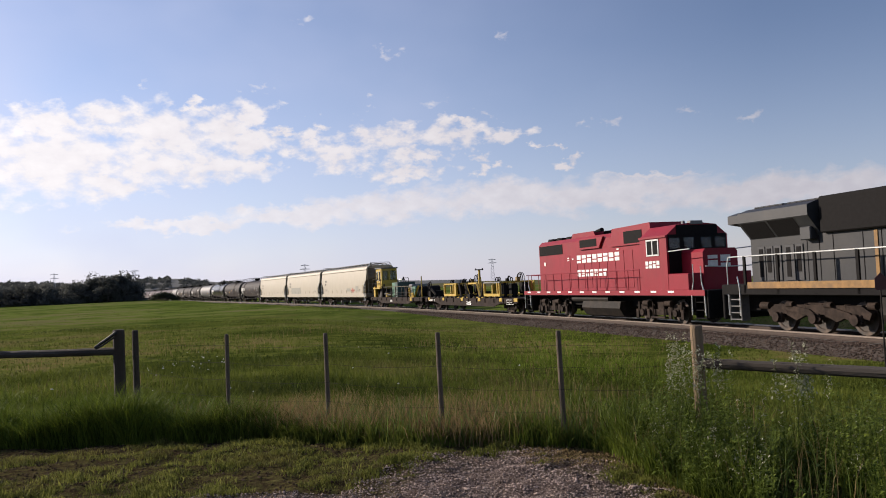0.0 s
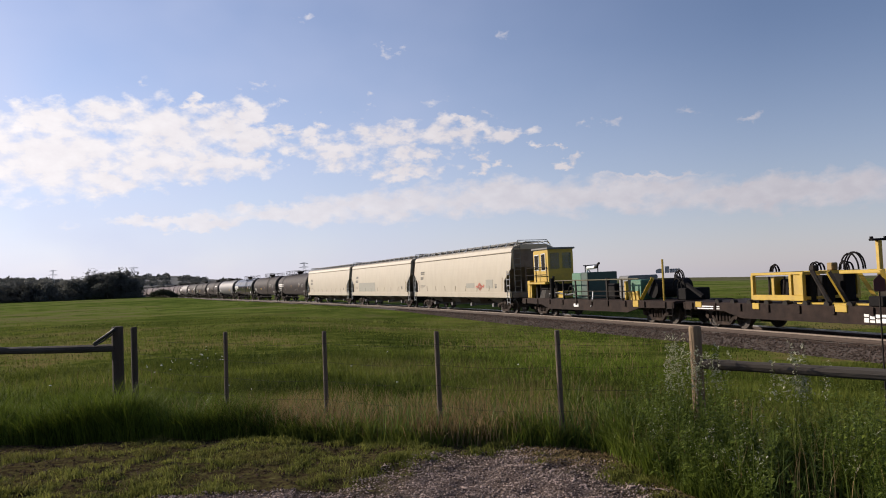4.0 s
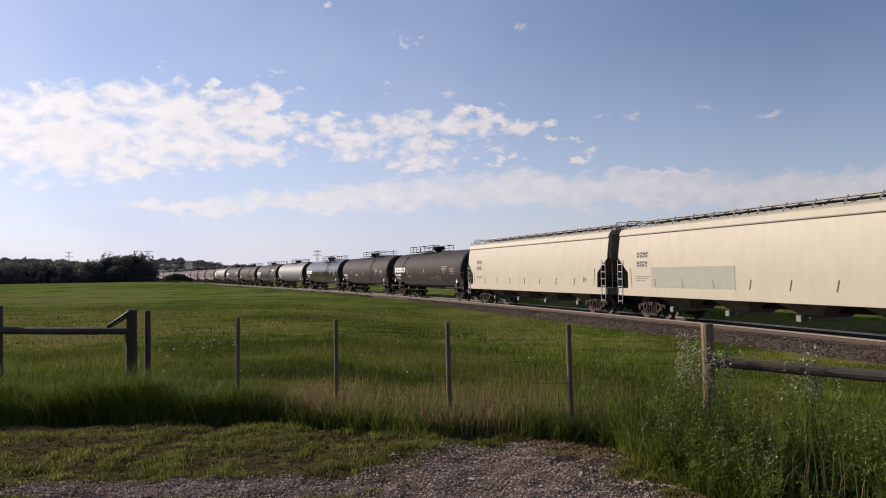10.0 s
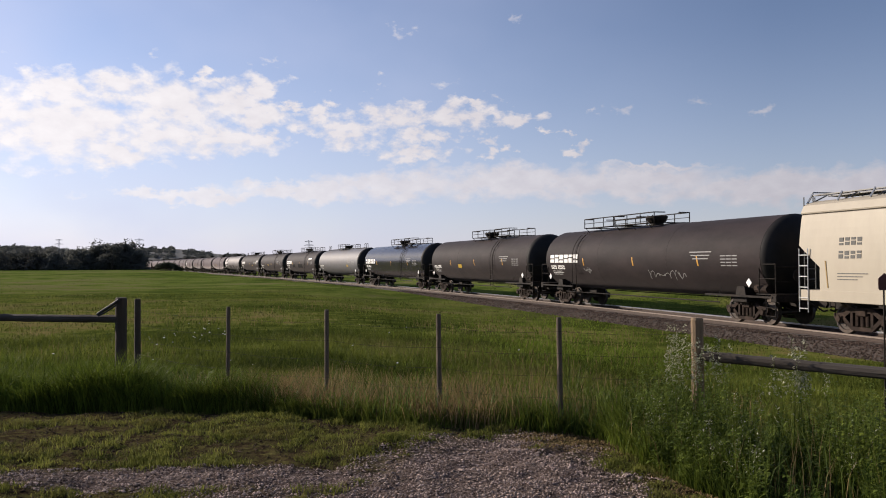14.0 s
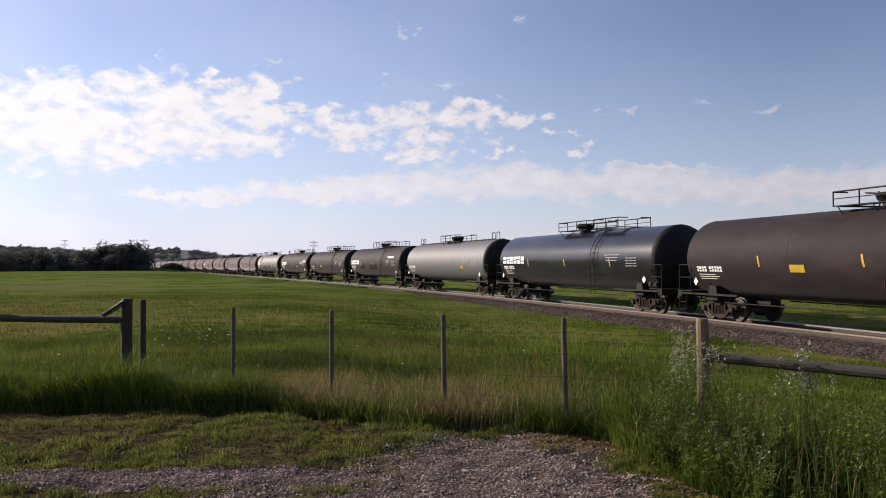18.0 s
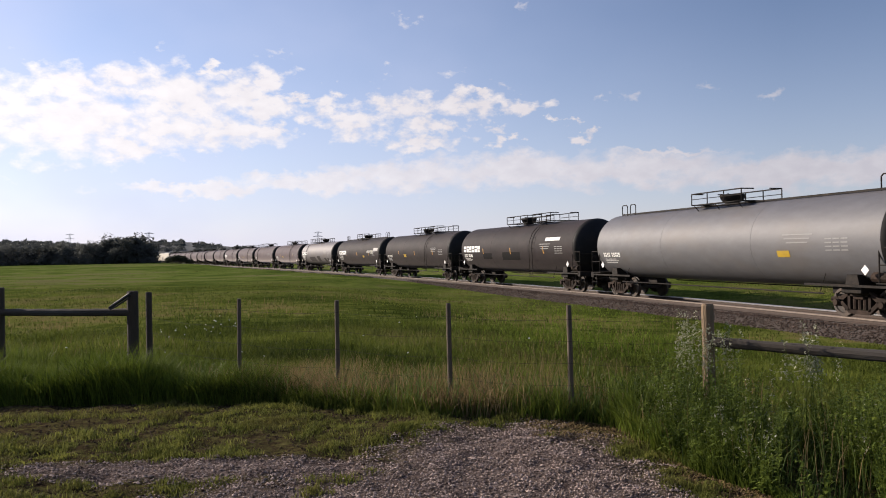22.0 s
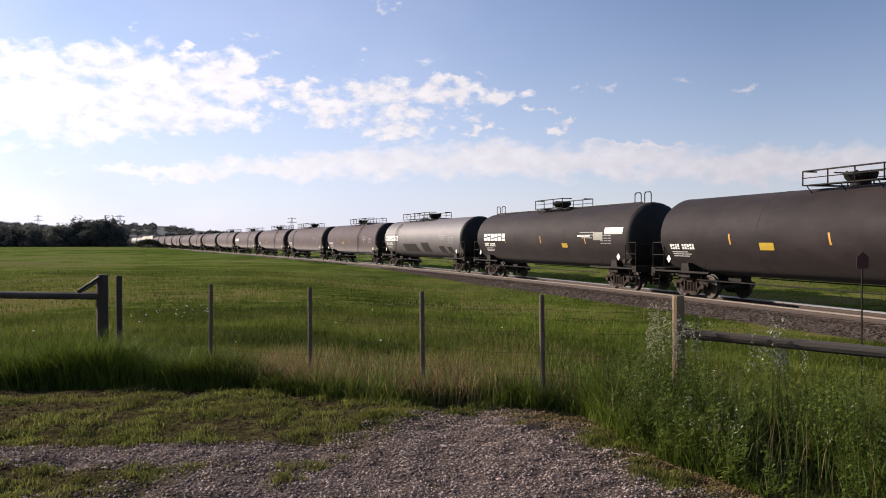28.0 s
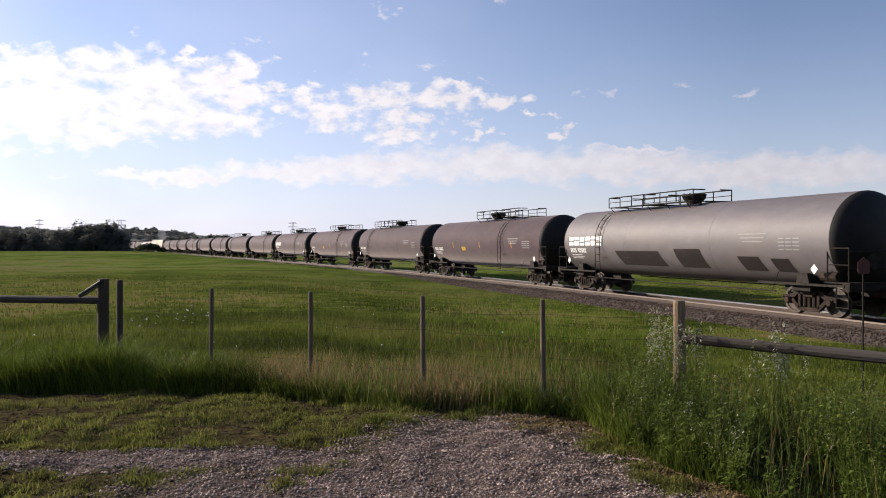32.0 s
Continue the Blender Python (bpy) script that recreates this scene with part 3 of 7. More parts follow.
def build_track():
    bed = sweep("ballast_bed", [(-3.3, -1.6), (-1.8, RAIL - 0.20), (1.8, RAIL - 0.20), (3.3, -1.6)], -430, 75, 2.5, M["ballast"])
    tagged(bed, "crushed stone ballast bed of the railway", "ballast", kind="structure")
    track = tagged(new("railway_track"), "single railway track with worn steel rails on wooden ties", "track", kind="structure")
    for side in (-0.755, 0.755):
        web = sweep("rail", [(side - 0.07, RAIL - 0.175), (side - 0.07, RAIL - 0.155), (side - 0.012, RAIL - 0.13), (side - 0.012, RAIL - 0.04), (side + 0.012, RAIL - 0.04), (side + 0.012, RAIL - 0.13), (side + 0.07, RAIL - 0.155), (side + 0.07, RAIL - 0.175)], -430, 75, 2.5, M["rail_side"], parent=track)
        sweep("rail_head", [(side - 0.036, RAIL - 0.052), (side - 0.036, RAIL - 0.006), (side - 0.026, RAIL), (side + 0.026, RAIL), (side + 0.036, RAIL - 0.006), (side + 0.036, RAIL - 0.052)], -430, 75, 2.5, M["rail" if side > 0 else "rail_worn"], parent=web)
    bm = box(B(), -0.115, 0.115, -1.3, 1.3, -0.08, 0.08, 0.012)
    first = part("tie", bm, M["tie"], track)
    rnd = random.Random(4)
    s = -120.0
    k = 0
    while s < 8:
        x, y, h = on_line(s)
        m = pose(x, y, RAIL - 0.255 + rnd.uniform(-0.012, 0.012), rz=math.degrees(h) + rnd.uniform(-1.2, 1.2))
        if k == 0:
            first.matrix_basis = m
        else:
            again("tie", first, track, m)
        k += 1
        s += 0.53


build_track()


# ---- fence ----
def fence_post(x, y, top, r, mat, lean=(0, 0), label="", category="fence post"):
    bm = B()
    rings = []
    for z, k in ((-0.35, 1.02), (0.0, 1.0), (0.35, 0.97), (0.7, 0.95), (top - 0.02, 0.93), (top, 0.80)):
        rings.append([(r * k * math.cos(a) * (1 + 0.06 * noise.noise(Vector((x + a, y, z * 3)))) + lean[0] * z, r * k * math.sin(a) + lean[1] * z, z) for a in [2 * math.pi * i / 12 for i in range(12)]])
    loft(bm, rings)
    ob = part("fence_post", bm, mat, None, smooth=False)
    ob.location = (x, y, height(x, y))
    return tagged(ob, label, category, "fence posts")


POSTS = [(-2.757, 10.35), (-1.363, 9.55), (-0.02, 8.67), (1.193, 8.02)]


def build_fence():
    for i, (x, y) in enumerate(POSTS):
        fence_post(x, y, 1.10 - height(x, y), 0.028, M["post_thin"], ((0.01, 0), (0.0, 0), (-0.006, 0), (-0.01, 0))[i], "thin weathered wooden fence post standing in tall grass")
    fence_post(-5.09, 12.75, 1.13 - height(-5, 12.7), 0.095, M["post_dark"], (0, 0), "thick dark weathered gate post in tall grass", "gate post")
    fence_post(-4.62, 12.2, 1.13 - height(-4.6, 12.2), 0.05, M["post_dark"], (0.0, 0), "thin dark weathered fence post beside the gate post")
    fence_post(2.51, 7.82, 1.20, 0.064, M["post"], (-0.005, 0), "thick pale weathered gate post among weeds", "gate post")
    fence_post(-7.6, 13.4, 1.2 - height(-7.6, 13.4), 0.085, M["post_dark"], (0, 0), "thick dark weathered end post in tall grass", "gate post")

    def rail_pole(a, b, r, label):
        bm = B()
        a, b = Vector(a), Vector(b)
        d = (b - a).normalized()
        u = d.cross(Vector((0, 0, 1))).normalized()
        v = u.cross(d)
        rings = []
        for k in range(13):
            f = k / 12
            c = a.lerp(b, f) + Vector((0, 0, -0.006 * math.sin(math.pi * f)))
            q = r * (1 + 0.05 * math.sin(f * 31))
            rings.append([c + u * q * math.cos(t) + v * q * math.sin(t) for t in [2 * math.pi * i / 10 for i in range(10)]])
        loft(bm, rings)
        return tagged(part("fence_rail", bm, M["pipe_rail"]), label, "fence rail")

    rail_pole((-5.1, 12.72, 0.79), (-7.65, 13.4, 0.785), 0.062, "long weathered round wooden rail between two gate posts")
    rail_pole((2.52, 7.80, 0.735), (4.9, 5.6, 0.69), 0.050, "long weathered round wooden rail fixed to the gate post")
    # wires between the posts
    run = [(-4.62, 12.2)] + POSTS + [(2.51, 7.82)]
    for zz in (0.98, 0.76, 0.54, 0.32):
        bm = B()
        pts = []
        for (x0, y0), (x1, y1) in zip(run, run[1:]):
            for k in range(5):
                f = k / 4
                pts.append((x0 + (x1 - x0) * f, y0 + (y1 - y0) * f - 0.04, zz - 0.03 * math.sin(math.pi * f) - 0.02))
        rings = [[(x, y + 0.0015 * c, z + 0.0015 * s) for c, s in ((1, 0), (0, 1), (-1, 0), (0, -1))] for x, y, z in pts[::1]]
        loft(bm, [q for i, q in enumerate(rings) if i == 0 or i % 5])
        tagged(part("fence_wire", bm, M["wire"]), "rusty strand of fence wire strung along the posts", "fence wire", "fence wires")
    bm = B()
    pipe(bm, [(-5.08, 12.64, 1.09), (-5.22, 12.66, 1.0), (-5.36, 12.7, 0.92), (-5.46, 12.74, 0.86)], 0.026, 6)
    pipe(bm, [(-5.10, 12.62, 1.02), (-5.30, 12.66, 0.90), (-5.44, 12.72, 0.84)], 0.014, 6)
    tagged(part("gate_latch_chain", bm, M["chain"]), "dark iron latch chain hanging from the gate post", "chain")
    # marker sign by the line
    sgn = tagged(new("line_marker_sign"), "dark red marker sign on a thin steel pole", "sign")
    sx, sy = 24 * math.sin(radians(29.02)) * 0.62, 24 * math.cos(radians(29.02)) * 0.62
    g = height(sx, sy)
    sgn.location = (sx, sy, g)
    part("pole", rod(B(), (0, 0, -0.1), (0, 0, 1.30 - g), 0.014, seg=8), M["under"], sgn)
    bm = prism(B(), [(-0.08, 1.17 - g), (0.08, 1.17 - g), (0.10, 1.20 - g), (0.10, 1.36 - g), (0.0, 1.45 - g), (-0.10, 1.36 - g), (-0.10, 1.20 - g)], -0.024, -0.018)
    part("plate", bm, M["sign"], sgn)


build_fence()


# ---- grass, weeds and stones ----
EDGE = ((-30.0, 13.5), (-8.0, 10.3), (-5.1, 9.70), (-3.3, 9.42), (-2.25, 9.12), (-1.43, 8.78), (-0.36, 8.15), (0.55, 8.05), (1.36, 7.80), (1.60, 7.40), (1.70, 6.45), (1.88, 5.85), (2.20, 5.15), (3.0, 4.2), (4.2, 3.4), (30.0, 1.5))


def edge_y(x):
    """Where the mown verge ends and the tall growth begins."""
    xs, ys = zip(*EDGE)
    return np.interp(x, xs, ys)


def heights(x, y):
    return np.array([height(a, b) for a, b in zip(x, y)])


def blades(name, label, x, y, h, w, mat, seed, bend=0.35, category="grass", lift=None):
    """Tapered, bent blades as one mesh."""
    rng = np.random.default_rng(seed)
    n = len(x)
    z = heights(x, y) if lift is None else lift
    a = rng.uniform(0, 2 * np.pi, n)
    u = np.stack([np.cos(a), np.sin(a), np.zeros(n)], 1)
    b = rng.uniform(0, 2 * np.pi, n)
    lean = np.stack([np.cos(b), np.sin(b), np.zeros(n)], 1) * (h * bend * rng.uniform(0.1, 1.0, n))[:, None]
    base = np.stack([x, y, z - 0.01], 1)
    up = np.zeros((n, 3))
    up[:, 2] = h
    mid = base + up * 0.55 + lean * 0.35
    tip = base + up * (1 - 0.25 * bend) + lean
    ww = (w * 0.5)[:, None]
    v = np.stack([base - u * ww, base + u * ww, mid + u * ww * 0.75, mid - u * ww * 0.75, tip], 1).reshape(-1, 3)
    i = np.arange(n)[:, None] * 5
    quads = i + np.array([[0, 1, 2, 3]])
    tris = i + np.array([[3, 2, 4]])
    me = bpy.data.meshes.new(name)
    me.vertices.add(n * 5)
    me.vertices.foreach_set("co", v.ravel())
    me.loops.add(n * 7)
    me.loops.foreach_set("vertex_index", np.concatenate([quads, tris], 1).ravel())
    me.polygons.add(n * 2)
    st = np.arange(n)[:, None] * 7 + np.array([[0, 4]])
    me.polygons.foreach_set("loop_start", st.ravel())
    me.polygons.foreach_set("loop_total", np.tile([4, 3], n))
    me.update(calc_edges=True)
    me.materials.append(mat)
    return tagged(new(name, me), label, category, kind="stuff")


def patchy(x, y, scale, z=0.0):
    return np.array([noise.noise(Vector((a * scale, b * scale, z))) for a, b in zip(x, y)])


def fan(rng, n, r0, r1, a0=-36, a1=36, power=1.0):
    r = r0 + (r1 - r0) * rng.uniform(0, 1, n) ** power
    a = np.radians(rng.uniform(a0, a1, n))
    return r * np.sin(a), r * np.cos(a)


def clear_of_line(x, y, gap):
    keep = np.array([line_side(a, b)[0] < -gap or line_side(a, b)[0] > gap for a, b in zip(x, y)])
    return x[keep], y[keep]


def gravel_mask(x, y):
    o = lambda cx, cy, rx, ry: 1 - ((x - cx) / rx) ** 2 - ((y - cy) / ry) ** 2
    m = np.maximum(np.maximum(o(0.42, 5.4, 1.15, 2.6), o(-0.2, 4.2, 2.3, 2.3)), o(-1.9, 6.2, 1.7, 0.36))
    return m + 0.75 * patchy(x, y, 1.7, 3.0) + 0.5 * patchy(x, y, 4.5, 6.0)


def clump(rng, x, y, n, spread):
    """n blades round each spot: their places, how far out each stands (0 to 1) and the number of its spot."""
    k = np.repeat(np.arange(len(x)), n)
    d = rng.uniform(0, 1, len(k)) ** 0.7
    a = rng.uniform(0, 2 * np.pi, len(k))
    sp = np.broadcast_to(spread, (len(x),))[k]
    return x[k] + d * sp * np.cos(a), y[k] + d * sp * np.sin(a), d, k


def build_grass():
    rng = np.random.default_rng(7)
    # tussocks of the tall strip in front of and along the fence
    cx = np.concatenate([rng.uniform(-10, 1.75, 2000), rng.uniform(-9, 1.75, 500), rng.uniform(-9, -1.3, 1500)])
    deep = np.concatenate([rng.uniform(0, 1, 2000) ** 1.4, rng.uniform(0, 0.12, 500), rng.uniform(0, 0.16, 1500)])
    cy = edge_y(cx) + deep * (3.2 + 0.3 * np.maximum(-cx, 0)) + 0.16 * patchy(cx, cx * 0, 1.6)
    big = rng.uniform(0.40, 1.2, len(cx)) * (0.85 + 0.75 * patchy(cx, cy, 0.9, 1.0))
    x, y, d, k = clump(rng, cx, cy, 32, rng.uniform(0.07, 0.17, len(cx)))
    lush = np.clip((-x - 1.9) / 1.6, 0, 1)
    right = np.clip((x - 0.1) / 0.8, 0, 1)
    h = (0.34 + 0.32 * lush + 0.14 * np.clip((-x - 3.4) / 1.4, 0, 1) + 0.10 * right) * big[k] * (1 - 0.4 * d) * (1 - 0.4 * deep[k]) * rng.uniform(0.65, 1.15, len(x))
    ux = rng.uniform(-10, 1.8, 26000)
    uy = edge_y(ux) + rng.uniform(0, 1, len(ux)) ** 1.3 * 3.6 + 0.12 * patchy(ux, ux * 0, 2.5)
    x, y, h = np.concatenate([x, ux]), np.concatenate([y, uy]), np.concatenate([h, rng.uniform(0.08, 0.22, len(ux)) * (1 + 0.8 * np.clip((-ux - 1.9) / 1.6, 0, 1))])
    lush = np.clip((-x - 1.6) / 2.0, 0, 1)
    right = np.clip((x - 0.3) / 0.5, 0, 1)
    k = rng.uniform(0, 1, len(x)) < np.maximum(lush * 0.9, right * 0.55)
    blades("lush_grass", "lush tall green grass by the gate", x[k], y[k], h[k], rng.uniform(0.006, 0.013, k.sum()), M["lush"], 15, 0.7)
    k = ~k
    blades("tall_grass", "tall green grass along the fence", x[k], y[k], h[k], rng.uniform(0.006, 0.013, k.sum()), M["grass"], 1, 0.7)
    # dry stalks among it
    x = rng.normal(0.2, 0.3, 420)
    y = edge_y(x) + rng.uniform(-0.05, 0.4, len(x))
    blades("straw_tuft", "straw-coloured dry tufts before the fence", x, y, rng.uniform(0.2, 0.42, len(x)), rng.uniform(0.006, 0.012, len(x)), M["dry_grass"], 22, 0.7)
    x = rng.normal(-1.5, 0.4, 520)
    y = edge_y(x) + rng.uniform(0.0, 0.6, len(x))
    blades("rusty_tuft", "rusty dry stalks before the fence", x, y, rng.uniform(0.2, 0.42, len(x)), rng.uniform(0.006, 0.011, len(x)), M["dry_grass"], 23, 0.7)
    x = np.concatenate([rng.normal(-1.75, 0.5, 1500), rng.normal(0.25, 0.45, 700), rng.uniform(-4, 1.8, 900)])
    y = edge_y(x) + rng.uniform(0.05, 1.7, len(x))
    blades("dry_grass", "dry straw-coloured grass stalks", x, y, rng.uniform(0.22, 0.52, len(x)), rng.uniform(0.005, 0.010, len(x)), M["dry_grass"], 2, 0.5)
    # field
    for name, n, r0, r1, h0, h1, w0, w1, sd in (("near_field_grass", 64000, 10.5, 24, 0.08, 0.24, 0.008, 0.018, 3), ("field_grass", 42000, 22, 58, 0.04, 0.13, 0.018, 0.04, 4), ("far_field_grass", 7000, 50, 120, 0.04, 0.12, 0.04, 0.09, 5)):
        x, y = fan(rng, n, r0, r1, -33, 33, 0.8)
        k = y > edge_y(x) + 0.8
        x, y = clear_of_line(x[k], y[k], 2.3)
        p = patchy(x, y, 0.13, 4.0) + 0.6 * patchy(x, y, 0.5, 9.0)
        h = rng.uniform(h0, h1, len(x)) * (0.8 + 0.7 * np.clip(p + 0.4, 0, 1))
        # a fresher stretch grows in the hollow before the railway
        fresh = np.exp(-((np.degrees(np.arctan2(x, y)) - 11.0) / 8.0) ** 2) * (0.75 + 0.8 * p)
        k = rng.uniform(0, 1, len(x)) < fresh
        blades("fresh_" + name, "fresh bright green meadow grass before the railway", x[k], y[k], h[k], rng.uniform(w0, w1, k.sum()), M["fresh"], sd + 40, 0.95)
        k = ~k
        blades(name, "green meadow grass of the field", x[k], y[k], h[k], rng.uniform(w0, w1, k.sum()), M["grass"], sd, 0.95)
    # taller tussocks that stand out of the meadow
    cx, cy = fan(rng, 2200, 10.5, 19, -31, 26, 0.9)
    k = (cy > edge_y(cx) + 1.5) & (patchy(cx, cy, 0.22, 4.0) + 0.7 * patchy(cx, cy, 0.8, 9.0) > 0.0)
    cx, cy = clear_of_line(cx[k], cy[k], 4.0)
    big = rng.uniform(0.5, 1.2, len(cx))
    x, y, d, k = clump(rng, cx, cy, 22, rng.uniform(0.12, 0.30, len(cx)))
    blades("meadow_tussocks", "taller green tussocks of the meadow", x, y, 0.30 * big[k] * (1 - 0.5 * d) * rng.uniform(0.6, 1.1, len(x)), rng.uniform(0.008, 0.018, len(x)), M["grass"], 24, 0.9)
    # white flowers in the meadow
    x, y = rng.normal(-6.3, 0.5, 26), rng.normal(20.0, 1.6, 26)
    x, y = np.concatenate([x, rng.uniform(-9, 2, 14)]), np.concatenate([y, rng.uniform(13, 24, 14)])
    rocks("white_flowers", "small white wild flowers in the meadow", x, y, heights(x, y) + 0.27, rng.uniform(0.012, 0.028, len(x)), M["white"], 17, "flowers")
    # thin dry stems behind the posts
    x = rng.uniform(-2.4, 1.7, 2200)
    y = edge_y(x) + 0.4 + 4.5 * rng.uniform(0, 1, len(x)) ** 1.3
    k = patchy(x, y, 0.7, 14.0) > -0.1
    x, y = x[k], y[k]
    blades("thin_dry_stems", "thin dry stems in the meadow behind the fence", x, y, rng.uniform(0.2, 0.42, len(x)), rng.uniform(0.003, 0.006, len(x)), M["dry_grass"], 16, 0.5)
    x, y = fan(rng, 9000, 10, 40, -30, 22)
    k = (y > edge_y(x) + 1.0) & (patchy(x, y, 0.16, 12.0) > 0.02)
    x, y = clear_of_line(x[k], y[k], 3.4)
    blades("seeding_grass", "pale seeding stems in the meadow", x[::2], y[::2], rng.uniform(0.22, 0.40, len(x[::2])), rng.uniform(0.006, 0.011, len(x[::2])), M["dry_grass"], 6, 0.4)
    # the rough growth by the gate post
    x = rng.uniform(1.55, 7.0, 40000)
    y = edge_y(x) + rng.uniform(0, 1, len(x)) ** 2.2 * 4.2
    k = clear = y < 11
    x, y = x[k], y[k]
    depth = np.clip((y - edge_y(x)) / 0.35, 0.45, 1)
    depth *= np.where(((x - 2.55) / 0.34) ** 2 + ((y - 5.5) / 0.8) ** 2 < 1 + 0.4 * patchy(x, y, 4.0, 3.0), 0.15, 1.0)
    tall = 0.60 + 0.75 * patchy(x, y, 1.5, 2.0)
    blades("rough_grass", "rough tall grass and weeds by the gate post", x, y, rng.uniform(0.26, 0.80, len(x)) * tall * depth, rng.uniform(0.005, 0.012, len(x)), M["weed"], 8, 0.85)
    x = rng.uniform(1.55, 6.0, 800)
    y = edge_y(x) + rng.uniform(0, 1, len(x)) ** 1.8 * 2.2
    blades("long_blades", "long bright blades among the rough grass", x, y, rng.uniform(0.22, 0.6, len(x)) * np.clip(0.45 + (y - edge_y(x)) * 0.9, 0.45, 1.0), rng.uniform(0.005, 0.010, len(x)), M["bright_blade"], 18, 0.75)
    x = rng.uniform(-7, 1.5, 2400)
    y = edge_y(x) + rng.uniform(0, 1, len(x)) ** 1.5 * 1.6
    blades("long_fence_blades", "long bright blades in the tall grass by the fence", x, y, rng.uniform(0.25, 0.55, len(x)), rng.uniform(0.006, 0.011, len(x)), M["bright_blade"], 19, 0.7)
    x = rng.uniform(1.6, 6.5, 320)
    y = edge_y(x) + rng.uniform(0.05, 2.6, len(x))
    blades("rough_dry_stalks", "dry stalks among the rough weeds", x, y, rng.uniform(0.35, 0.78, len(x)), rng.uniform(0.0025, 0.005, len(x)), M["dry_grass"], 9, 0.35)
    # mown verge: mats of short bent grass with worn gaps
    x, y = fan(rng, 170000, 4.3, 10.4, -31.5, 20, 1.1)
    thick = patchy(x, y, 1.2, 7.0) + 0.7 * patchy(x, y, 3.8, 8.0) + 0.17
    k = (y < edge_y(x) + 0.25) & (gravel_mask(x, y) < 0.10) & (rng.uniform(-0.25, 0.35, len(x)) < thick)
    x, y, thick = x[k], y[k], np.clip(thick[k], 0, 1)
    blades("mown_grass", "short worn grass of the mown verge", x, y, rng.uniform(0.014, 0.040, len(x)) * (0.7 + 0.9 * thick), rng.uniform(0.004, 0.009, len(x)), M["short_grass"], 10, 1.5)
    # clumps that stand out of it
    cx, cy = fan(rng, 4400, 4.3, 10.0, -31.5, 18, 1.1)
    k = (cy < edge_y(cx) + 0.1) & (gravel_mask(cx, cy) < 0.12) & (patchy(cx, cy, 1.2, 7.0) + 0.9 * patchy(cx, cy, 3.4, 8.0) > -0.02)
    cx, cy = cx[k], cy[k]
    big = rng.uniform(0.35, 1.0, len(cx)) ** 1.4
    x, y, d, k = clump(rng, cx, cy, 52, 0.04 + 0.12 * big)
    blades("grass_tufts", "yellow-green tufts in the mown verge", x, y, rng.uniform(0.07, 0.15, len(x)) * big[k] * (1 - 0.5 * d), rng.uniform(0.005, 0.010, len(x)), M["tuft"], 11, 1.0)
    # loose clods of soil between them
    x, y = rng.uniform(-8, 2.6, 26000), rng.uniform(3.6, 9.6, 26000)
    k = (y < edge_y(x) + 0.1) & (gravel_mask(x, y) < 0.2)
    r = 0.004 + 0.014 * rng.uniform(0, 1, len(x)) ** 2
    rocks("soil_clods", "loose dark soil clods of the worn verge", x[k], y[k], heights(x[k], y[k]) + r[k] * 0.2, r[k], M["soil"], 14, "soil")
    # cut stalks that lie along the foot of the rough growth
    x = rng.uniform(0.7, 3.4, 5200)
    y = edge_y(x) - 0.95 * rng.uniform(0, 1, len(x)) ** 1.4 + 0.1
    blades("cut_litter", "flat dry litter along the foot of the weeds", x, y, rng.uniform(0.015, 0.06, len(x)), rng.uniform(0.006, 0.014, len(x)), M["dry_grass"], 12, 2.6)


def rocks(name, label, x, y, z, r, mat, seed, category="gravel"):
    """Small angular stones as one mesh."""
    rng = np.random.default_rng(seed)
    n = len(x)
    base = np.array([(1, 0, 0), (0, 1, 0), (-1, 0, 0), (0, -1, 0), (0, 0, 1), (0, 0, -0.6)], float)
    v = base[None] * r[:, None, None] * rng.uniform(0.55, 1.3, (n, 6, 1)) * np.array([1, 1, 0.7]) + rng.normal(0, 0.12, (n, 6, 3)) * r[:, None, None]
    a = rng.uniform(0, 6.28, n)
    c, s = np.cos(a), np.sin(a)
    v = np.stack([v[..., 0] * c[:, None] - v[..., 1] * s[:, None], v[..., 0] * s[:, None] + v[..., 1] * c[:, None], v[..., 2]], -1) + np.stack([x, y, z], 1)[:, None]
    f = np.array([(0, 1, 4), (1, 2, 4), (2, 3, 4), (3, 0, 4), (1, 0, 5), (2, 1, 5), (3, 2, 5), (0, 3, 5)])
    idx = (np.arange(n)[:, None, None] * 6 + f[None]).reshape(-1)
    me = bpy.data.meshes.new(name)
    me.vertices.add(n * 6)
    me.vertices.foreach_set("co", v.ravel())
    me.loops.add(len(idx))
    me.loops.foreach_set("vertex_index", idx)
    me.polygons.add(n * 8)
    me.polygons.foreach_set("loop_start", np.arange(n * 8) * 3)
    me.polygons.foreach_set("loop_total", np.full(n * 8, 3))
    me.update(calc_edges=True)
    me.materials.append(mat)
    return tagged(new(name, me), label, category, kind="stuff")


M["stone"] = leaf_material("grey_brown_gravel_stones", (0.034, 0.025, 0.020), (0.52, 0.405, 0.345), 0.0, 0.9, scale=5.0)
M["ballast_stone"] = leaf_material("brown_ballast_stones", (0.026, 0.018, 0.014), (0.13, 0.095, 0.078), 0.0, 0.9, scale=2.0)


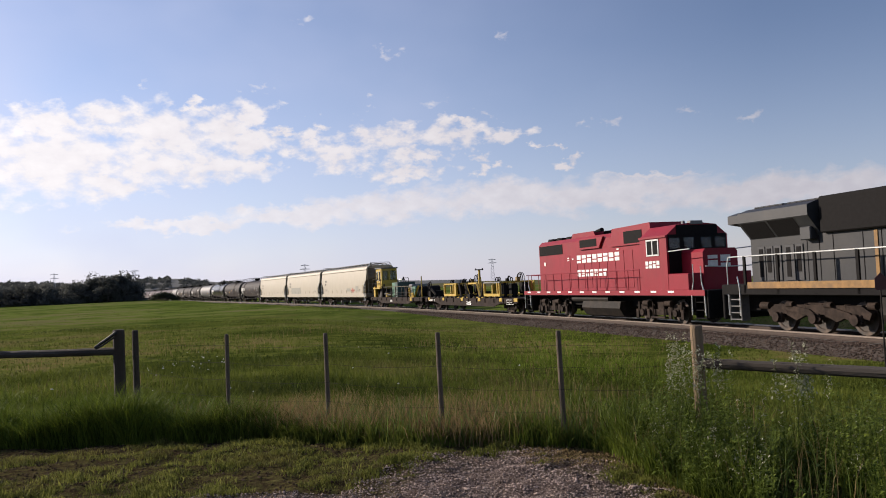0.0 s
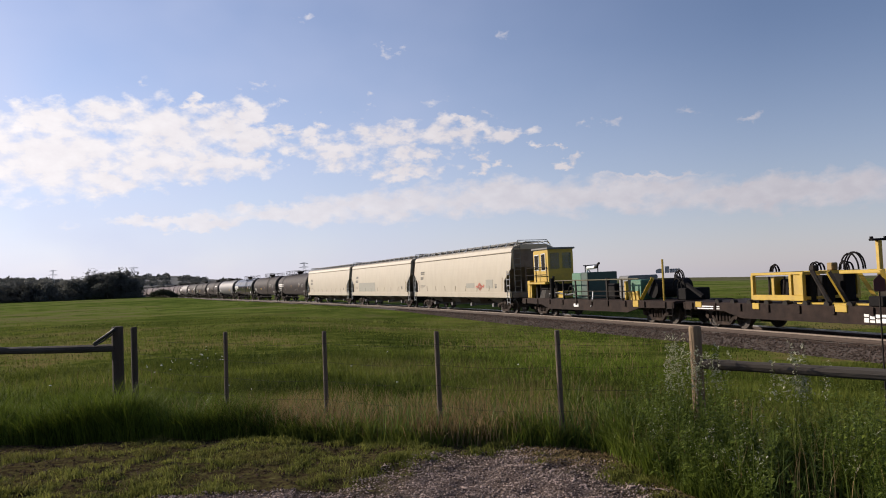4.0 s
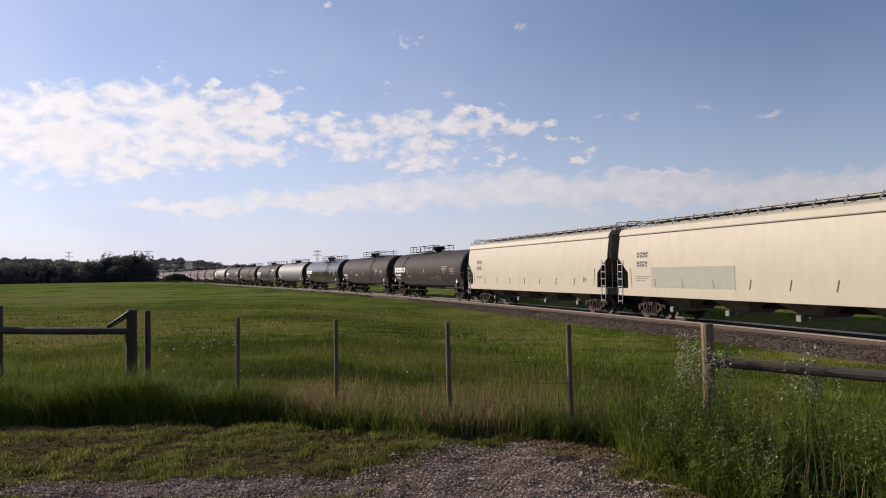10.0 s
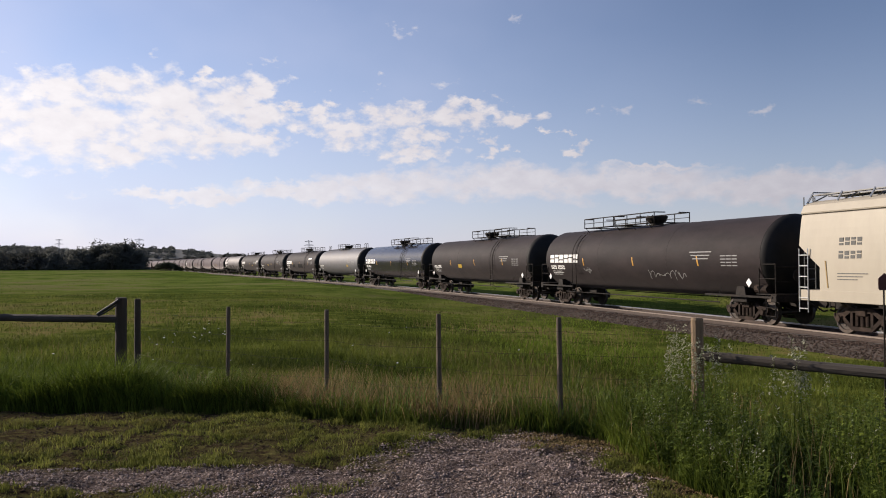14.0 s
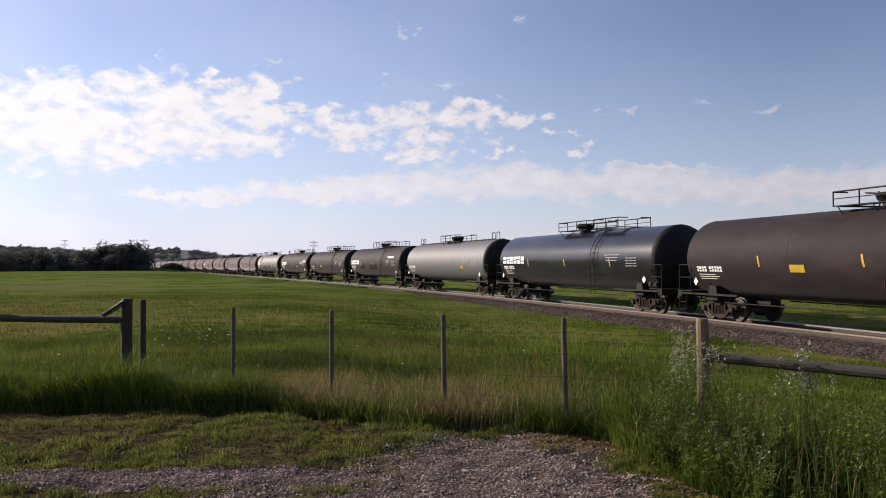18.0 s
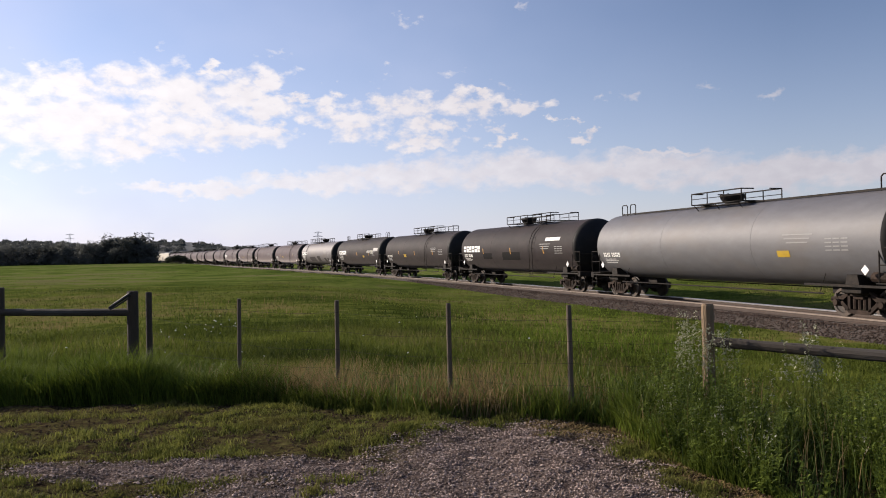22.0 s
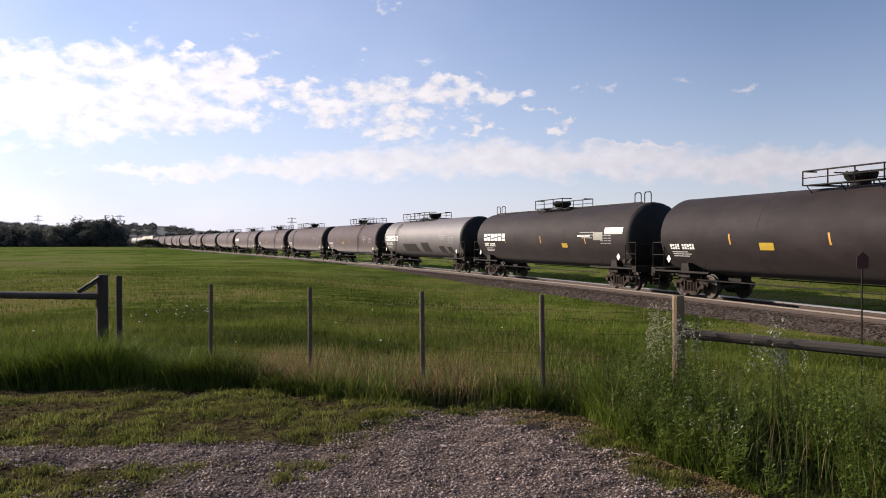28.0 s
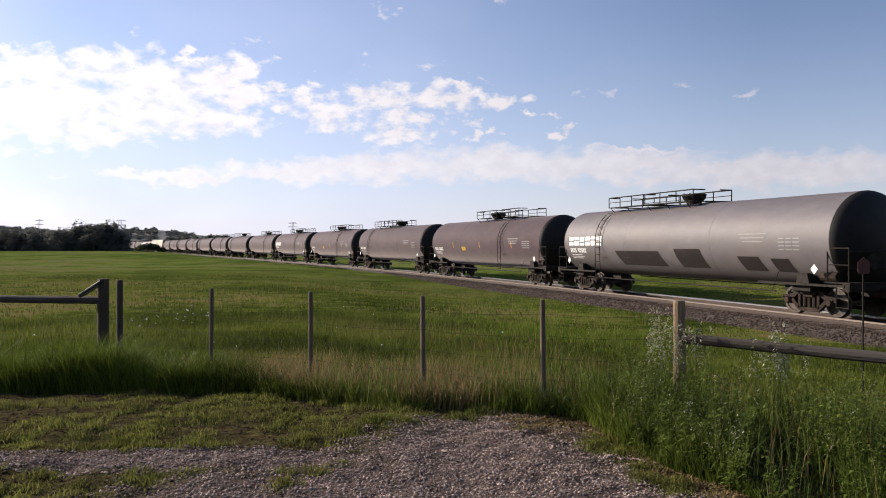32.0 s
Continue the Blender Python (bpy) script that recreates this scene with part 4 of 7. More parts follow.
def build_stones():
    rng = np.random.default_rng(21)
    x, y = rng.uniform(-3.8, 2.8, 60000), rng.uniform(3.6, 8.4, 60000)
    k = (gravel_mask(x, y) > -0.12) & (y < edge_y(x))
    x, y = x[k], y[k]
    r = 0.0048 + 0.0110 * rng.uniform(0, 1, len(x)) ** 2.3
    rocks("gravel", "loose grey-brown gravel of the worn patch", x, y, heights(x, y) + r * 0.2, r, M["stone"], 1)
    s = rng.uniform(-70, -8, 60000)
    o = np.where(rng.uniform(0, 1, len(s)) < 0.75, rng.uniform(-3.2, -0.9, len(s)), rng.uniform(-0.6, 3.0, len(s)))
    p = np.array([on_line(a, b)[:2] for a, b in zip(s, o)])
    z = np.where(np.abs(o) < 1.8, RAIL - 0.20, RAIL - 0.20 - (np.abs(o) - 1.8) * 0.53) + 0.015
    r = rng.uniform(0.018, 0.040, len(s))
    rocks("ballast_stones", "loose crushed stones on the ballast shoulder", p[:, 0], p[:, 1], z, r, M["ballast_stone"], 2, "ballast")


build_grass()
build_stones()


# ---- weeds with pale leaves ----
def weed_plant(x, y, h, seed, pale=True):
    if ((x - 2.55) / 0.3) ** 2 + ((y - 5.5) / 0.7) ** 2 < 1:
        x += 0.7          # none grows in the hollow
    rnd = random.Random(seed)
    plant = tagged(new("tall_weed"), "tall weed with small pale silvery leaves" if pale else "tall green leafy weed", "weed", "weeds by the gate post")
    plant.location = (x, y, height(x, y))
    stem, leaf = B(), B()
    for k in range(rnd.randint(3, 5)):
        a, l = rnd.uniform(0, 6.28), rnd.uniform(0.05, 0.22)
        top = Vector((math.cos(a) * l, math.sin(a) * l, h * rnd.uniform(0.75, 1.0)))
        q0 = Vector((math.cos(a) * 0.02, math.sin(a) * 0.02, 0))
        for i in range(4):
            p0, p1 = q0.lerp(top, i / 4), q0.lerp(top, (i + 1) / 4)
            rod(stem, p0, p1, 0.0035 - i * 0.0006, 0.0029 - i * 0.0006, 5, False)
        for i in range(36 if h > 0.9 else 20):
            f = rnd.uniform(0.25, 1.0) ** (0.35 if h > 0.9 else 0.7)
            c = q0.lerp(top, f) + Vector((rnd.uniform(-1, 1), rnd.uniform(-1, 1), rnd.uniform(-0.3, 0.6))) * 0.055 * (1.35 - f)
            d = Vector((rnd.uniform(-1, 1), rnd.uniform(-1, 1), rnd.uniform(-0.2, 0.9))).normalized()
            u = d.cross(Vector((0.3, 0.5, 1))).normalized()
            s = (rnd.uniform(0.009, 0.021) if h > 0.85 else rnd.uniform(0.006, 0.015)) if pale else rnd.uniform(0.012, 0.028)
            leaf.faces.new([leaf.verts.new(v) for v in (c - d * s, c + u * s * 0.42, c + d * s, c - u * s * 0.42)])
    tagged(part("stem", stem, M["weed_green"], plant), kind="stuff")
    tagged(part("foliage", leaf, M["silver_leaf"] if pale else M["weed"], plant), kind="stuff")
    return plant


def leafy_weed(x, y, h, seed):
    """A bushy weed: several leaning stems set with long, drooping leaves."""
    rnd = random.Random(seed)
    plant = tagged(new("leafy_weed"), "bushy fresh green weed with long narrow leaves", "weed", "leafy weeds by the gate post")
    plant.location = (x, y, height(x, y))
    stem, leaf = B(), B()
    for k in range(rnd.randint(4, 6)):
        a, l = rnd.uniform(0, 6.28), rnd.uniform(0.08, 0.26) * h / 0.7
        top = Vector((math.cos(a) * l, math.sin(a) * l, h * rnd.uniform(0.7, 1.0)))
        q0 = Vector((math.cos(a) * 0.03, math.sin(a) * 0.03, -0.02))
        rod(stem, q0, q0.lerp(top, 0.55), 0.0034, 0.0026, 5, False)
        rod(stem, q0.lerp(top, 0.55), top, 0.0026, 0.0014, 5, False)
        for i in range(int(34 * h / 0.7)):
            f = rnd.uniform(0.12, 1.0)
            c = q0.lerp(top, f)
            b = rnd.uniform(0, 6.28)
            d = Vector((math.cos(b), math.sin(b), rnd.uniform(0.2, 1.1))).normalized()
            u = d.cross(Vector((0, 0, 1))).normalized()
            n = rnd.uniform(0.045, 0.10) * (1.25 - 0.6 * f)
            w = n * rnd.uniform(0.10, 0.17)
            m, e = c + d * n * 0.55, c + d * n + Vector((0, 0, -0.35 * n))
            v = [leaf.verts.new(p) for p in (c, m + u * w, m - u * w, e)]
            leaf.faces.new((v[0], v[1], v[2]))
            leaf.faces.new((v[2], v[1], v[3]))
    tagged(part("stem", stem, M["weed_green"], plant), kind="stuff")
    tagged(part("foliage", leaf, M["weed_green"], plant), kind="stuff")
    return plant


def build_weeds():
    rnd = random.Random(12)
    for i, (x, y, h) in enumerate(((2.26, 7.7, 1.02), (2.36, 7.5, 0.95), (2.12, 7.45, 0.72), (3.15, 7.4, 0.95), (3.25, 7.2, 1.0), (3.4, 7.3, 1.0), (3.1, 7.1, 0.9), (2.75, 7.2, 0.72), (1.9, 6.9, 0.62), (2.25, 6.6, 0.55),
                                   (3.3, 6.6, 0.6), (3.55, 6.5, 0.85), (3.7, 6.4, 0.8), (2.28, 7.85, 1.10), (2.36, 7.95, 1.16), (2.22, 7.75, 1.04), (2.30, 7.6, 1.0), (3.4, 7.4, 1.05), (3.3, 7.5, 1.1), (3.55, 7.5, 1.05), (2.72, 7.6, 0.98), (2.66, 7.7, 1.02), (4.3, 6.8, 0.8), (4.55, 6.9, 0.95), (2.0, 6.2, 0.5), (2.2, 5.9, 0.4))):
        weed_plant(x, y, h, 40 + i)
    for i in range(6):
        x = 1.95 + 2.6 * rnd.random() ** 1.4
        weed_plant(x, float(edge_y(x)) + rnd.uniform(0.25, 1.8), rnd.uniform(0.45, 0.65), 190 + i)
    for i in range(210):
        x = 1.64 + 3.2 * rnd.random() ** 1.35
        d = 2.6 * rnd.random() ** 1.3
        y = float(edge_y(x)) + 0.04 + d
        y = min(y, 8.3)
        if ((x - 2.55) / 0.26) ** 2 + ((y - 5.5) / 0.6) ** 2 < 1 or x < 0.252 * y:
            continue
        leafy_weed(x, y, (0.36 + 0.32 * min(d, 1.2)) * rnd.uniform(0.7, 1.15), 300 + i)


build_weeds()


# ---- far trees, bush, hills and masts ----
def leaf_cloud(bm, centres, count, size, rnd, flat=0.8):
    for cx, cy, cz, r in centres:
        for _ in range(count):
            d = Vector((rnd.gauss(0, 1), rnd.gauss(0, 1), rnd.gauss(0, 1))).normalized() * r * rnd.uniform(0.55, 1.08)
            c = Vector((cx, cy, cz)) + Vector((d.x, d.y, d.z * flat))
            u = Vector((rnd.gauss(0, 1), rnd.gauss(0, 1), rnd.gauss(0, 1))).normalized()
            v = u.orthogonal().normalized()
            s = size * rnd.uniform(0.6, 1.5)
            bm.faces.new([bm.verts.new(p) for p in (c - u * s, c + v * s * 0.6, c + u * s, c - v * s * 0.6)])
    return bm


def tree(seed, h, wide):
    rnd = random.Random(seed)
    ob = tagged(new("tree"), "dark leafy tree in the far shelter belt", "tree", "trees of the shelter belt")
    bm = B()
    rod(bm, (0, 0, -0.4), (0.1, 0, h * 0.45), 0.22, 0.13, 7)
    rod(bm, (0.1, 0, h * 0.45), (0, 0.1, h * 0.85), 0.13, 0.04, 6)
    cs = []
    for i in range(12):
        a = i * 2.4 + rnd.uniform(-0.4, 0.4)
        z = h * rnd.uniform(0.08, 0.90)
        l = wide * rnd.uniform(0.35, 1.0) * (1.15 - 0.55 * z / h)
        e = (math.cos(a) * l, math.sin(a) * l, z + 0.4)
        rod(bm, (0.05, 0, z * 0.75), e, 0.07, 0.02, 5)
        cs.append((*e, rnd.uniform(0.75, 1.35) * wide * 0.42))
    for i in range(7):
        a = rnd.uniform(0, 6.28)
        cs.append((math.cos(a) * wide * 0.8, math.sin(a) * wide * 0.8, h * rnd.uniform(0.06, 0.2), wide * 0.45))
    cs.append((0, 0, h * 0.88, wide * 0.36))
    part("trunk", bm, M["bark"], ob)
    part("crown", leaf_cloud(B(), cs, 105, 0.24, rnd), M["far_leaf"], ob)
    return ob


def build_far():
    rnd = random.Random(31)
    kinds = [tree(100 + i, h, w) for i, (h, w) in enumerate(((7.5, 3.2), (6.4, 3.4), (8.4, 2.8), (5.4, 3.0)))]
    spots = []
    az = -44.0
    while az < -20.9:
        top = 5.7 if az < -23.6 else 6.8
        r = 262 + rnd.uniform(-8, 14)
        spots.append((az + rnd.uniform(-0.15, 0.15), r, top * rnd.uniform(0.90, 1.04)))
        az += 0.25
    for a in (-23.4, -23.0, -22.6, -22.3, -21.9, -21.5, -21.2):
        spots.append((a, 252 + rnd.uniform(-4, 4), rnd.uniform(7.0, 8.4)))
    used = set()
    for i, (a, r, top) in enumerate(spots):
        k = kinds[i % 4]
        x, y = r * math.sin(radians(a)), r * math.cos(radians(a))
        sc = top / (7.5, 6.4, 8.4, 5.4)[i % 4]
        m = pose(x, y, height(x, y) - 0.1, rz=rnd.uniform(0, 360))
        ob = k if i < 4 else copy_thing(k, m)
        if i < 4:
            ob.matrix_basis = m
        ob.scale = (sc * 1.1, sc * 1.1, sc)
    # one broad bush beside the line
    bush = tagged(new("bush"), "broad low bush beside the railway line", "bush")
    x, y = 205 * math.sin(radians(-18.9)), 205 * math.cos(radians(-18.9))
    bush.location = (x, y, height(x, y))
    bm = B()
    cs = []
    for i in range(20):
        f = rnd.uniform(-1, 1)
        e = (f * 3.2, rnd.uniform(-1.2, 1.2), (1 - f * f) * 1.1 + 0.35)
        rod(bm, (f * 1.5, 0, -0.3), e, 0.06, 0.02, 5)
        cs.append((*e, rnd.uniform(0.6, 0.9)))
    part("stems", bm, M["bark"], bush)
    part("foliage", leaf_cloud(B(), cs, 110, 0.16, rnd), M["bush_leaf"], bush)
    # wooded rises on the horizon, with distance haze put into their colours
    hill_mat = material("haze_tinted_hill_grass", (0.050, 0.055, 0.056), 0.95, 0, 0.3, 0.02, (0.036, 0.041, 0.042), 0.8, 0.006)
    ridge_top = ((-60, 1.0), (-34, 1.25), (-28, 1.15), (-25.5, 1.0), (-22, 0.7), (-20, 1.05), (-18.4, 1.1), (-17, 0.85), (-14, 0.55), (-10, 0.40), (-5, 0.24), (0, 0.10), (3, 0.02), (60, 0.0))
    xs, ys = zip(*ridge_top)
    rings = []
    for r, f in ((1250, -0.3), (1450, 0.55), (1700, 1.0), (2100, 0.6), (2500, -0.5)):
        ring = []
        for k in range(121):
            a = -60 + k
            e = np.interp(a, xs, ys) + 0.10 * noise.noise(Vector((a * 0.5, 3, 1)))
            z = 1.65 + 1700 * math.tan(radians(e)) * f if f > 0 and a < 3 else (-8.0 if a < 3 else -70.0)
            ring.append((r * math.sin(radians(a)), r * math.cos(radians(a)), z))
        rings.append(ring)
    bm = loft(B(), rings, close=False, caps=False)
    for f in bm.faces:
        f.smooth = True
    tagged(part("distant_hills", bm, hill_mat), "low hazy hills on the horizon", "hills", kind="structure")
    bm = B()
    cs = []
    for k in range(1500):
        a = -36 + 33 * rnd.random() ** 1.5
        if noise.noise(Vector((a * 0.8, 7, 7))) < -0.12 and -20.5 < a:
            continue
        e = float(np.interp(a, xs, ys))
        r = rnd.uniform(1380, 1640)
        f = 0.3 + 0.7 * (r - 1380) / 260
        z = 1.65 + 1700 * math.tan(radians(e)) * f
        cs.append((r * math.sin(radians(a)), r * math.cos(radians(a)), z, rnd.uniform(3.5, 7.0)))
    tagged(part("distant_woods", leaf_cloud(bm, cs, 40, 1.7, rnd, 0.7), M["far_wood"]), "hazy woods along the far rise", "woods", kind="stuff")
    # power-line masts
    for a, e, r in ((-20.66, 1.75, 1150), (-9.35, 1.66, 1200), (3.98, 1.45, 1250), (-25.5, 1.7, 1500)):
        h = r * math.tan(radians(e)) + 1.65
        ob = tagged(new("power_line_mast"), "pale steel lattice mast of a far power line", "power mast", "masts of the power line")
        ob.matrix_basis = pose(r * math.sin(radians(a)), r * math.cos(radians(a)), -1, rz=-a)
        legs, arms = B(), B()
        n = 7
        for sx in (-1, 1):
            for sy in (-1, 1):
                rod(legs, (sx * 3.2, sy * 3.2, 0), (sx * 0.8, sy * 0.8, h), 0.28, 0.2, 4)
        for k in range(n):
            z0, z1 = h * k / n, h * (k + 1) / n
            w0, w1 = 3.2 - 2.4 * k / n, 3.2 - 2.4 * (k + 1) / n
            for sy in (-1, 1):
                rod(legs, (-w0, sy * w0, z0), (w1, sy * w1, z1), 0.14, seg=4)
                rod(legs, (w0, sy * w0, z0), (-w1, sy * w1, z1), 0.14, seg=4)
        for z, w in ((h * 0.97, 6.0), (h * 0.82, 7.0)):
            rod(arms, (-w, 0, z), (w, 0, z), 0.28, seg=4)
            rod(arms, (-w, 0, z), (0, 0, z + 1.6), 0.18, seg=4)
            rod(arms, (w, 0, z), (0, 0, z + 1.6), 0.18, seg=4)
        part("lattice_tower", legs, M["pylon"], ob)
        part("cross_arms", arms, M["pylon"], ob)
    # grain elevator far out on the plain
    el = tagged(new("grain_elevator"), "small hazy grain elevator far out on the plain", "building")
    r, a = 2300, 16.13
    el.matrix_basis = pose(r * math.sin(radians(a)), r * math.cos(radians(a)), -4, rz=-a)
    part("tower", box(B(), -6, 6, -6, 6, 0, 18, 0.3), M["pylon"], el)
    for k in range(4):
        part("silo", rod(B(), (10 + 7 * k, 0, 0), (10 + 7 * k, 0, 11), 3.4, seg=14), M["pylon"], el)
    part("shed", prism(B(), [(-30, 0), (-9, 0), (-9, 9), (-19, 13), (-30, 9)], -7, 7), M["pylon"], el)


build_far()


# ---- rolling stock: common parts ----
MESHES = {}


def shared(key, name, make, mat, parent, m=None, label="", smooth=False):
    """One mesh for all alike parts: built the first time, then used again."""
    if key in MESHES:
        ob = again(name, MESHES[key], parent, m, label)
    else:
        ob = part(name, make(), mat, parent, label, smooth)
        MESHES[key] = ob
        if m is not None:
            ob.matrix_basis = m
    return ob


WHEELSETS = []


def wheelset_mesh(r):
    bm = B()
    rod(bm, (0, -1.0, 0), (0, 1.0, 0), 0.085, seg=8)
    for s in (-1, 1):
        rings = []
        for y, q in ((0.665, r + 0.028), (0.70, r + 0.026), (0.705, r), (0.80, r - 0.005), (0.80, r * 0.80), (0.77, r * 0.74), (0.77, r * 0.36), (0.83, r * 0.30), (0.83, 0.10)):
            rings.append([(q * math.cos(a), s * y, q * math.sin(a)) for a in [2 * math.pi * i / 20 for i in range(20)]])
        loft(bm, rings)
        for k in range(3):
            a = k * 2.094
            rod(bm, (0.22 * math.cos(a), s * 0.775, 0.22 * math.sin(a)), (0.22 * math.cos(a), s * 0.79, 0.22 * math.sin(a)), 0.045, seg=6)
    return bm


def sideframe_mesh(wb):
    """A cast freight side frame, seen from the side: arched top, spring window, pedestals at the axles."""
    h = wb / 2
    bm = B()
    for s in (-1, 1):
        y0, y1 = s * 0.93, s * 1.06
        prism(bm, [(-h - 0.24, 0.62), (-h + 0.16, 0.66), (-0.42, 0.83), (0.42, 0.83), (h - 0.16, 0.66), (h + 0.24, 0.62), (h + 0.24, 0.47), (h - 0.14, 0.47), (0.44, 0.68), (-0.44, 0.68), (-h + 0.14, 0.47), (-h - 0.24, 0.47)], y0, y1)
        prism(bm, [(-h + 0.05, 0.50), (-h + 0.20, 0.54), (-0.36, 0.26), (0.36, 0.26), (h - 0.20, 0.54), (h - 0.05, 0.50), (0.40, 0.14), (-0.40, 0.14)], y0, y1)
        box(bm, -0.46, -0.34, y0, y1, 0.22, 0.76, 0.01)
        box(bm, 0.34, 0.46, y0, y1, 0.22, 0.76, 0.01)
        for x in (-h, h):
            box(bm, x - 0.13, x + 0.13, s * 0.90, s * 1.10, 0.34, 0.56, 0.02)
            rod(bm, (x, s * 1.08, 0.46), (x, s * 1.14, 0.46), 0.10, seg=10)
        for x in (-0.2, 0.0, 0.2):
            rod(bm, (x, s * 0.99, 0.28), (x, s * 0.99, 0.60), 0.075, seg=8)
    box(bm, -0.22, 0.22, -1.1, 1.1, 0.58, 0.80, 0.03)
    for s in (-1, 1):
        rod(bm, (s * 0.42, -0.95, 0.42), (s * 0.42, 0.95, 0.42), 0.05, seg=6)
    return bm


def truck(car, x, wb=1.78, r=0.455):
    t = shared(("sideframe", wb), "truck", lambda: sideframe_mesh(wb), M["truck"], car, pose(x, 0, 0))
    for dx in (-wb / 2, wb / 2):
        w = shared(("wheelset", r), "wheelset", lambda: wheelset_mesh(r), M["wheel"], t, pose(dx, 0, r), smooth=False)
        WHEELSETS.append((w, car, dx, r))
    return t


def coupler_mesh():
    bm = B()
    box(bm, -0.75, -0.05, -0.13, 0.13, -0.11, 0.11, 0.03)
    prism(bm, [(-0.1, -0.14), (0.16, -0.16), (0.26, -0.02), (0.16, 0.16), (-0.1, 0.14)], -0.17, 0.14)
    pipe(bm, [(-0.6, -0.32, 0.10), (-0.1, -0.34, -0.10), (0.12, -0.20, -0.28), (0.24, -0.14, -0.24)], 0.028)
    return bm


def couplers(car, half):
    for s in (1, -1):
        shared("coupler", "coupler", coupler_mesh, M["under"], car, pose(s * (half - 0.13), 0, 0.85, rz=0 if s > 0 else 180))


def ladder(bm, x, y, z0, z1, w=0.42, r=0.016, step=0.34, along="x"):
    a = (w / 2, 0) if along == "x" else (0, w / 2)
    for s in (-1, 1):
        rod(bm, (x + s * a[0], y + s * a[1], z0), (x + s * a[0], y + s * a[1], z1), r)
    z = z0 + 0.12
    while z < z1:
        rod(bm, (x - a[0], y - a[1], z), (x + a[0], y + a[1], z), r)
        z += step
    return bm


# ---- tank cars ----
TR, TZ, TH = 1.52, 2.40, 8.7


def ring_x(x, r, n=40):
    return [(x, r * math.cos(a), TZ + r * math.sin(a)) for a in [2 * math.pi * i / n for i in range(n)]]


def barrel_mesh():
    bm = loft(B(), [ring_x(x, TR) for x in (-TH, -5.8, -2.9, 0, 2.9, 5.8, TH)], caps=False)
    for f in bm.faces:
        f.smooth = True
    return bm


def head_mesh():
    prof = [(TH + 0.58 * math.cos(q), TR * math.sin(q)) for q in [radians(a) for a in (90, 80, 68, 54, 40, 26, 13, 4)]]
    bm = loft(B(), [ring_x(x, r) for x, r in prof], caps=False)
    bm.verts.ensure_lookup_table()
    bm.faces.new(bm.verts[-40:])
    bmesh.ops.recalc_face_normals(bm, faces=bm.faces[:])
    for f in bm.faces:
        f.smooth = True
    return bm


def weld_ring_mesh():
    bm = B()
    for x in (0,):
        rings = [[(x + dx, r * math.cos(a), TZ + r * math.sin(a)) for a in [2 * math.pi * i / 40 for i in range(40)]] for dx, r in ((-0.02, TR), (-0.008, TR + 0.005), (0.008, TR + 0.005), (0.02, TR))]
        loft(bm, rings, caps=False)
    return bm


def on_shell(bm, x0, x1, z0, z1, lift=0.006, skew=0.0, y=-1):
    """A patch that lies on the shell's side, z measured from the rail."""
    n = max(2, int(abs(z1 - z0) / 0.14) + 1)
    row = []
    for i in range(n + 1):
        f = i / n
        a = math.asin(max(-1, min(1, ((z0 + (z1 - z0) * f) - TZ) / TR)))
        r = TR + lift
        row.append([bm.verts.new((x + skew * f, y * r * math.cos(a), TZ + r * math.sin(a))) for x in (x0, x1)])
    for a, b in zip(row, row[1:]):
        bm.faces.new((a[0], a[1], b[1], b[0]))
    return bm


def blocks(put, x, z, n, w, h, gap, seed=0):
    """A row of n plain double bars, as tall and as wide as the marking that they stand for."""
    for i in range(n):
        a = x + i * (w + gap)
        c = z + h * (0.36, 0.50, 0.62)[(i + seed) % 3]
        put(a, a + w, z, c - h * 0.07)
        put(a, a + w, c + h * 0.07, z + h)


def hatch_mesh():
    bm = B()
    rings = []
    for z, r in ((TZ + TR - 0.06, 0.30), (TZ + TR + 0.12, 0.30), (TZ + TR + 0.14, 0.38), (TZ + TR + 0.24, 0.46), (TZ + TR + 0.38, 0.50), (TZ + TR + 0.41, 0.48)):
        rings.append([(r * math.cos(a), r * math.sin(a), z) for a in [2 * math.pi * i / 16 for i in range(16)]])
    loft(bm, rings)
    for k in range(6):
        a = k * 1.047
        rod(bm, (0.4 * math.cos(a), 0.4 * math.sin(a), TZ + TR + 0.41), (0.4 * math.cos(a), 0.4 * math.sin(a), TZ + TR + 0.45), 0.03)
    return bm


def deck_mesh(x0, x1):
    bm = B()
    z = TZ + TR + 0.05
    for y0, y1 in ((-0.92, -0.56), (0.56, 0.92)):
        box(bm, x0, x1, y0, y1, z, z + 0.035)
        x = x0 + 0.2
        while x < x1:
            rod(bm, (x, y0 * 1.0, z), (x, (y0 + y1) / 2 * 0.9, z - 0.28), 0.018)
            x += 1.4
    for x in (x0, x1 - 0.4):
        box(bm, x, x + 0.4, -0.92, 0.92, z, z + 0.03)
    return bm


def railing_mesh(x0, x1):
    bm = B()
    z, t = TZ + TR + 0.08, TZ + TR + 0.52
    for y in (-0.9, 0.9):
        n = max(2, round((x1 - x0) / 1.05))
        for i in range(n + 1):
            x = x0 + (x1 - x0) * i / n
            rod(bm, (x, y, z - 0.03), (x, y, t), 0.024)
        rod(bm, (x0, y, t), (x1, y, t), 0.026)
        rod(bm, (x0, y, z + 0.22), (x1, y, z + 0.22), 0.015)
    for x in (x0, x1):
        rod(bm, (x, -0.9, t), (x, -0.35, t), 0.024)
        rod(bm, (x, 0.35, t), (x, 0.9, t), 0.024)
    return bm


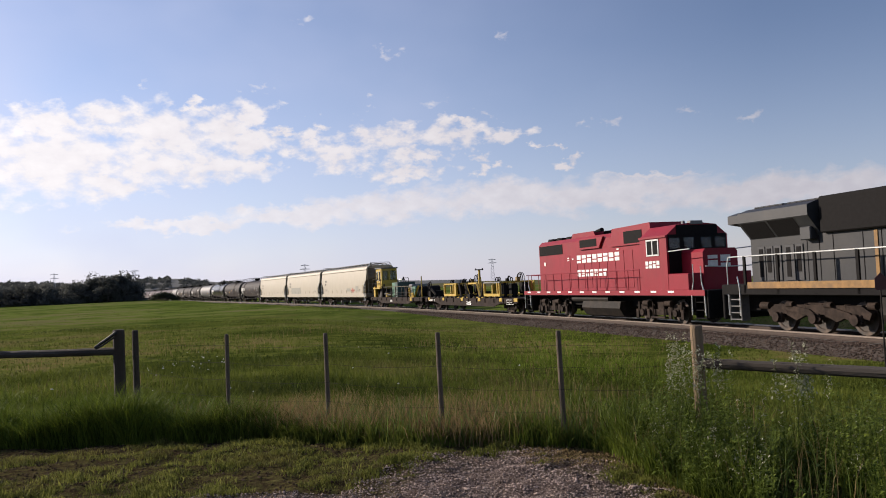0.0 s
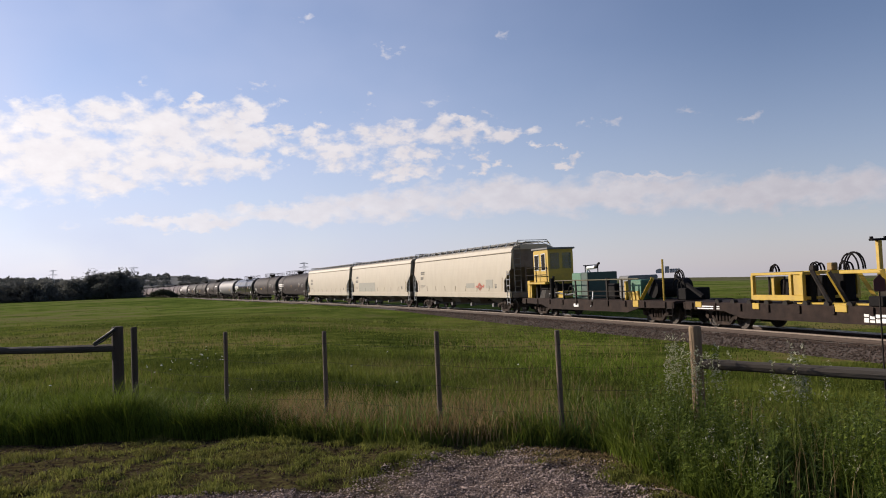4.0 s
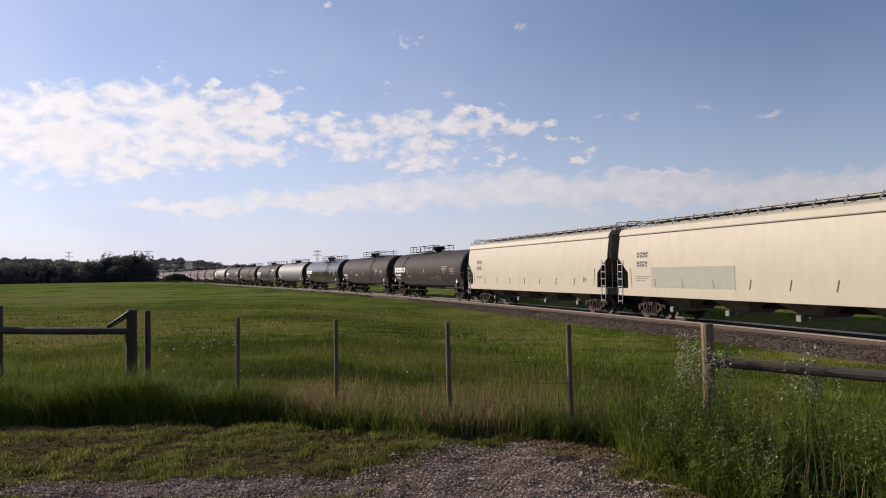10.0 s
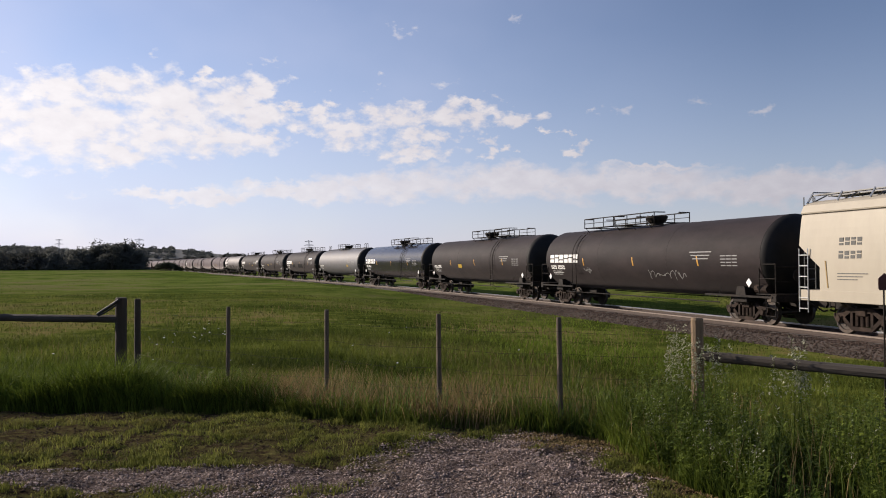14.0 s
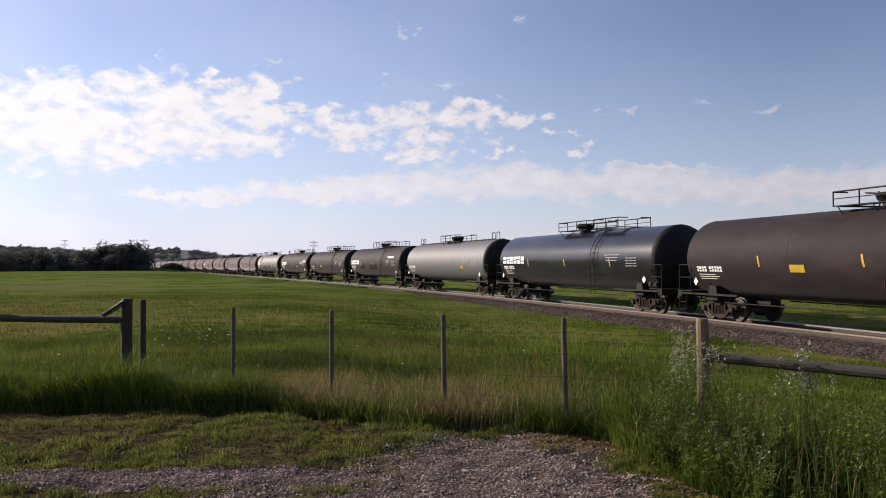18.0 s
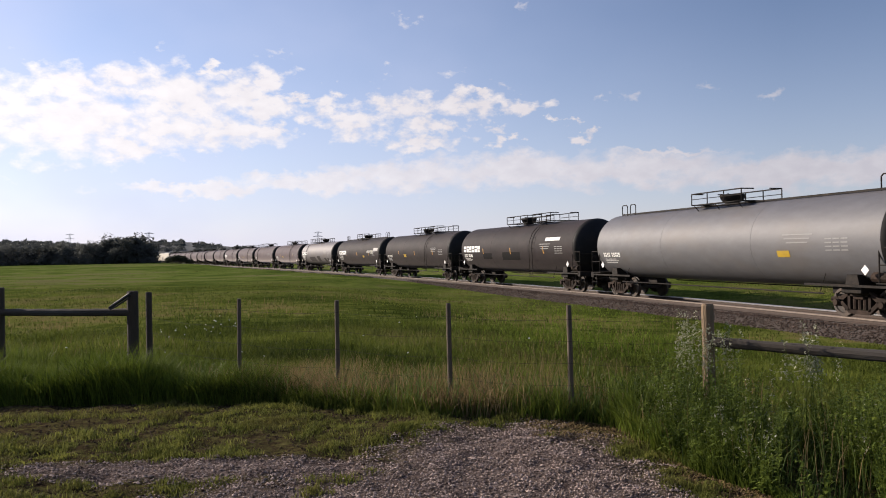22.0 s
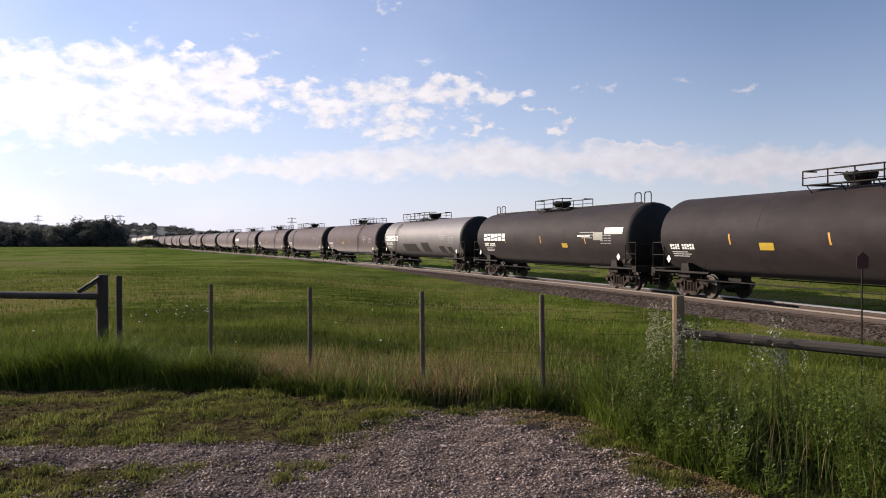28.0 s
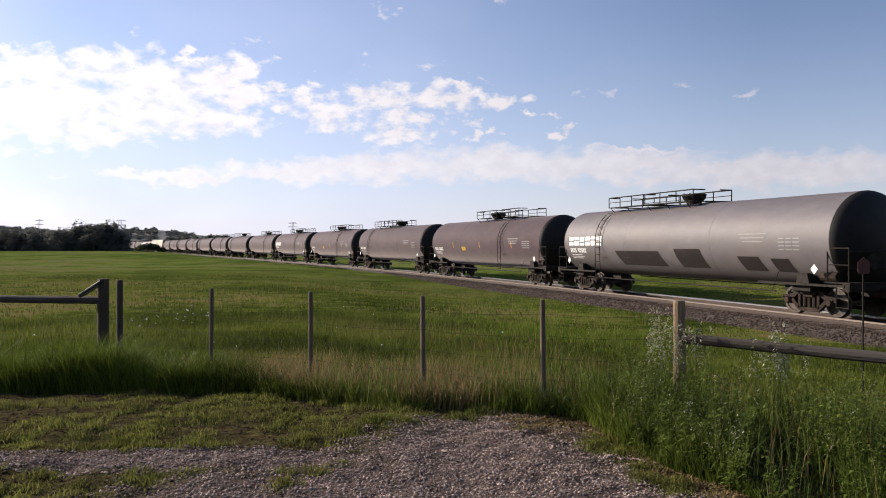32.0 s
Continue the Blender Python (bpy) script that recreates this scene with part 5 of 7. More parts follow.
def hoop_mesh(x):
    """Two upright hand hoops, one behind the other along the tank's top."""
    bm = B()
    z = TZ + TR
    for d in (0, 0.78):
        a = x + d
        pipe(bm, [(a, -0.32, z - 0.06), (a, -0.32, z + 0.40), (a + 0.08, -0.32, z + 0.47), (a + 0.42, -0.32, z + 0.47), (a + 0.50, -0.32, z + 0.40), (a + 0.50, -0.32, z - 0.06)], 0.024)
    return bm


def side_ladder_mesh(x):
    bm = B()
    for dx in (-0.21, 0.21):
        pts = [(x + dx, -1.57, 0.75)]
        for a in range(0, 66, 11):
            q = radians(a - 4)
            pts.append((x + dx, -(TR + 0.10) * math.cos(q), TZ + (TR + 0.10) * math.sin(q)))
        pipe(bm, pts, 0.018)
    z = 0.85
    while z < 3.75:
        q = math.asin(max(-1, min(1, (z - TZ) / (TR + 0.1)))) if z > TZ else 0
        y = -(TR + 0.10) * math.cos(q) if z > TZ else -1.59
        rod(bm, (x - 0.21, y, z), (x + 0.21, y, z), 0.014)
        z += 0.32
    return bm


def tank_end_mesh():
    """The underframe at one end: stub sill, saddle, end beam, platform, brake rigging and grab irons."""
    bm = B()
    box(bm, 5.4, 9.55, -0.22, 0.22, 0.66, 0.98, 0.02)
    box(bm, 7.0, 7.8, -1.35, 1.35, 0.78, 0.98, 0.02)
    prism(bm, [(7.1, 0.95), (7.7, 0.95), (7.6, 1.35), (7.2, 1.35)], -1.3, 1.3)
    box(bm, 9.2, 9.5, -1.5, 1.5, 0.86, 1.10, 0.02)
    box(bm, 8.5, 9.5, -1.5, 1.5, 1.10, 1.13)
    box(bm, 5.6, 9.3, -1.52, -1.40, 0.98, 1.05)
    box(bm, 5.6, 9.3, 1.40, 1.52, 0.98, 1.05)
    for y in (-1.46, 1.46):
        rod(bm, (8.6, y, 1.1), (8.6, y, 2.15), 0.024)
        rod(bm, (9.42, y, 0.35), (9.42, y, 2.15), 0.024)
        rod(bm, (9.42, y, 2.15), (8.6, y, 2.15), 0.02)
        rod(bm, (9.42, y, 1.65), (8.6, y, 1.65), 0.016)
        for z in (0.38, 0.66):
            rod(bm, (8.95, y, z), (9.42, y, z), 0.016)
        rod(bm, (8.95, y, 0.36), (8.95, y, 1.1), 0.02)
    rod(bm, (9.40, -1.46, 2.05), (9.40, 1.46, 2.05), 0.022)
    rod(bm, (9.40, -1.46, 1.55), (9.40, 1.46, 1.55), 0.018)
    return bm


def brake_mesh():
    bm = B()
    rod(bm, (8.1, -1.15, 1.28), (8.75, -1.15, 1.28), 0.15, seg=10)
    box(bm, 8.2, 8.6, -1.0, -0.6, 1.12, 1.45, 0.03)
    return bm


def side_bar_mesh():
    bm = B()
    for y in (-1.44, 1.44):
        rod(bm, (-6.4, y, 0.74), (6.4, y, 0.74), 0.024)
        for x in (-6.2, 6.2):
            rod(bm, (x, y, 0.74), (x, y * 0.82, 1.36), 0.012)
    return bm


def placard_mesh():
    bm = B()
    prism(bm, [(0, -0.16), (0.15, 0), (0, 0.16), (-0.15, 0)], -0.008, 0.008)
    return bm


def tank_car(x, paint, label, style, words=0, marks="plain", patches=(), seed=0, detail=2, lead=-8.2):
    car = tagged(new("tank_car"), label, "tank car", "tank cars of the train")
    shared(("barrel", paint), "tank_shell", barrel_mesh, M[paint], car, smooth=False)
    for r in (0, 180):
        shared("head", "tank_head", head_mesh, M["head"], car, pose(0, 0, 0, rz=r), "black domed tank head")
    couplers(car, 10.2)
    for s in (7.4, -7.4):
        truck(car, s)
    for r in (0, 180):
        shared("tank_end", "end_platform", tank_end_mesh, M["under"], car, pose(0, 0, 0, rz=r))
    shared("brake", "brake_gear", brake_mesh, M["truck"], car)
    shared("brake_wheel", "brake_wheel", lambda: rod(B(), (9.46, -0.55, 1.75), (9.50, -0.55, 1.75), 0.24, seg=14), M["under"], car)
    shared("hatch", "valve_housing", hatch_mesh, M["under"], car, pose(-0.05, 0, 0))
    if style == "a":
        runs = ((-1.5, 1.7), (2.5, 4.9))
    elif style == "b":
        runs = ((-5.35, -2.4), (-2.3, 1.15))
    else:
        runs = ((-1.5, 1.7),)
    for a, b in runs:
        shared(("deck", a, b), "top_platform", lambda: deck_mesh(a, b), M["under"], car)
        shared(("railing", a, b), "top_railing", lambda: railing_mesh(a, b), M["under"], car)
    if style == "c":
        for hx in (-8.3, 7.6):
            shared(("hoop", hx), "grab_hoop", lambda: hoop_mesh(hx), M["under"], car)
        bm = box(B(), -8.3, 8.2, -0.34, -0.30, TZ + TR - 0.02, TZ + TR + 0.05)
        box(bm, -8.3, 8.2, 0.30, 0.34, TZ + TR - 0.02, TZ + TR + 0.05)
        part("roof_walk_rail", bm, M["under"], car)
    else:
        lx = 3.6 if style == "a" else -5.2
        shared(("ladder", lx), "side_ladder", lambda: side_ladder_mesh(lx), M["under"], car)
    if detail < 1:
        return car
    for x in (-TH, TH, -2.95, 2.95):
        shared(("weld", paint), "weld_band", weld_ring_mesh, M[paint], car, pose(x, 0, 0))
    shared("side_bar", "safety_bar", side_bar_mesh, M["under"], car, None, "thin dark safety bar under the tank")
    for px in (8.15, -8.15):
        shared("placard", "placard", placard_mesh, M["white"], car, pose(px, -1.53, 1.5), "white diamond hazard placard")
    put_bm = B()
    put = lambda a, b, c, d: on_shell(put_bm, a, b, c, d)
    if words:
        blocks(put, lead, 2.23, 6, 0.46, 0.42, 0.09, 1)
        part("white_lettering", put_bm, M["white"], car, "large white block lettering")
        put_bm = B()
    blocks(put, lead + 0.05, 1.89, 4, 0.125, 0.20, 0.04, seed + 1)
    blocks(put, lead + 0.85, 1.89, 5, 0.125, 0.20, 0.04, seed + 2)
    for k in range(3):
        put(lead + 0.1, lead + 1.15 + 0.2 * (k % 2), 1.77 - 0.08 * k, 1.795 - 0.08 * k)
    part("car_number", put_bm, M["white"], car, "small white block number")
    put_bm = B()
    for k in range(3):
        put(4.6 + 0.1 * k, 6.0 - 0.1 * k, 2.60 - 0.13 * k, 2.64 - 0.13 * k)
    for i in range(3):
        for k in range(4):
            put(6.55 + 0.33 * i, 6.83 + 0.33 * i, 2.08 + 0.12 * k, 2.12 + 0.12 * k)
    part("data_panel", put_bm, M["chalk"], car, "small pale data panels")
    if marks in ("stripes", "yellow", "both"):
        for sx in (-4.4, 0.3, 5.1):
            shared("shell_stripe", "side_stripe", lambda: on_shell(B(), 0, 0.085, 2.08, 2.46, skew=-0.06), M["orange"], car, pose(sx, 0, 0), "amber reflective side stripe")
    if marks == "yellow":
        bm = on_shell(B(), -2.85, -2.15, 1.90, 2.15)
        part("yellow_panel", bm, M["yellow"], car, "small yellow data panel")
    if marks in ("panel", "both"):
        part("yellow_panel", on_shell(B(), 2.7 if marks == "both" else 4.3, 3.3 if marks == "both" else 4.9, 1.88, 2.10), M["yellow"], car, "small yellow data panel")
    for a, b, c, d, sk, mat, lab in patches:
        part("paint_patch", on_shell(B(), a, b, c, d, 0.004, sk), M[mat], car, lab)
    return car


# ---- covered hopper cars ----
def hopper_y(z):
    """Half the width of the curved side at a height over the rails."""
    return 1.585 - 0.16 * max(0.0, (z - 1.9) / 1.85) ** 2


def hopper_car(half, label, seed=0, marks=()):
    car = tagged(new("covered_hopper_car"), label, "hopper car", "covered hopper cars of the train")
    top, sill = 3.97, 1.0
    levels = (1.30, 1.68, 2.05, 2.30, 2.52, 2.75, 3.0, 3.25, 3.5, 3.72)
    ends = [half - 0.95 * min(1.0, max(0.0, (2.75 - z) / 0.7)) for z in levels]
    for s in (-1, 1):
        rings = []
        for z, e in zip(levels, ends):
            y = hopper_y(z)
            rings.append([(-e, s * y, z), (e, s * y, z), (e, s * (y - 0.05), z), (-e, s * (y - 0.05), z)])
        part("side_sheet", loft(B(), rings), M["cream"], car)
        part("side_sill", box(B(), -half, half, s * 1.52, s * 1.60, sill, 1.34, 0.012), M["cream"], car)
        # dark strip that stands in for the shadow below the eave lip
        part("eave_seam", box(B(), -half, half, s * 1.36, s * 1.418, 3.70, 3.765), M["cream_shaded"], car, "shadow under the eave, drawn as a dark strip")
        part("eave_plate", loft(B(), [[(x, s * y, z) for y, z in ((1.46, 3.76), (1.47, 3.80), (1.36, 4.03), (1.31, 4.03), (1.38, 3.76))] for x in (-half, half)]), M["cream"], car)
    bm = B()
    prof = [(1.36, top + 0.05), (1.20, top + 0.14), (0.95, top + 0.21), (0.55, top + 0.25), (-0.55, top + 0.25), (-0.95, top + 0.21), (-1.20, top + 0.14), (-1.36, top + 0.05), (-1.3, top - 0.05), (1.3, top - 0.05)]
    loft(bm, [[(x, y, z) for y, z in prof] for x in (-half, -half * 0.33, half * 0.33, half)])
    part("roof", bm, M["cream"], car, smooth=False)
    for s in (-1, 1):
        bm = B()
        vs = [bm.verts.new(p) for p in ((s * (half - 0.12), -1.33, top), (s * (half - 0.12), 1.33, top), (s * (half - 0.12), 1.50, 2.85), (s * (half - 2.6), 1.52, 1.35), (s * (half - 2.6), -1.52, 1.35), (s * (half - 0.12), -1.50, 2.85))]
        bm.faces.new((vs[0], vs[1], vs[2], vs[5]))
        bm.faces.new((vs[5], vs[2], vs[3], vs[4]))
        box(bm, s * (half - 0.14), s * (half - 0.02), -1.45, 1.45, sill, 1.32)
        box(bm, s * (half - 0.9), s * half, -1.5, 1.5, 1.30, 1.34)
        for y in (-0.5, 0.5):
            rod(bm, (s * (half - 0.1), y, 1.3), (s * (half - 0.1), y, 3.0), 0.05)
        part("end_sheet", bm, M["cream_shaded"], car, "grimy hopper end sheet with shade in its colour")
        for y0 in (-1.40, 1.32):
            part("corner_post", box(B(), s * (half - 0.16), s * (half + 0.004), y0, y0 + 0.08, 2.76, top - 0.05, 0.008), M["cream"], car)
    bm = B()
    for i in range(4):
        c = (i - 1.5) * half * 0.40
        vs = []
        w = half * 0.19
        loft(bm, [[(c - w, -1.45, 1.32), (c + w, -1.45, 1.32), (c + w, 1.45, 1.32), (c - w, 1.45, 1.32)], [(c - 0.42, -0.55, 0.52), (c + 0.42, -0.55, 0.52), (c + 0.42, 0.55, 0.52), (c - 0.42, 0.55, 0.52)]])
    # bays are cream too; their shade is set by this darker tone
    part("hopper_bay", bm, M["cream_shaded"], car)
    for i in range(4):
        c = (i - 1.5) * half * 0.40
        def gate():
            g = box(B(), -0.30, 0.30, -0.95, 0.75, 0.40, 0.53, 0.02)
            box(g, -0.14, 0.14, -1.16, -0.95, 0.36, 0.60, 0.03)
            rod(g, (0, -1.1, 0.5), (0, -0.7, 0.5), 0.07)
            return g
        shared("gate", "discharge_gate", gate, M["gun"], car, pose(c, 0, 0))
    part("centre_sill", box(B(), -half, half, -0.2, 0.2, 0.68, 0.98), M["under"], car)
    bm = B()
    box(bm, -half, half, -0.42, 0.42, top + 0.38, top + 0.42)
    n = round(half * 2 / 1.35)
    for i in range(n + 1):
        x = -half + half * 2 * i / n
        for s in (-1, 1):
            rod(bm, (x, s * 0.95, top + 0.20), (x, s * 0.45, top + 0.42), 0.022)
        for s in (-1, 1):
            shared("board_post", "running_board_post", lambda: rod(B(), (0, 1.22, top + 0.14), (0, 1.02, top + 0.44), 0.034, seg=5), M["chrome"], car, pose(x, 0, 0, rz=0 if s > 0 else 180))
    for s in (-1, 1):
        box(bm, -half, half, s * 0.80, s * 1.04, top + 0.385, top + 0.42)
    part("running_board", bm, M["gun"], car, "steel roof running board on brackets")
    for s in (-1, 1):
        for y in (-1.62, 1.62):
            part("side_ladder", ladder(B(), s * (half - 0.27), y, 0.62, 2.65, 0.40, 0.02), M["chrome"], car)
        part("end_ladder", ladder(B(), s * (half + 0.05), -1.1, 1.2, top + 0.35, 0.42, 0.02, along="y"), M["gun"], car)
        part("roof_hoop", pipe(B(), [(s * half, -1.0, top), (s * half, -1.0, top + 0.5), (s * half, -0.4, top + 0.5), (s * half, 1.0, top + 0.5), (s * half, 1.0, top)], 0.02), M["gun"], car)
    couplers(car, half + 0.52)
    for s in (half - 2.05, -half + 2.05):
        truck(car, s)
    bm = B()
    flat = lambda a, b, c, d: box(bm, a, b, -hopper_y((c + d) / 2) - 0.010, -hopper_y((c + d) / 2) + 0.02, c, d)
    blocks(flat, -half + 1.75, 2.72, 4, 0.17, 0.23, 0.07, seed)
    part("black_lettering", bm, M["black_mark"], car, "black block lettering")
    bm = B()
    blocks(flat, -half + 1.75, 2.32, 3 + seed % 2, 0.17, 0.23, 0.07, seed + 2)
    for k in range(3):
        flat(-half + 1.7, -half + 2.9 - 0.2 * k, 1.86 - 0.09 * k, 1.885 - 0.09 * k)
    part("black_lettering", bm, M["black_mark"], car, "black block lettering")
    bm = B()
    for k in range(3):
        flat(half - 2.3, half - 2.05, 1.62 + 0.08 * k, 1.66 + 0.08 * k)
    flat(half - 2.38, half - 2.3, 1.58, 1.86)
    part("data_panel", bm, M["black_mark"], car, "small dark data panel")
    for k in range(9):
        x = -half + 1.3 + (2 * half - 2.6) * k / 8
        tall = k in (0, 8)
        top_x = 0.10 if x < 0 else -0.10
        shared(("stripe", tall, x < 0), "side_stripe", lambda: prism(B(), [(-0.022, 1.42), (0.022, 1.42), (0.022 - top_x, 2.25 if tall else 1.78), (-0.022 - top_x, 2.25 if tall else 1.78)], -1.598, -1.584), M["brown_mark" if tall else "olive_mark"], car, pose(x, 0, 0), "small faded side stripe")
    for a, b, c, d, mat, lab in marks:
        part("paint_patch", box(B(), a, b, -1.594, -1.57, c, d), M[mat], car, lab)
    return car


# ---- locomotives and work cars at the head ----
def flat_put(bm, y, thick=0.012):
    return lambda a, b, c, d: box(bm, a, b, y - thick, y, c, d)


def blomberg_mesh():
    """A two-axle locomotive truck side: deep frame, outside swing hangers and brake cylinders."""
    bm = B()
    for s in (-1, 1):
        y0, y1 = s * 0.92, s * 1.05
        prism(bm, [(-1.75, 0.66), (-1.62, 0.80), (-0.72, 0.80), (-0.50, 0.60), (0.50, 0.60), (0.72, 0.80), (1.62, 0.80), (1.75, 0.66), (1.62, 0.52), (0.66, 0.52), (0.45, 0.36), (-0.45, 0.36), (-0.66, 0.52), (-1.62, 0.52)], y0, y1)
        for x in (-1.25, 1.25):
            box(bm, x - 0.19, x + 0.19, s * 0.95, s * 1.12, 0.30, 0.62, 0.03)
            rod(bm, (x, s * 1.1, 0.46), (x, s * 1.19, 0.46), 0.15, seg=12)
            for d in (-0.33, 0.33):
                rod(bm, (x + d, s * 1.02, 0.52), (x + d, s * 1.02, 0.92), 0.10, seg=9)
            box(bm, x - 0.55, x - 0.33, s * 1.06, s * 1.13, 0.20, 0.60, 0.02)
            box(bm, x + 0.33, x + 0.55, s * 1.06, s * 1.13, 0.20, 0.60, 0.02)
        box(bm, -0.55, 0.55, s * 1.0, s * 1.2, 0.22, 0.30, 0.02)
        rod(bm, (-0.42, s * 1.12, 0.28), (-0.42, s * 1.12, 0.92), 0.04)
        rod(bm, (0.42, s * 1.12, 0.28), (0.42, s * 1.12, 0.92), 0.04)
        rod(bm, (-1.05, s * 1.16, 0.86), (-0.62, s * 1.16, 0.86), 0.12, seg=10)
        rod(bm, (0.62, s * 1.16, 0.86), (1.05, s * 1.16, 0.86), 0.12, seg=10)
    box(bm, -0.3, 0.3, -1.0, 1.0, 0.5, 0.95, 0.04)
    return bm


def six_wheel_mesh():
    bm = B()
    for s in (-1, 1):
        y0, y1 = s * 0.95, s * 1.10
        prism(bm, [(-2.3, 0.70), (-1.9, 0.92), (1.9, 0.92), (2.3, 0.70), (2.2, 0.50), (1.45, 0.62), (0.9, 0.40), (0.35, 0.62), (-0.35, 0.62), (-0.9, 0.40), (-1.45, 0.62), (-2.2, 0.50)], y0, y1)
        prism(bm, [(-1.5, 0.95), (-0.2, 0.78), (0.3, 0.50), (0.2, 0.36), (-0.35, 0.60), (-1.5, 0.76)], s * 1.10, s * 1.18)
        prism(bm, [(0.35, 0.95), (1.5, 0.70), (2.0, 0.42), (1.9, 0.32), (1.35, 0.52), (0.35, 0.78)], s * 1.10, s * 1.18)
        for x in (-1.75, 0, 1.75):
            box(bm, x - 0.2, x + 0.2, s * 1.0, s * 1.16, 0.30, 0.66, 0.04)
            rod(bm, (x, s * 1.12, 0.5), (x, s * 1.26, 0.5), 0.17, seg=12)
            rod(bm, (x + 0.5, s * 1.12, 0.92), (x + 0.8, s * 1.12, 0.92), 0.11, seg=10)
        rod(bm, (-2.65, s * 1.05, 0.86), (-2.2, s * 1.05, 0.86), 0.13, seg=12)
        for x in (-1.3, -0.45, 0.45, 1.3):
            rod(bm, (x, s * 1.02, 0.62), (x, s * 1.02, 0.95), 0.09, seg=8)
    box(bm, -0.5, 0.5, -1.0, 1.0, 0.5, 0.98, 0.04)
    return bm


def stairs(car, mat, x, y, z0, z1, w=0.62, n=3):
    """Side steps: treads between two side plates."""
    for i in range(n):
        shared(("tread", mat, w), "step_tread", lambda: box(B(), -w / 2, w / 2, -0.05, 0.24, 0, 0.03), M[mat], car, pose(x, y, z0 + (z1 - z0) * i / n))
    for d in (-w / 2 - 0.03, w / 2):
        shared(("step_side", mat, w), "step_side", lambda: box(B(), 0, 0.03, -0.05, 0.3, z0 - 0.03, z1), M[mat], car, pose(x + d, y, 0))


def red_locomotive():
    g = tagged(new("diesel_locomotive"), "red four-axle diesel locomotive with white block lettering", "locomotive", "locomotives of the train")
    top, sill = 4.2, 1.42
    part("underframe", box(B(), -8.5, 8.5, -1.50, 1.50, 1.18, sill, 0.02), M["dark"], g)
    bm = B()
    for s in (-1, 1):
        box(bm, -8.5, 8.5, s * 1.50, s * 1.53, 1.22, sill + 0.02)
    part("side_sill", bm, M["red"], g)
    bm = B()
    prof = [(-0.82, sill), (0.82, sill), (0.82, top - 0.22), (0.62, top - 0.02), (-0.62, top - 0.02), (-0.82, top - 0.22)]
    loft(bm, [[(x, y, z) for y, z in prof] for x in (-7.7, 4.2)])
    part("long_hood", bm, M["red"], g)
    # doors along the hood
    for i in range(9):
        shared("hood_door", "hood_door", lambda: box(B(), 0, 0.74, -0.836, -0.815, 1.55, 3.28, 0.006), M["red"], g, pose(-4.6 + 0.78 * i, 0, 0))
    for x0, x1, z0, z1 in ((-7.62, -4.7, 3.40, 3.92), (-2.5, -0.55, 3.58, 3.98), (1.75, 3.3, 3.55, 4.14)):
        bm = B()
        box(bm, x0, x1, -0.834, -0.815, z0, z1)
        z = z0 + 0.06
        while z < z1:
            box(bm, x0 + 0.02, x1 - 0.02, -0.85, -0.83, z, z + 0.02)
            z += 0.09
        part("air_grille", bm, M["dark"], g, "black louvred air grille")
    bm = prism(B(), [(-4.05, top - 0.05), (-3.85, top + 0.22), (-1.6, top + 0.22), (-1.4, top - 0.05)], -0.6, 0.6)
    part("radiator_housing", bm, M["red"], g)
    bm = prism(B(), [(0.55, 3.5), (0.75, top + 0.14), (4.0, top + 0.20), (4.2, 3.5)], -0.90, 0.90)
    part("blower_housing", bm, M["red"], g)
    part("blower_intake", box(B(), 1.8, 3.35, -0.918, -0.895, 3.58, 4.14), M["dark"], g, "black louvred intake")
    bm = prism(B(), [(-2.65, 3.52), (-2.55, 4.06), (-0.1, 4.06), (-0.55, 3.52)], -0.93, -0.82)
    part("intake_hood", bm, M["red"], g)
    part("intake_screen", box(B(), -2.5, -0.75, -0.942, -0.928, 3.62, 4.0), M["dark"], g, "black intake screen")
    for x in (-7.0, -5.9, -4.7):
        shared("fan", "roof_fan", lambda: rod(B(), (0, 0, top - 0.04), (0, 0, top + 0.13), 0.52, 0.48, 18), M["dark"], g, pose(x, 0, 0))
    bm = B()
    box(bm, -1.35, -0.2, -0.16, 0.16, top - 0.02, top + 0.18, 0.02)
    rod(bm, (-1.5, -0.5, top + 0.2), (-0.9, -0.5, top + 0.24), 0.05, 0.10, 8)
    rod(bm, (-1.5, -0.36, top + 0.2), (-1.05, -0.36, top + 0.24), 0.04, 0.08, 8)
    part("exhaust_and_horn", bm, M["dark"], g)
    # cab
    bm = B()
    prof = [(-1.5, sill), (1.5, sill), (1.5, 3.68), (0.95, 4.12), (0, 4.22), (-0.95, 4.12), (-1.5, 3.68)]
    loft(bm, [[(x, y, z) for y, z in prof] for x in (4.1, 6.1)])
    cab = part("cab", bm, M["red"], g)
    bm = B()
    box(bm, 6.10, 6.125, -1.42, 1.42, 3.05, 3.72)
    box(bm, 6.10, 6.125, -1.0, 1.0, 3.7, 4.1)
    part("cab_front", bm, M["dark"], cab, "black anti-glare cab front")
    for y in (-1.12, -0.42, 0.42, 1.12):
        bm = box(B(), 6.125, 6.14, y - 0.24, y + 0.24, 3.14, 3.58, 0.004)
        part("front_window", bm, M["glass"], cab)
    bm = B()
    box(bm, 4.62, 5.55, -1.53, -1.50, 2.88, 2.94)
    box(bm, 4.62, 5.55, -1.53, -1.50, 3.52, 3.58)
    for x in (4.62, 5.05, 5.49):
        box(bm, x, x + 0.06, -1.53, -1.50, 2.9, 3.56)
    part("side_window_frame", bm, M["chrome"], cab, "bright metal side window frame")
    part("side_window", box(B(), 4.68, 5.49, -1.512, -1.502, 2.94, 3.52), M["dark"], cab, "dark side window")
    bm = B()
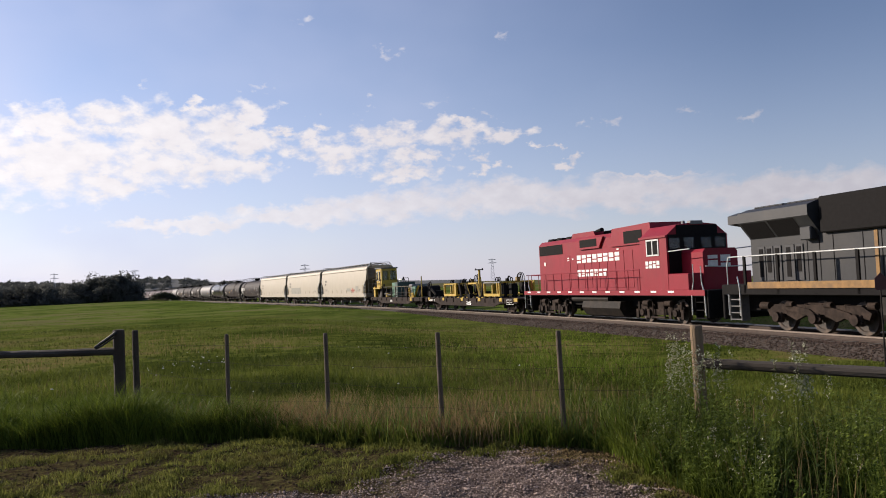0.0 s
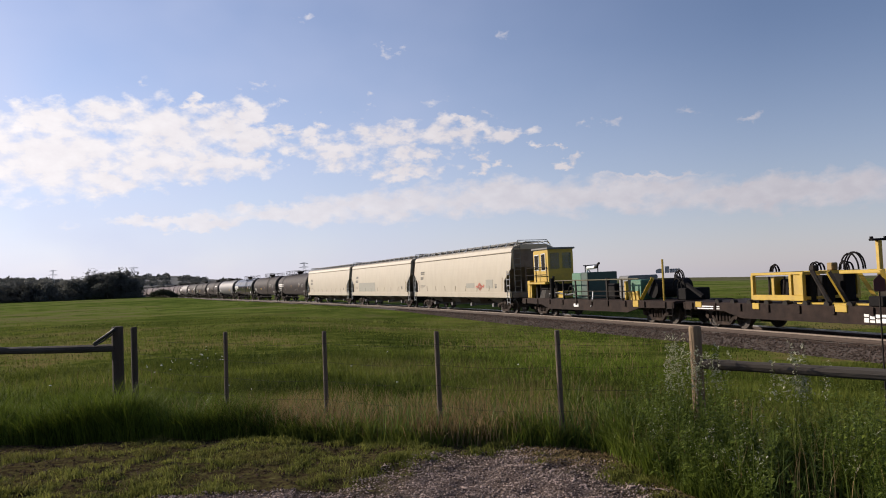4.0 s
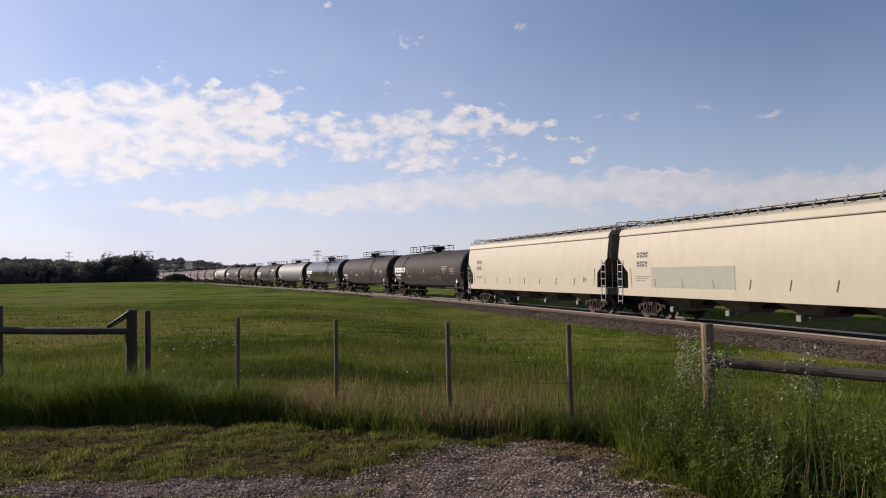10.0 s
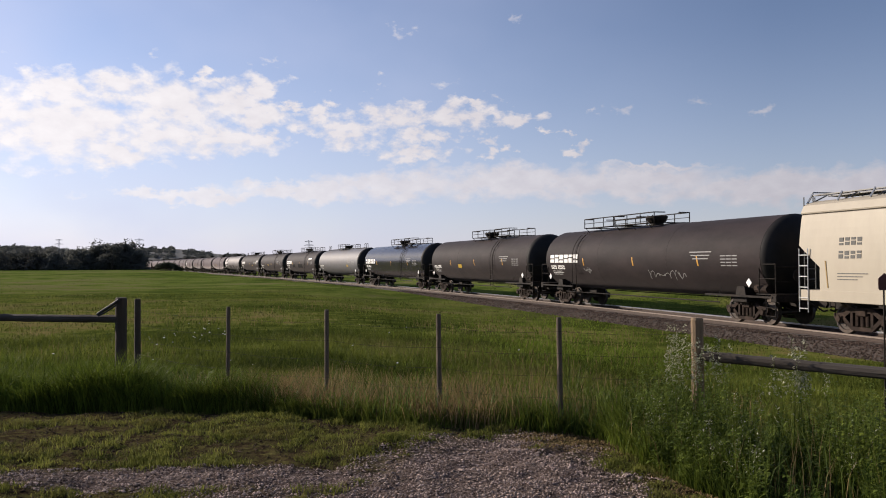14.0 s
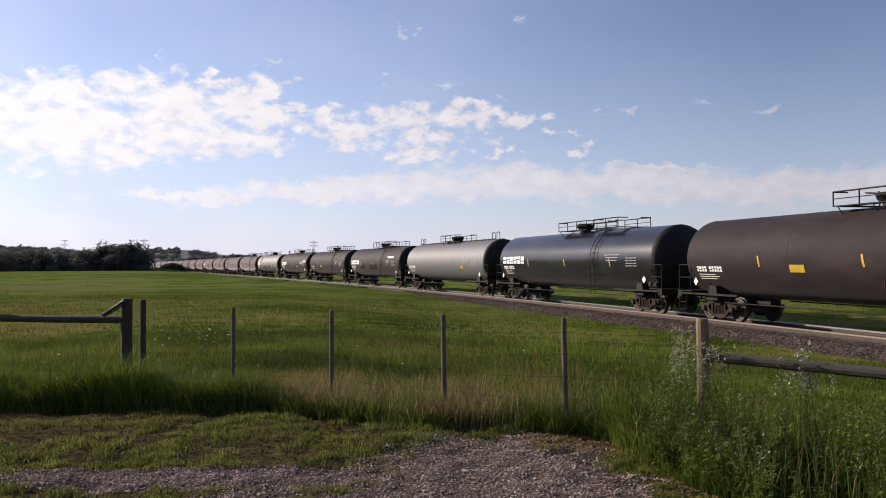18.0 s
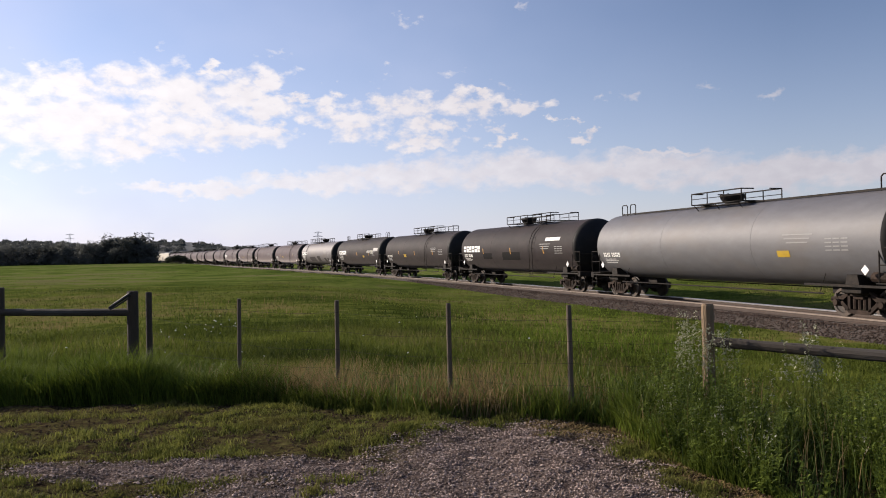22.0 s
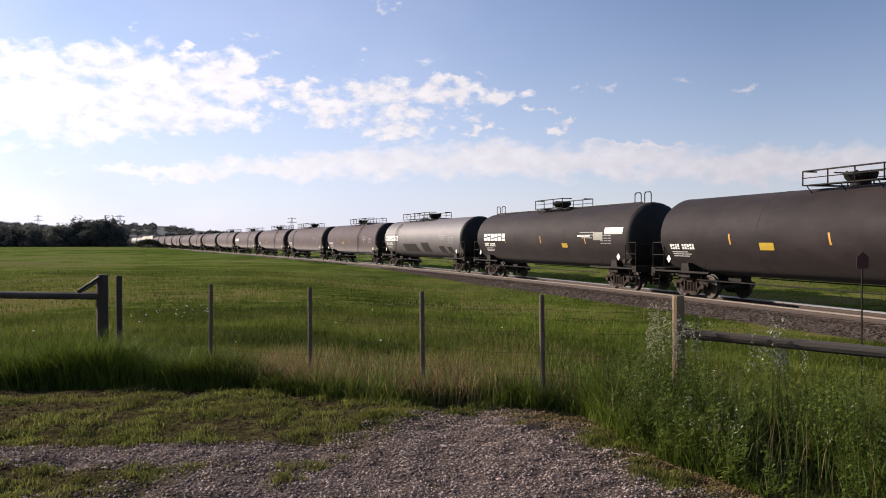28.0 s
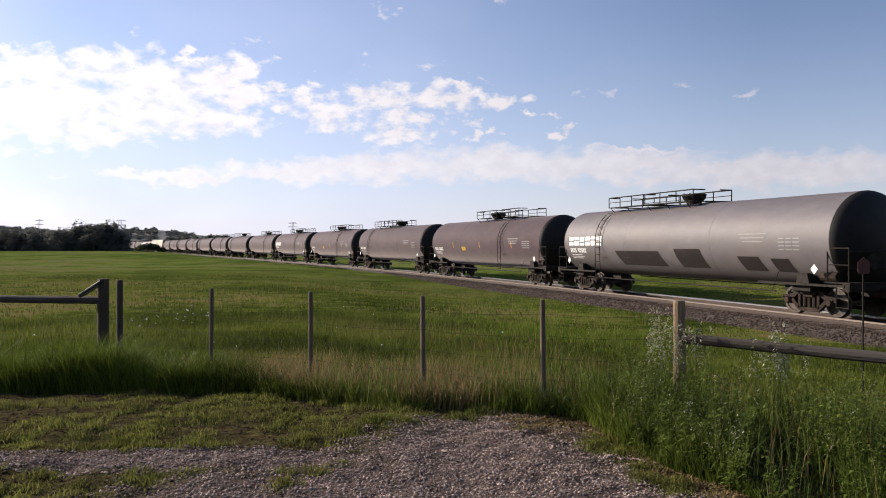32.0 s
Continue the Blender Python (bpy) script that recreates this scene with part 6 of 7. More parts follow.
    prism(bm, [(4.1, 3.70), (6.14, 3.70), (6.14, 3.62), (4.1, 3.62)], -1.56, -1.50)
    part("cab_roof_drip", bm, M["red"], cab)
    part("roof_vent", rod(B(), (5.2, 0, 4.2), (5.2, 0, 4.34), 0.10, 0.07, 8), M["gun"], cab)
    part("number_box", box(B(), 5.9, 6.15, -0.3, 0.3, 4.12, 4.28, 0.02), M["gun"], cab)
    part("cab_doorway", box(B(), 6.10, 6.135, -1.40, -0.80, 2.12, 3.04), M["dark"], cab, "black cab doorway")
    # low nose, side platform and steps
    bm = B()
    prof = [(-0.82, sill), (0.82, sill), (0.82, 2.92), (0.7, 3.05), (-0.7, 3.05), (-0.82, 2.92)]
    loft(bm, [[(x, y, z) for y, z in prof] for x in (6.1, 7.55)])
    nose = part("nose", bm, M["red"], g)
    bm = B()
    blk = lambda a, b, c, d: box(bm, 7.55, 7.562, a, b, c, d)
    blocks(blk, -0.60, 2.32, 2, 0.46, 0.46, 0.14, 2)
    part("nose_marking", bm, M["white"], nose, "white block marking")
    part("battery_box", box(B(), 6.1, 7.5, -1.50, -0.84, sill, 2.10, 0.03), M["red"], g)
    part("battery_box", box(B(), 6.1, 7.5, 0.84, 1.50, sill, 2.10, 0.03), M["red"], g)
    for s in (-1, 1):
        for x in (8.05, -8.1):
            stairs(g, "dark", x, s * 1.35 - (0.12 if s > 0 else 0.0), 0.32, 1.25)
    for s in (-1, 1):
        part("pilot", box(B(), s * 8.5, s * 8.62, -1.45, 1.45, 0.35, 1.42, 0.03), M["dark"], g)
    # handrails
    bm = B()
    for i in range(26):
        shared("rail_post", "handrail_post", lambda: rod(B(), (0, 0, sill), (0, 0, sill + 0.92), 0.020), M["red"], g, pose(-7.5 + 11.4 * (i % 13) / 12, -1.47 if i < 13 else 1.47, 0))
    rod(bm, (-7.5, -1.47, sill + 0.92), (3.9, -1.47, sill + 0.92), 0.022)
    rod(bm, (-7.5, 1.47, sill + 0.92), (3.9, 1.47, sill + 0.92), 0.022)
    part("handrail", bm, M["red"], g)
    runs = [[(8.5, -1.4, 2.35), (8.5, -0.5, 2.3), (8.5, 0.5, 2.3), (8.5, 1.4, 2.35)], [(-8.5, -1.4, 2.35), (-8.5, -0.5, 2.3), (-8.5, 0.5, 2.3), (-8.5, 1.4, 2.35)]]
    for s in (-1, 1):
        runs += [[(7.62, s * 1.5, 0.45), (7.66, s * 1.5, 1.35), (7.8, s * 1.5, 1.75), (7.8, s * 1.5, 2.45)], [(8.48, s * 1.5, 0.45), (8.44, s * 1.5, 1.35), (8.3, s * 1.5, 1.75), (8.3, s * 1.5, 2.35)],
                 [(6.15, s * 1.46, 3.02), (7.6, s * 1.46, 3.06)], [(-7.7, s * 1.5, 0.45), (-7.74, s * 1.5, 1.35), (-7.9, s * 1.5, 1.75), (-7.9, s * 1.5, 2.35)], [(-8.48, s * 1.5, 0.45), (-8.44, s * 1.5, 2.35)]]
    for run in runs:
        part("end_handrail", pipe(B(), run, 0.022), M["chrome"], g, "bright steel end handrail")
    # below the frame
    part("frame_box", box(B(), -8.4, 8.4, -0.7, 0.7, 0.66, 1.18, 0.02), M["dark"], g)
    bm = B()
    loft(bm, [[(x, y, z) for y, z in ((-1.30, 0.92), (1.30, 0.92), (1.38, 0.6), (1.15, 0.24), (0.8, 0.16), (-0.8, 0.16), (-1.15, 0.24), (-1.38, 0.6))] for x in (-1.75, 1.9)])
    part("fuel_tank", bm, M["under"], g)
    bm = B()
    rod(bm, (-2.9, -1.2, 1.02), (0.8, -1.2, 1.02), 0.15, seg=12)
    part("air_reservoir", bm, M["under"], g)
    for x in (-5.7, 4.7):
        t = shared("blomberg", "truck", blomberg_mesh, M["truck"], g, pose(x, 0, 0))
        for dx in (-1.25, 1.25):
            w = shared(("wheelset", 0.508), "wheelset", lambda: wheelset_mesh(0.508), M["wheel"], t, pose(dx, 0, 0.508))
            WHEELSETS.append((w, g, dx, 0.508))
    couplers(g, 9.0)
    bm = B()
    blocks(flat_put(bm, -0.838, 0.008), -3.05, 2.84, 8, 0.42, 0.40, 0.13, 0)
    part("white_lettering", bm, M["white"], g, "upper row of white bars on the hood")
    bm = B()
    blocks(flat_put(bm, -0.838, 0.008), -3.05, 2.14, 7, 0.33, 0.34, 0.12, 2)
    part("white_lettering", bm, M["white"], g, "lower row of white bars on the hood")
    for a, b, c, d in ((-4.15, -3.95, 3.12, 3.17), (-4.15, -3.95, 3.0, 3.05), (-3.6, -3.45, 3.05, 3.1), (-7.05, -6.85, 2.82, 3.02), (1.0, 1.2, 3.34, 3.40)):
        part("white_dash", box(B(), a, b, -0.846, -0.838, c, d), M["white"], g, "small white dash")
    bm = B()
    blocks(flat_put(bm, -1.512, 0.008), 4.5, 2.37, 4, 0.21, 0.30, 0.07, 3)
    part("cab_number", bm, M["white"], g, "white block number on the cab side")
    for i in range(12):
        shared("reflector", "sill_reflector", lambda: box(B(), 0, 0.42, -1.536, -1.53, 1.33, 1.41), M["white"], g, pose(-8.0 + 1.28 * i, 0, 0), "pale reflector on the sill")
    return g


def grey_locomotive():
    l = tagged(new("diesel_locomotive"), "dark grey six-axle diesel locomotive with a pale radiator wing", "locomotive", "locomotives of the train")
    sill = 1.62
    part("underframe", box(B(), -10.7, 10.7, -1.45, 1.45, 1.25, sill, 0.02), M["dark"], l)
    bm = B()
    for s in (-1, 1):
        box(bm, -9.2, 9.0, s * 1.46, s * 1.49, 1.48, sill + 0.08)
    part("side_sill", bm, M["sill_mark"], l, "worn orange-brown sill stripe")
    bm = B()
    prof = [(-0.95, sill), (0.95, sill), (0.95, 3.95), (0.7, 4.1), (-0.7, 4.1), (-0.95, 3.95)]
    loft(bm, [[(x, y, z) for y, z in prof] for x in (-9.6, 6.2)])
    part("long_hood", bm, M["grey_loco"], l)
    bm = B()
    prof = [(-0.95, 3.20), (0.95, 3.20), (1.42, 3.80), (1.42, 4.14), (1.0, 4.28), (-1.0, 4.28), (-1.42, 4.14), (-1.42, 3.80)]
    tail = [(-0.95, 3.72), (0.95, 3.72), (1.42, 3.80), (1.42, 4.10), (1.0, 4.22), (-1.0, 4.22), (-1.42, 4.10), (-1.42, 3.80)]
    loft(bm, [[(x, y, z) for y, z in p] for x, p in ((-10.2, tail), (-9.62, tail), (-9.6, prof), (-6.1, prof))])
    part("radiator_wing", bm, M["light_grey"], l, "pale grey overhanging radiator wing")
    for x in (-9.5, -8.1):
        bm = B()
        bm.faces.new([bm.verts.new(p) for p in ((x, -0.972, 3.22), (x + 1.3, -0.972, 3.22), (x + 1.3, -1.40, 3.76), (x, -1.40, 3.76))])
        part("radiator_screen", bm, M["dark"], l, "black radiator screen under the wing")
    for x in (-9.3, -7.6):
        part("roof_hatch", box(B(), x, x + 1.5, -0.95, 0.95, 4.28, 4.34, 0.02), M["grey_loco"], l)
    # this black also takes in the shadow beside the wing's end
    part("exhaust_housing", box(B(), -5.95, -2.6, -1.12, 1.12, 3.2, 4.36, 0.04), M["dark"], l, "black exhaust housing with the wing end's shadow in its colour")
    part("warning_stripe", box(B(), -3.95, -3.82, -0.975, -0.95, 1.8, 3.15), M["sill_mark"], l, "narrow worn yellow stripe")
    for i, x in enumerate((-9.2, -8.78, -8.36, -7.8, -7.3)):
        door = shared(("engine_door", i == 3), "engine_door", lambda: box(B(), 0, 0.38 if i != 3 else 0.46, -0.985, -0.955, 1.72, 2.92, 0.008), M["light_grey"], l, pose(x, 0, 0))
        shared(("vent", i % 3), "door_vent", lambda: box(B(), 0.08, 0.28, -0.998, -0.984, 1.85 + 0.16 * (i % 3), 2.84), M["dark"], door)
    for x in (-6.75, -6.2, -5.6, -4.4, -3.7, -3.0, -2.3):
        shared("hood_seam", "hood_seam", lambda: box(B(), 0, 0.02, -0.962, -0.949, 1.70, 3.15), M["dark"], l, pose(x, 0, 0))
    part("frame_box", box(B(), -10.4, 10.4, -0.75, 0.75, 0.62, 1.26, 0.02), M["dark"], l)
    part("tool_box", box(B(), -6.75, -6.25, -1.22, -0.95, 3.02, 3.45, 0.03), M["light_grey"], l)
    for i in range(20):
        shared("stanchion", "stanchion", lambda: box(B(), -0.055, 0.055, -0.03, 0.03, 1.3, 2.62), M["dark"], l, pose(-9.4 + 1.75 * (i % 10), -1.42 if i < 10 else 1.42, 0))
    bm = B()
    for s in (-1, 1):
        rod(bm, (-10.3, s * 1.42, 2.62), (6.5, s * 1.42, 2.62), 0.024)
        pipe(bm, [(-10.3, s * 1.42, 2.62), (-10.42, s * 1.42, 2.3), (-10.42, s * 1.42, 0.5)], 0.022)
        pipe(bm, [(-9.8, s * 1.46, 1.9), (-9.7, s * 1.46, 1.5), (-9.72, s * 1.46, 0.5)], 0.022)
    part("handrail", bm, M["chrome"], l, "bright steel handrail")
    for s in (-1, 1):
        stairs(l, "gun", -10.1, s * 1.33 - (0.12 if s > 0 else 0), 0.34, 1.3, 0.6, 4)
    part("pilot", box(B(), -10.85, -10.7, -1.4, 1.4, 0.35, 1.62, 0.03), M["dark"], l)
    bm = B()
    loft(bm, [[(x, y, z) for y, z in ((-1.40, 1.2), (1.40, 1.2), (1.45, 0.7), (1.2, 0.26), (-1.2, 0.26), (-1.45, 0.7))] for x in (-3.4, 3.4)])
    part("fuel_tank", bm, M["under"], l)
    part("cab", prism(B(), [(6.2, sill), (8.6, sill), (9.6, 2.9), (8.8, 4.2), (6.2, 4.3)], -1.48, 1.48), M["grey_loco"], l)
    for x in (-6.4, 6.4):
        t = shared("six_wheel", "truck", six_wheel_mesh, M["truck"], l, pose(x, 0, 0))
        for dx in (-1.75, 0, 1.75):
            w = shared(("wheelset", 0.52), "wheelset", lambda: wheelset_mesh(0.52), M["wheel"], t, pose(dx, 0, 0.52))
            WHEELSETS.append((w, l, dx, 0.52))
    couplers(l, 11.2)
    return l


def flat_car(half, label, deep=False):
    f = tagged(new("flat_car"), label, "flat car", "flat cars of the train")
    part("deck", box(B(), -half, half, -1.42, 1.42, 0.90, 1.0, 0.01), M["brown_deck"], f)
    bm = B()
    for s in (-1, 1):
        prism(bm, [(-half, 0.98), (half, 0.98), (half, 0.72), (half - 2.6, 0.68), (half - 3.6, 0.46), (-half + 3.6, 0.46), (-half + 2.6, 0.68), (-half, 0.72)], s * 1.42, s * 1.50)
    part("side_girder", bm, M["brown_deck"], f)
    part("centre_sill", box(B(), -half, half, -0.25, 0.25, 0.5, 0.9), M["under"], f)
    n = round(half / 0.75)
    for i in range(n):
        shared("stake", "stake_pocket", lambda: box(B(), -0.07, 0.07, -1.55, -1.50, 0.72, 0.97, 0.008), M["brown_deck"], f, pose(-half + 0.6 + (2 * half - 1.2) * i / (n - 1), 0, 0))
    for s in (half - 1.9, -half + 1.9):
        truck(f, s, 1.72, 0.42)
    couplers(f, half + 0.45)
    for s in (-1, 1):
        for e in (-1, 1):
            part("grab_iron", ladder(B(), e * (half - 0.3), s * 1.5, 0.3, 0.95, 0.4, 0.018, 0.28), M["under"], f)
    return f


def hose_mesh(x, y, z, r, seed):
    rnd = random.Random(seed)
    bm = B()
    for k in range(3):
        q = r * rnd.uniform(0.7, 1.1)
        dx = rnd.uniform(-0.15, 0.15)
        pipe(bm, [(x + dx + q * math.cos(a), y + 0.1 * k, z + q * 1.35 * math.sin(a)) for a in [math.pi * i / 9 for i in range(10)]], 0.028, 6)
    return bm


def tie_machine(x0, x1, label, seed):
    """A yellow steel box frame that stands on the flat car's deck, open on all sides, with dark gear inside."""
    m = tagged(new("track_machine_frame"), label, "track machine", "track machines on the flat car")
    w = x1 - x0
    near, far = -1.18, 0.98
    for y in (near, far):
        part("base_beam", box(B(), x0, x1, y - 0.07, y + 0.07, 1.09, 1.28, 0.015), M["yellow"], m)
        part("top_beam", box(B(), x0, x1, y - 0.045, y + 0.045, 1.95, 2.04, 0.012), M["gun" if seed == 5 and y < 0 else "yellow"], m)
        for x in (x0 + 0.07, x1 - 0.07, x1 - 0.42 if seed == 5 else x1 - 0.60):
            shared("machine_post", "post", lambda: box(B(), -0.065, 0.065, -0.065, 0.065, 1.26, 1.96, 0.012), M["yellow"], m, pose(x, y, 0))
        for x in (x0 + 0.3, x1 - 0.3):
            shared("machine_foot", "foot", lambda: box(B(), -0.16, 0.16, -0.1, 0.1, 0.998, 1.095, 0.01), M["dark"], m, pose(x, y, 0))
    part("side_plate", box(B(), x1 - 0.62, x1 - 0.02, near - 0.01, near + 0.03, 1.28, 1.94, 0.01), M["yellow"], m) if seed == 3 else part("side_plate", box(B(), x1 - 0.25, x1 + 0.55, far - 0.02, far + 0.03, 1.30, 2.06, 0.01), M["yellow"], m)
    for x in (x0 + 0.07, x1 - 0.07):
        for z in (1.18, 1.99):
            shared("cross", "cross_beam", lambda: box(B(), -0.06, 0.06, near, far, -0.05, 0.05, 0.01), M["yellow"], m, pose(x, 0, z))
    # gear in the end bay
    for y0, y1, z1 in ((-0.95, -0.72, 1.95), (-0.35, 0.02, 1.90), (0.38, 0.86, 1.98)):
        part("power_unit", box(B(), x1 - 0.55, x1 + 0.02, y0, y1, 1.02, z1, 0.04), M["dark"], m)
    part("guide_column", rod(B(), (x1 - 0.25, -0.55, 1.0), (x1 - 0.25, -0.55, 2.2), 0.06, seg=8), M["under"], m)
    part("valve_block", box(B(), x1 - 0.38, x1 - 0.12, 0.05, 0.3, 2.04, 2.30, 0.03), M["brown_mark"], m)
    part("valve_block", box(B(), x1 - 0.36, x1 - 0.14, -0.66, -0.44, 2.04, 2.24, 0.03), M["under"], m)
    # sloping legs and a window-like inner box
    for y, f in ((-0.2, 0.38), (0.1, 0.62)):
        part("brace", rod(B(), (x0 + w * f - 0.30, y, 1.05), (x0 + w * f + 0.12, y, 1.96), 0.075, seg=4), M["yellow"], m)
        part("brace", rod(B(), (x0 + w * f + 0.55, y, 1.05), (x0 + w * f + 0.14, y, 1.96), 0.075, seg=4), M["yellow"], m)
    part("engine_block", box(B(), x0 + w * 0.30, x0 + w * 0.62, -0.75, 0.55, 1.05, 1.80, 0.06), M["dark"], m)
    part("inner_plate", box(B(), x0 + w * 0.30, x0 + w * 0.36, -1.0, -0.5, 1.15, 1.9, 0.02), M["yellow"], m)
    part("leaning_arm", rod(B(), (x1 + 0.25, near + 0.1, 2.05), (x1 + 1.2, near - 0.1, 1.0), 0.075, seg=5) if seed == 3 else rod(B(), (x0 - 0.1, near, 2.04), (x0 - 0.6, near, 1.02), 0.085, seg=5), M["under"], m)
    rnd = random.Random(seed)
    spots = (0.30, 0.92, 1.15) if seed == 3 else (0.52, 0.93, 1.0)
    for i, f in enumerate(spots):
        part("hydraulic_hose", hose_mesh(x0 + w * f, (-0.9, -0.5, 0.2)[i], 2.06, (0.20, 0.24, 0.40)[i], seed + i), M["dark"], m)
    for i in range(3):
        x = x0 + w * (0.22 + 0.26 * i)
        part("hydraulic_ram", rod(B(), (x, -0.9, 1.05), (x + rnd.uniform(-0.15, 0.2), -0.85, 1.9), 0.05, 0.035, 8), M["under"], m)
    return m


def build_head():
    TRAIN.append((red_locomotive(), -33.1))
    TRAIN.append((grey_locomotive(), -12.9))
    f1 = flat_car(8.75, "rusty brown flat car loaded with yellow track machines")
    TRAIN.append((f1, -51.5))
    bm = B()
    blocks(flat_put(bm, -1.506, 0.006), 0.42, 0.53, 4, 0.17, 0.24, 0.045, 2)
    for k in range(2):
        flat_put(bm, -1.506, 0.006)(-7.8, -6.4, 0.82 - 0.08 * k, 0.86 - 0.08 * k)
    part("white_marking", bm, M["white"], f1, "white block number on the side girder")
    for x, w in ((-7.9, 0.4), (-4.5, 0.35), (-0.7, 0.5), (2.55, 0.42), (6.1, 0.42), (8.28, 0.52)):
        part("deck_bracket", box(B(), x, x + w, -1.53, -1.46, 0.80, 1.01, 0.01), M["yellow"], f1, "worn yellow deck bracket")
    bm = B()
    for a, b, c, d in ((7.15, 8.2, 0.90, 0.92), (7.15, 8.2, 0.63, 0.65), (7.15, 7.17, 0.63, 0.92), (8.18, 8.2, 0.63, 0.92), (7.62, 7.64, 0.63, 0.92), (7.3, 7.55, 0.74, 0.76), (7.75, 8.05, 0.74, 0.76)):
        flat_put(bm, -1.506, 0.006)(a, b, c, d)
    part("data_panel", bm, M["white"], f1, "white outlined data panel")
    for k in range(15):
        shared("rail_clamp", "rail_clamp", lambda: rod(B(), (0, -1.47, 1.0), (0, -1.30, 1.0), 0.12, seg=10), M["under"], f1, pose(-6.6 + 0.92 * k, 0, 0))
    part("deck_plate", box(B(), -2.5, 3.0, -1.35, -0.9, 1.0, 1.05, 0.01), M["yellow"], f1, "worn yellow deck plate")
    for x0, x1, sd in ((-4.9, -2.3, 3), (2.95, 5.6, 5)):
        TRAIN.append((tie_machine(x0, x1, "yellow hydraulic track machine frame on the flat car", sd), -51.5))
    br = tagged(new("lifting_mast"), "yellow lifting mast with sloping braces on the flat car", "mast")
    mx, my = -0.21, -0.20
    part("mast", box(B(), mx - 0.07, mx + 0.07, my - 0.07, my + 0.07, 1.0, 2.92, 0.015), M["yellow"], br)
    part("mast_head", box(B(), mx - 0.09, mx + 0.09, my - 0.30, my + 0.30, 2.90, 2.97, 0.02), M["dark"], br)
    for k in (-0.26, 0.26):
        part("head_lug", rod(B(), (mx, my + k, 2.93), (mx, my + k, 3.03), 0.05, seg=8), M["dark"], br)
    for a, b in ((mx - 1.0, mx - 1.7), (mx + 1.0, mx + 0.45)):
        for y in (-0.6, 0.6):
            part("brace", rod(B(), (a, y, 1.05), (b, y, 2.0), 0.085, seg=4), M["yellow"], br)
    part("dark_arm", rod(B(), (mx - 0.75, -0.75, 1.05), (mx - 1.45, -0.75, 2.0), 0.07, seg=4), M["under"], br)
    part("tie_beam", box(B(), mx - 1.2, mx + 0.5, -0.62, -0.50, 1.93, 2.04, 0.012), M["yellow"], br)
    part("tie_beam", box(B(), mx - 1.2, mx + 0.5, 0.50, 0.62, 1.93, 2.04, 0.012), M["yellow"], br)
    part("hydraulic_hose", hose_mesh(mx - 1.2, -0.5, 2.05, 0.22, 21), M["dark"], br)
    part("valve_box", box(B(), mx + 0.05, mx + 0.55, -0.4, 0.4, 1.0, 1.42, 0.04), M["under"], br)
    part("control_box", box(B(), 0.62, 1.15, -1.52, -1.2, 1.0, 1.28, 0.02), M["dark"], br)
    TRAIN.append((br, -51.5))
    # second flat car: crane cab, engine set, railing and gear
    f2 = flat_car(7.6, "rusty brown flat car carrying a yellow crane cab")
    TRAIN.append((f2, -68.55))
    part("data_plate", box(B(), -1.1, -0.6, -1.512, -1.50, 0.62, 0.78), M["white"], f2, "small white data plate")
    bm = B()
    for x in (-2.3, -0.93, 0.38, 2.23, 3.56):
        box(bm, x - 0.04, x + 0.04, -1.47, -1.41, 0.85, 1.96)
    rod(bm, (-2.3, -1.44, 1.40), (4.6, -1.44, 1.40), 0.026, seg=5)
    rod(bm, (-2.3, -1.44, 1.18), (3.56, -1.44, 1.18), 0.020, seg=5)
    part("side_railing", bm, M["under"], f2, "dark steel side railing")
    part("top_rail", rod(B(), (-3.3, -1.44, 1.95), (5.0, -1.44, 1.95), 0.03, seg=6), M["olive_mark"], f2, "faded yellow top rail")
    part("wheel_chock", pipe(B(), [(0.9, -1.46, 1.4), (0.88, -1.5, 1.0), (0.72, -1.5, 0.72), (0.66, -1.5, 0.66)], 0.03, 6), M["chrome"], f2, "bright bent hand lever")
    part("yellow_end_plate", box(B(), 4.55, 5.0, -1.53, -1.46, 0.72, 1.0, 0.01), M["yellow"], f2)
    part("truck_guard", box(B(), -3.7, -2.4, -1.35, 1.35, 0.35, 1.05, 0.05), M["dark"], f2, "black gear between deck and truck")
    part("jack_leg", rod(B(), (-3.75, -1.4, 0.35), (-3.75, -1.4, 2.1), 0.10, seg=8), M["dark"], f2, "black jack leg")
    c = tagged(new("crane_cab"), "yellow crane cab with windows on a raised platform", "crane cab")
    bm = B()
    prism(bm, [(-6.25, 1.92), (-4.35, 1.92), (-4.35, 3.72), (-6.25, 3.66)], -1.28, 0.25)
    cab = part("cab_shell", bm, M["yellow"], c)
    part("cab_roof", box(B(), -6.35, -4.22, -1.36, 0.33, 3.70, 3.80, 0.02), M["gun"], c)
    for x0, x1, z0, z1 in ((-6.1, -5.5, 2.55, 3.45), (-5.2, -4.65, 2.5, 3.5)):
        bm = B()
        box(bm, x0, x1, -1.305, -1.28, z0, z1, 0.01)
        part("window_frame", bm, M["chrome"], cab)
        part("pane", box(B(), x0 + 0.06, x1 - 0.06, -1.312, -1.304, z0 + 0.06, z1 - 0.06), M["dark"], cab, "dark window pane")
    for y0, y1 in ((-1.15, -0.60), (-0.42, 0.12)):
        part("pane", box(B(), -4.35, -4.335, y0, y1, 2.62, 3.5, 0.004), M["glass"], cab)
    part("door_panel", box(B(), -5.3, -4.55, -1.302, -1.281, 1.95, 3.58, 0.006), M["yellow"], c)
    part("platform", box(B(), -6.85, -4.45, -1.46, 0.5, 1.78, 1.90, 0.02), M["yellow"], c)
    bm = B()
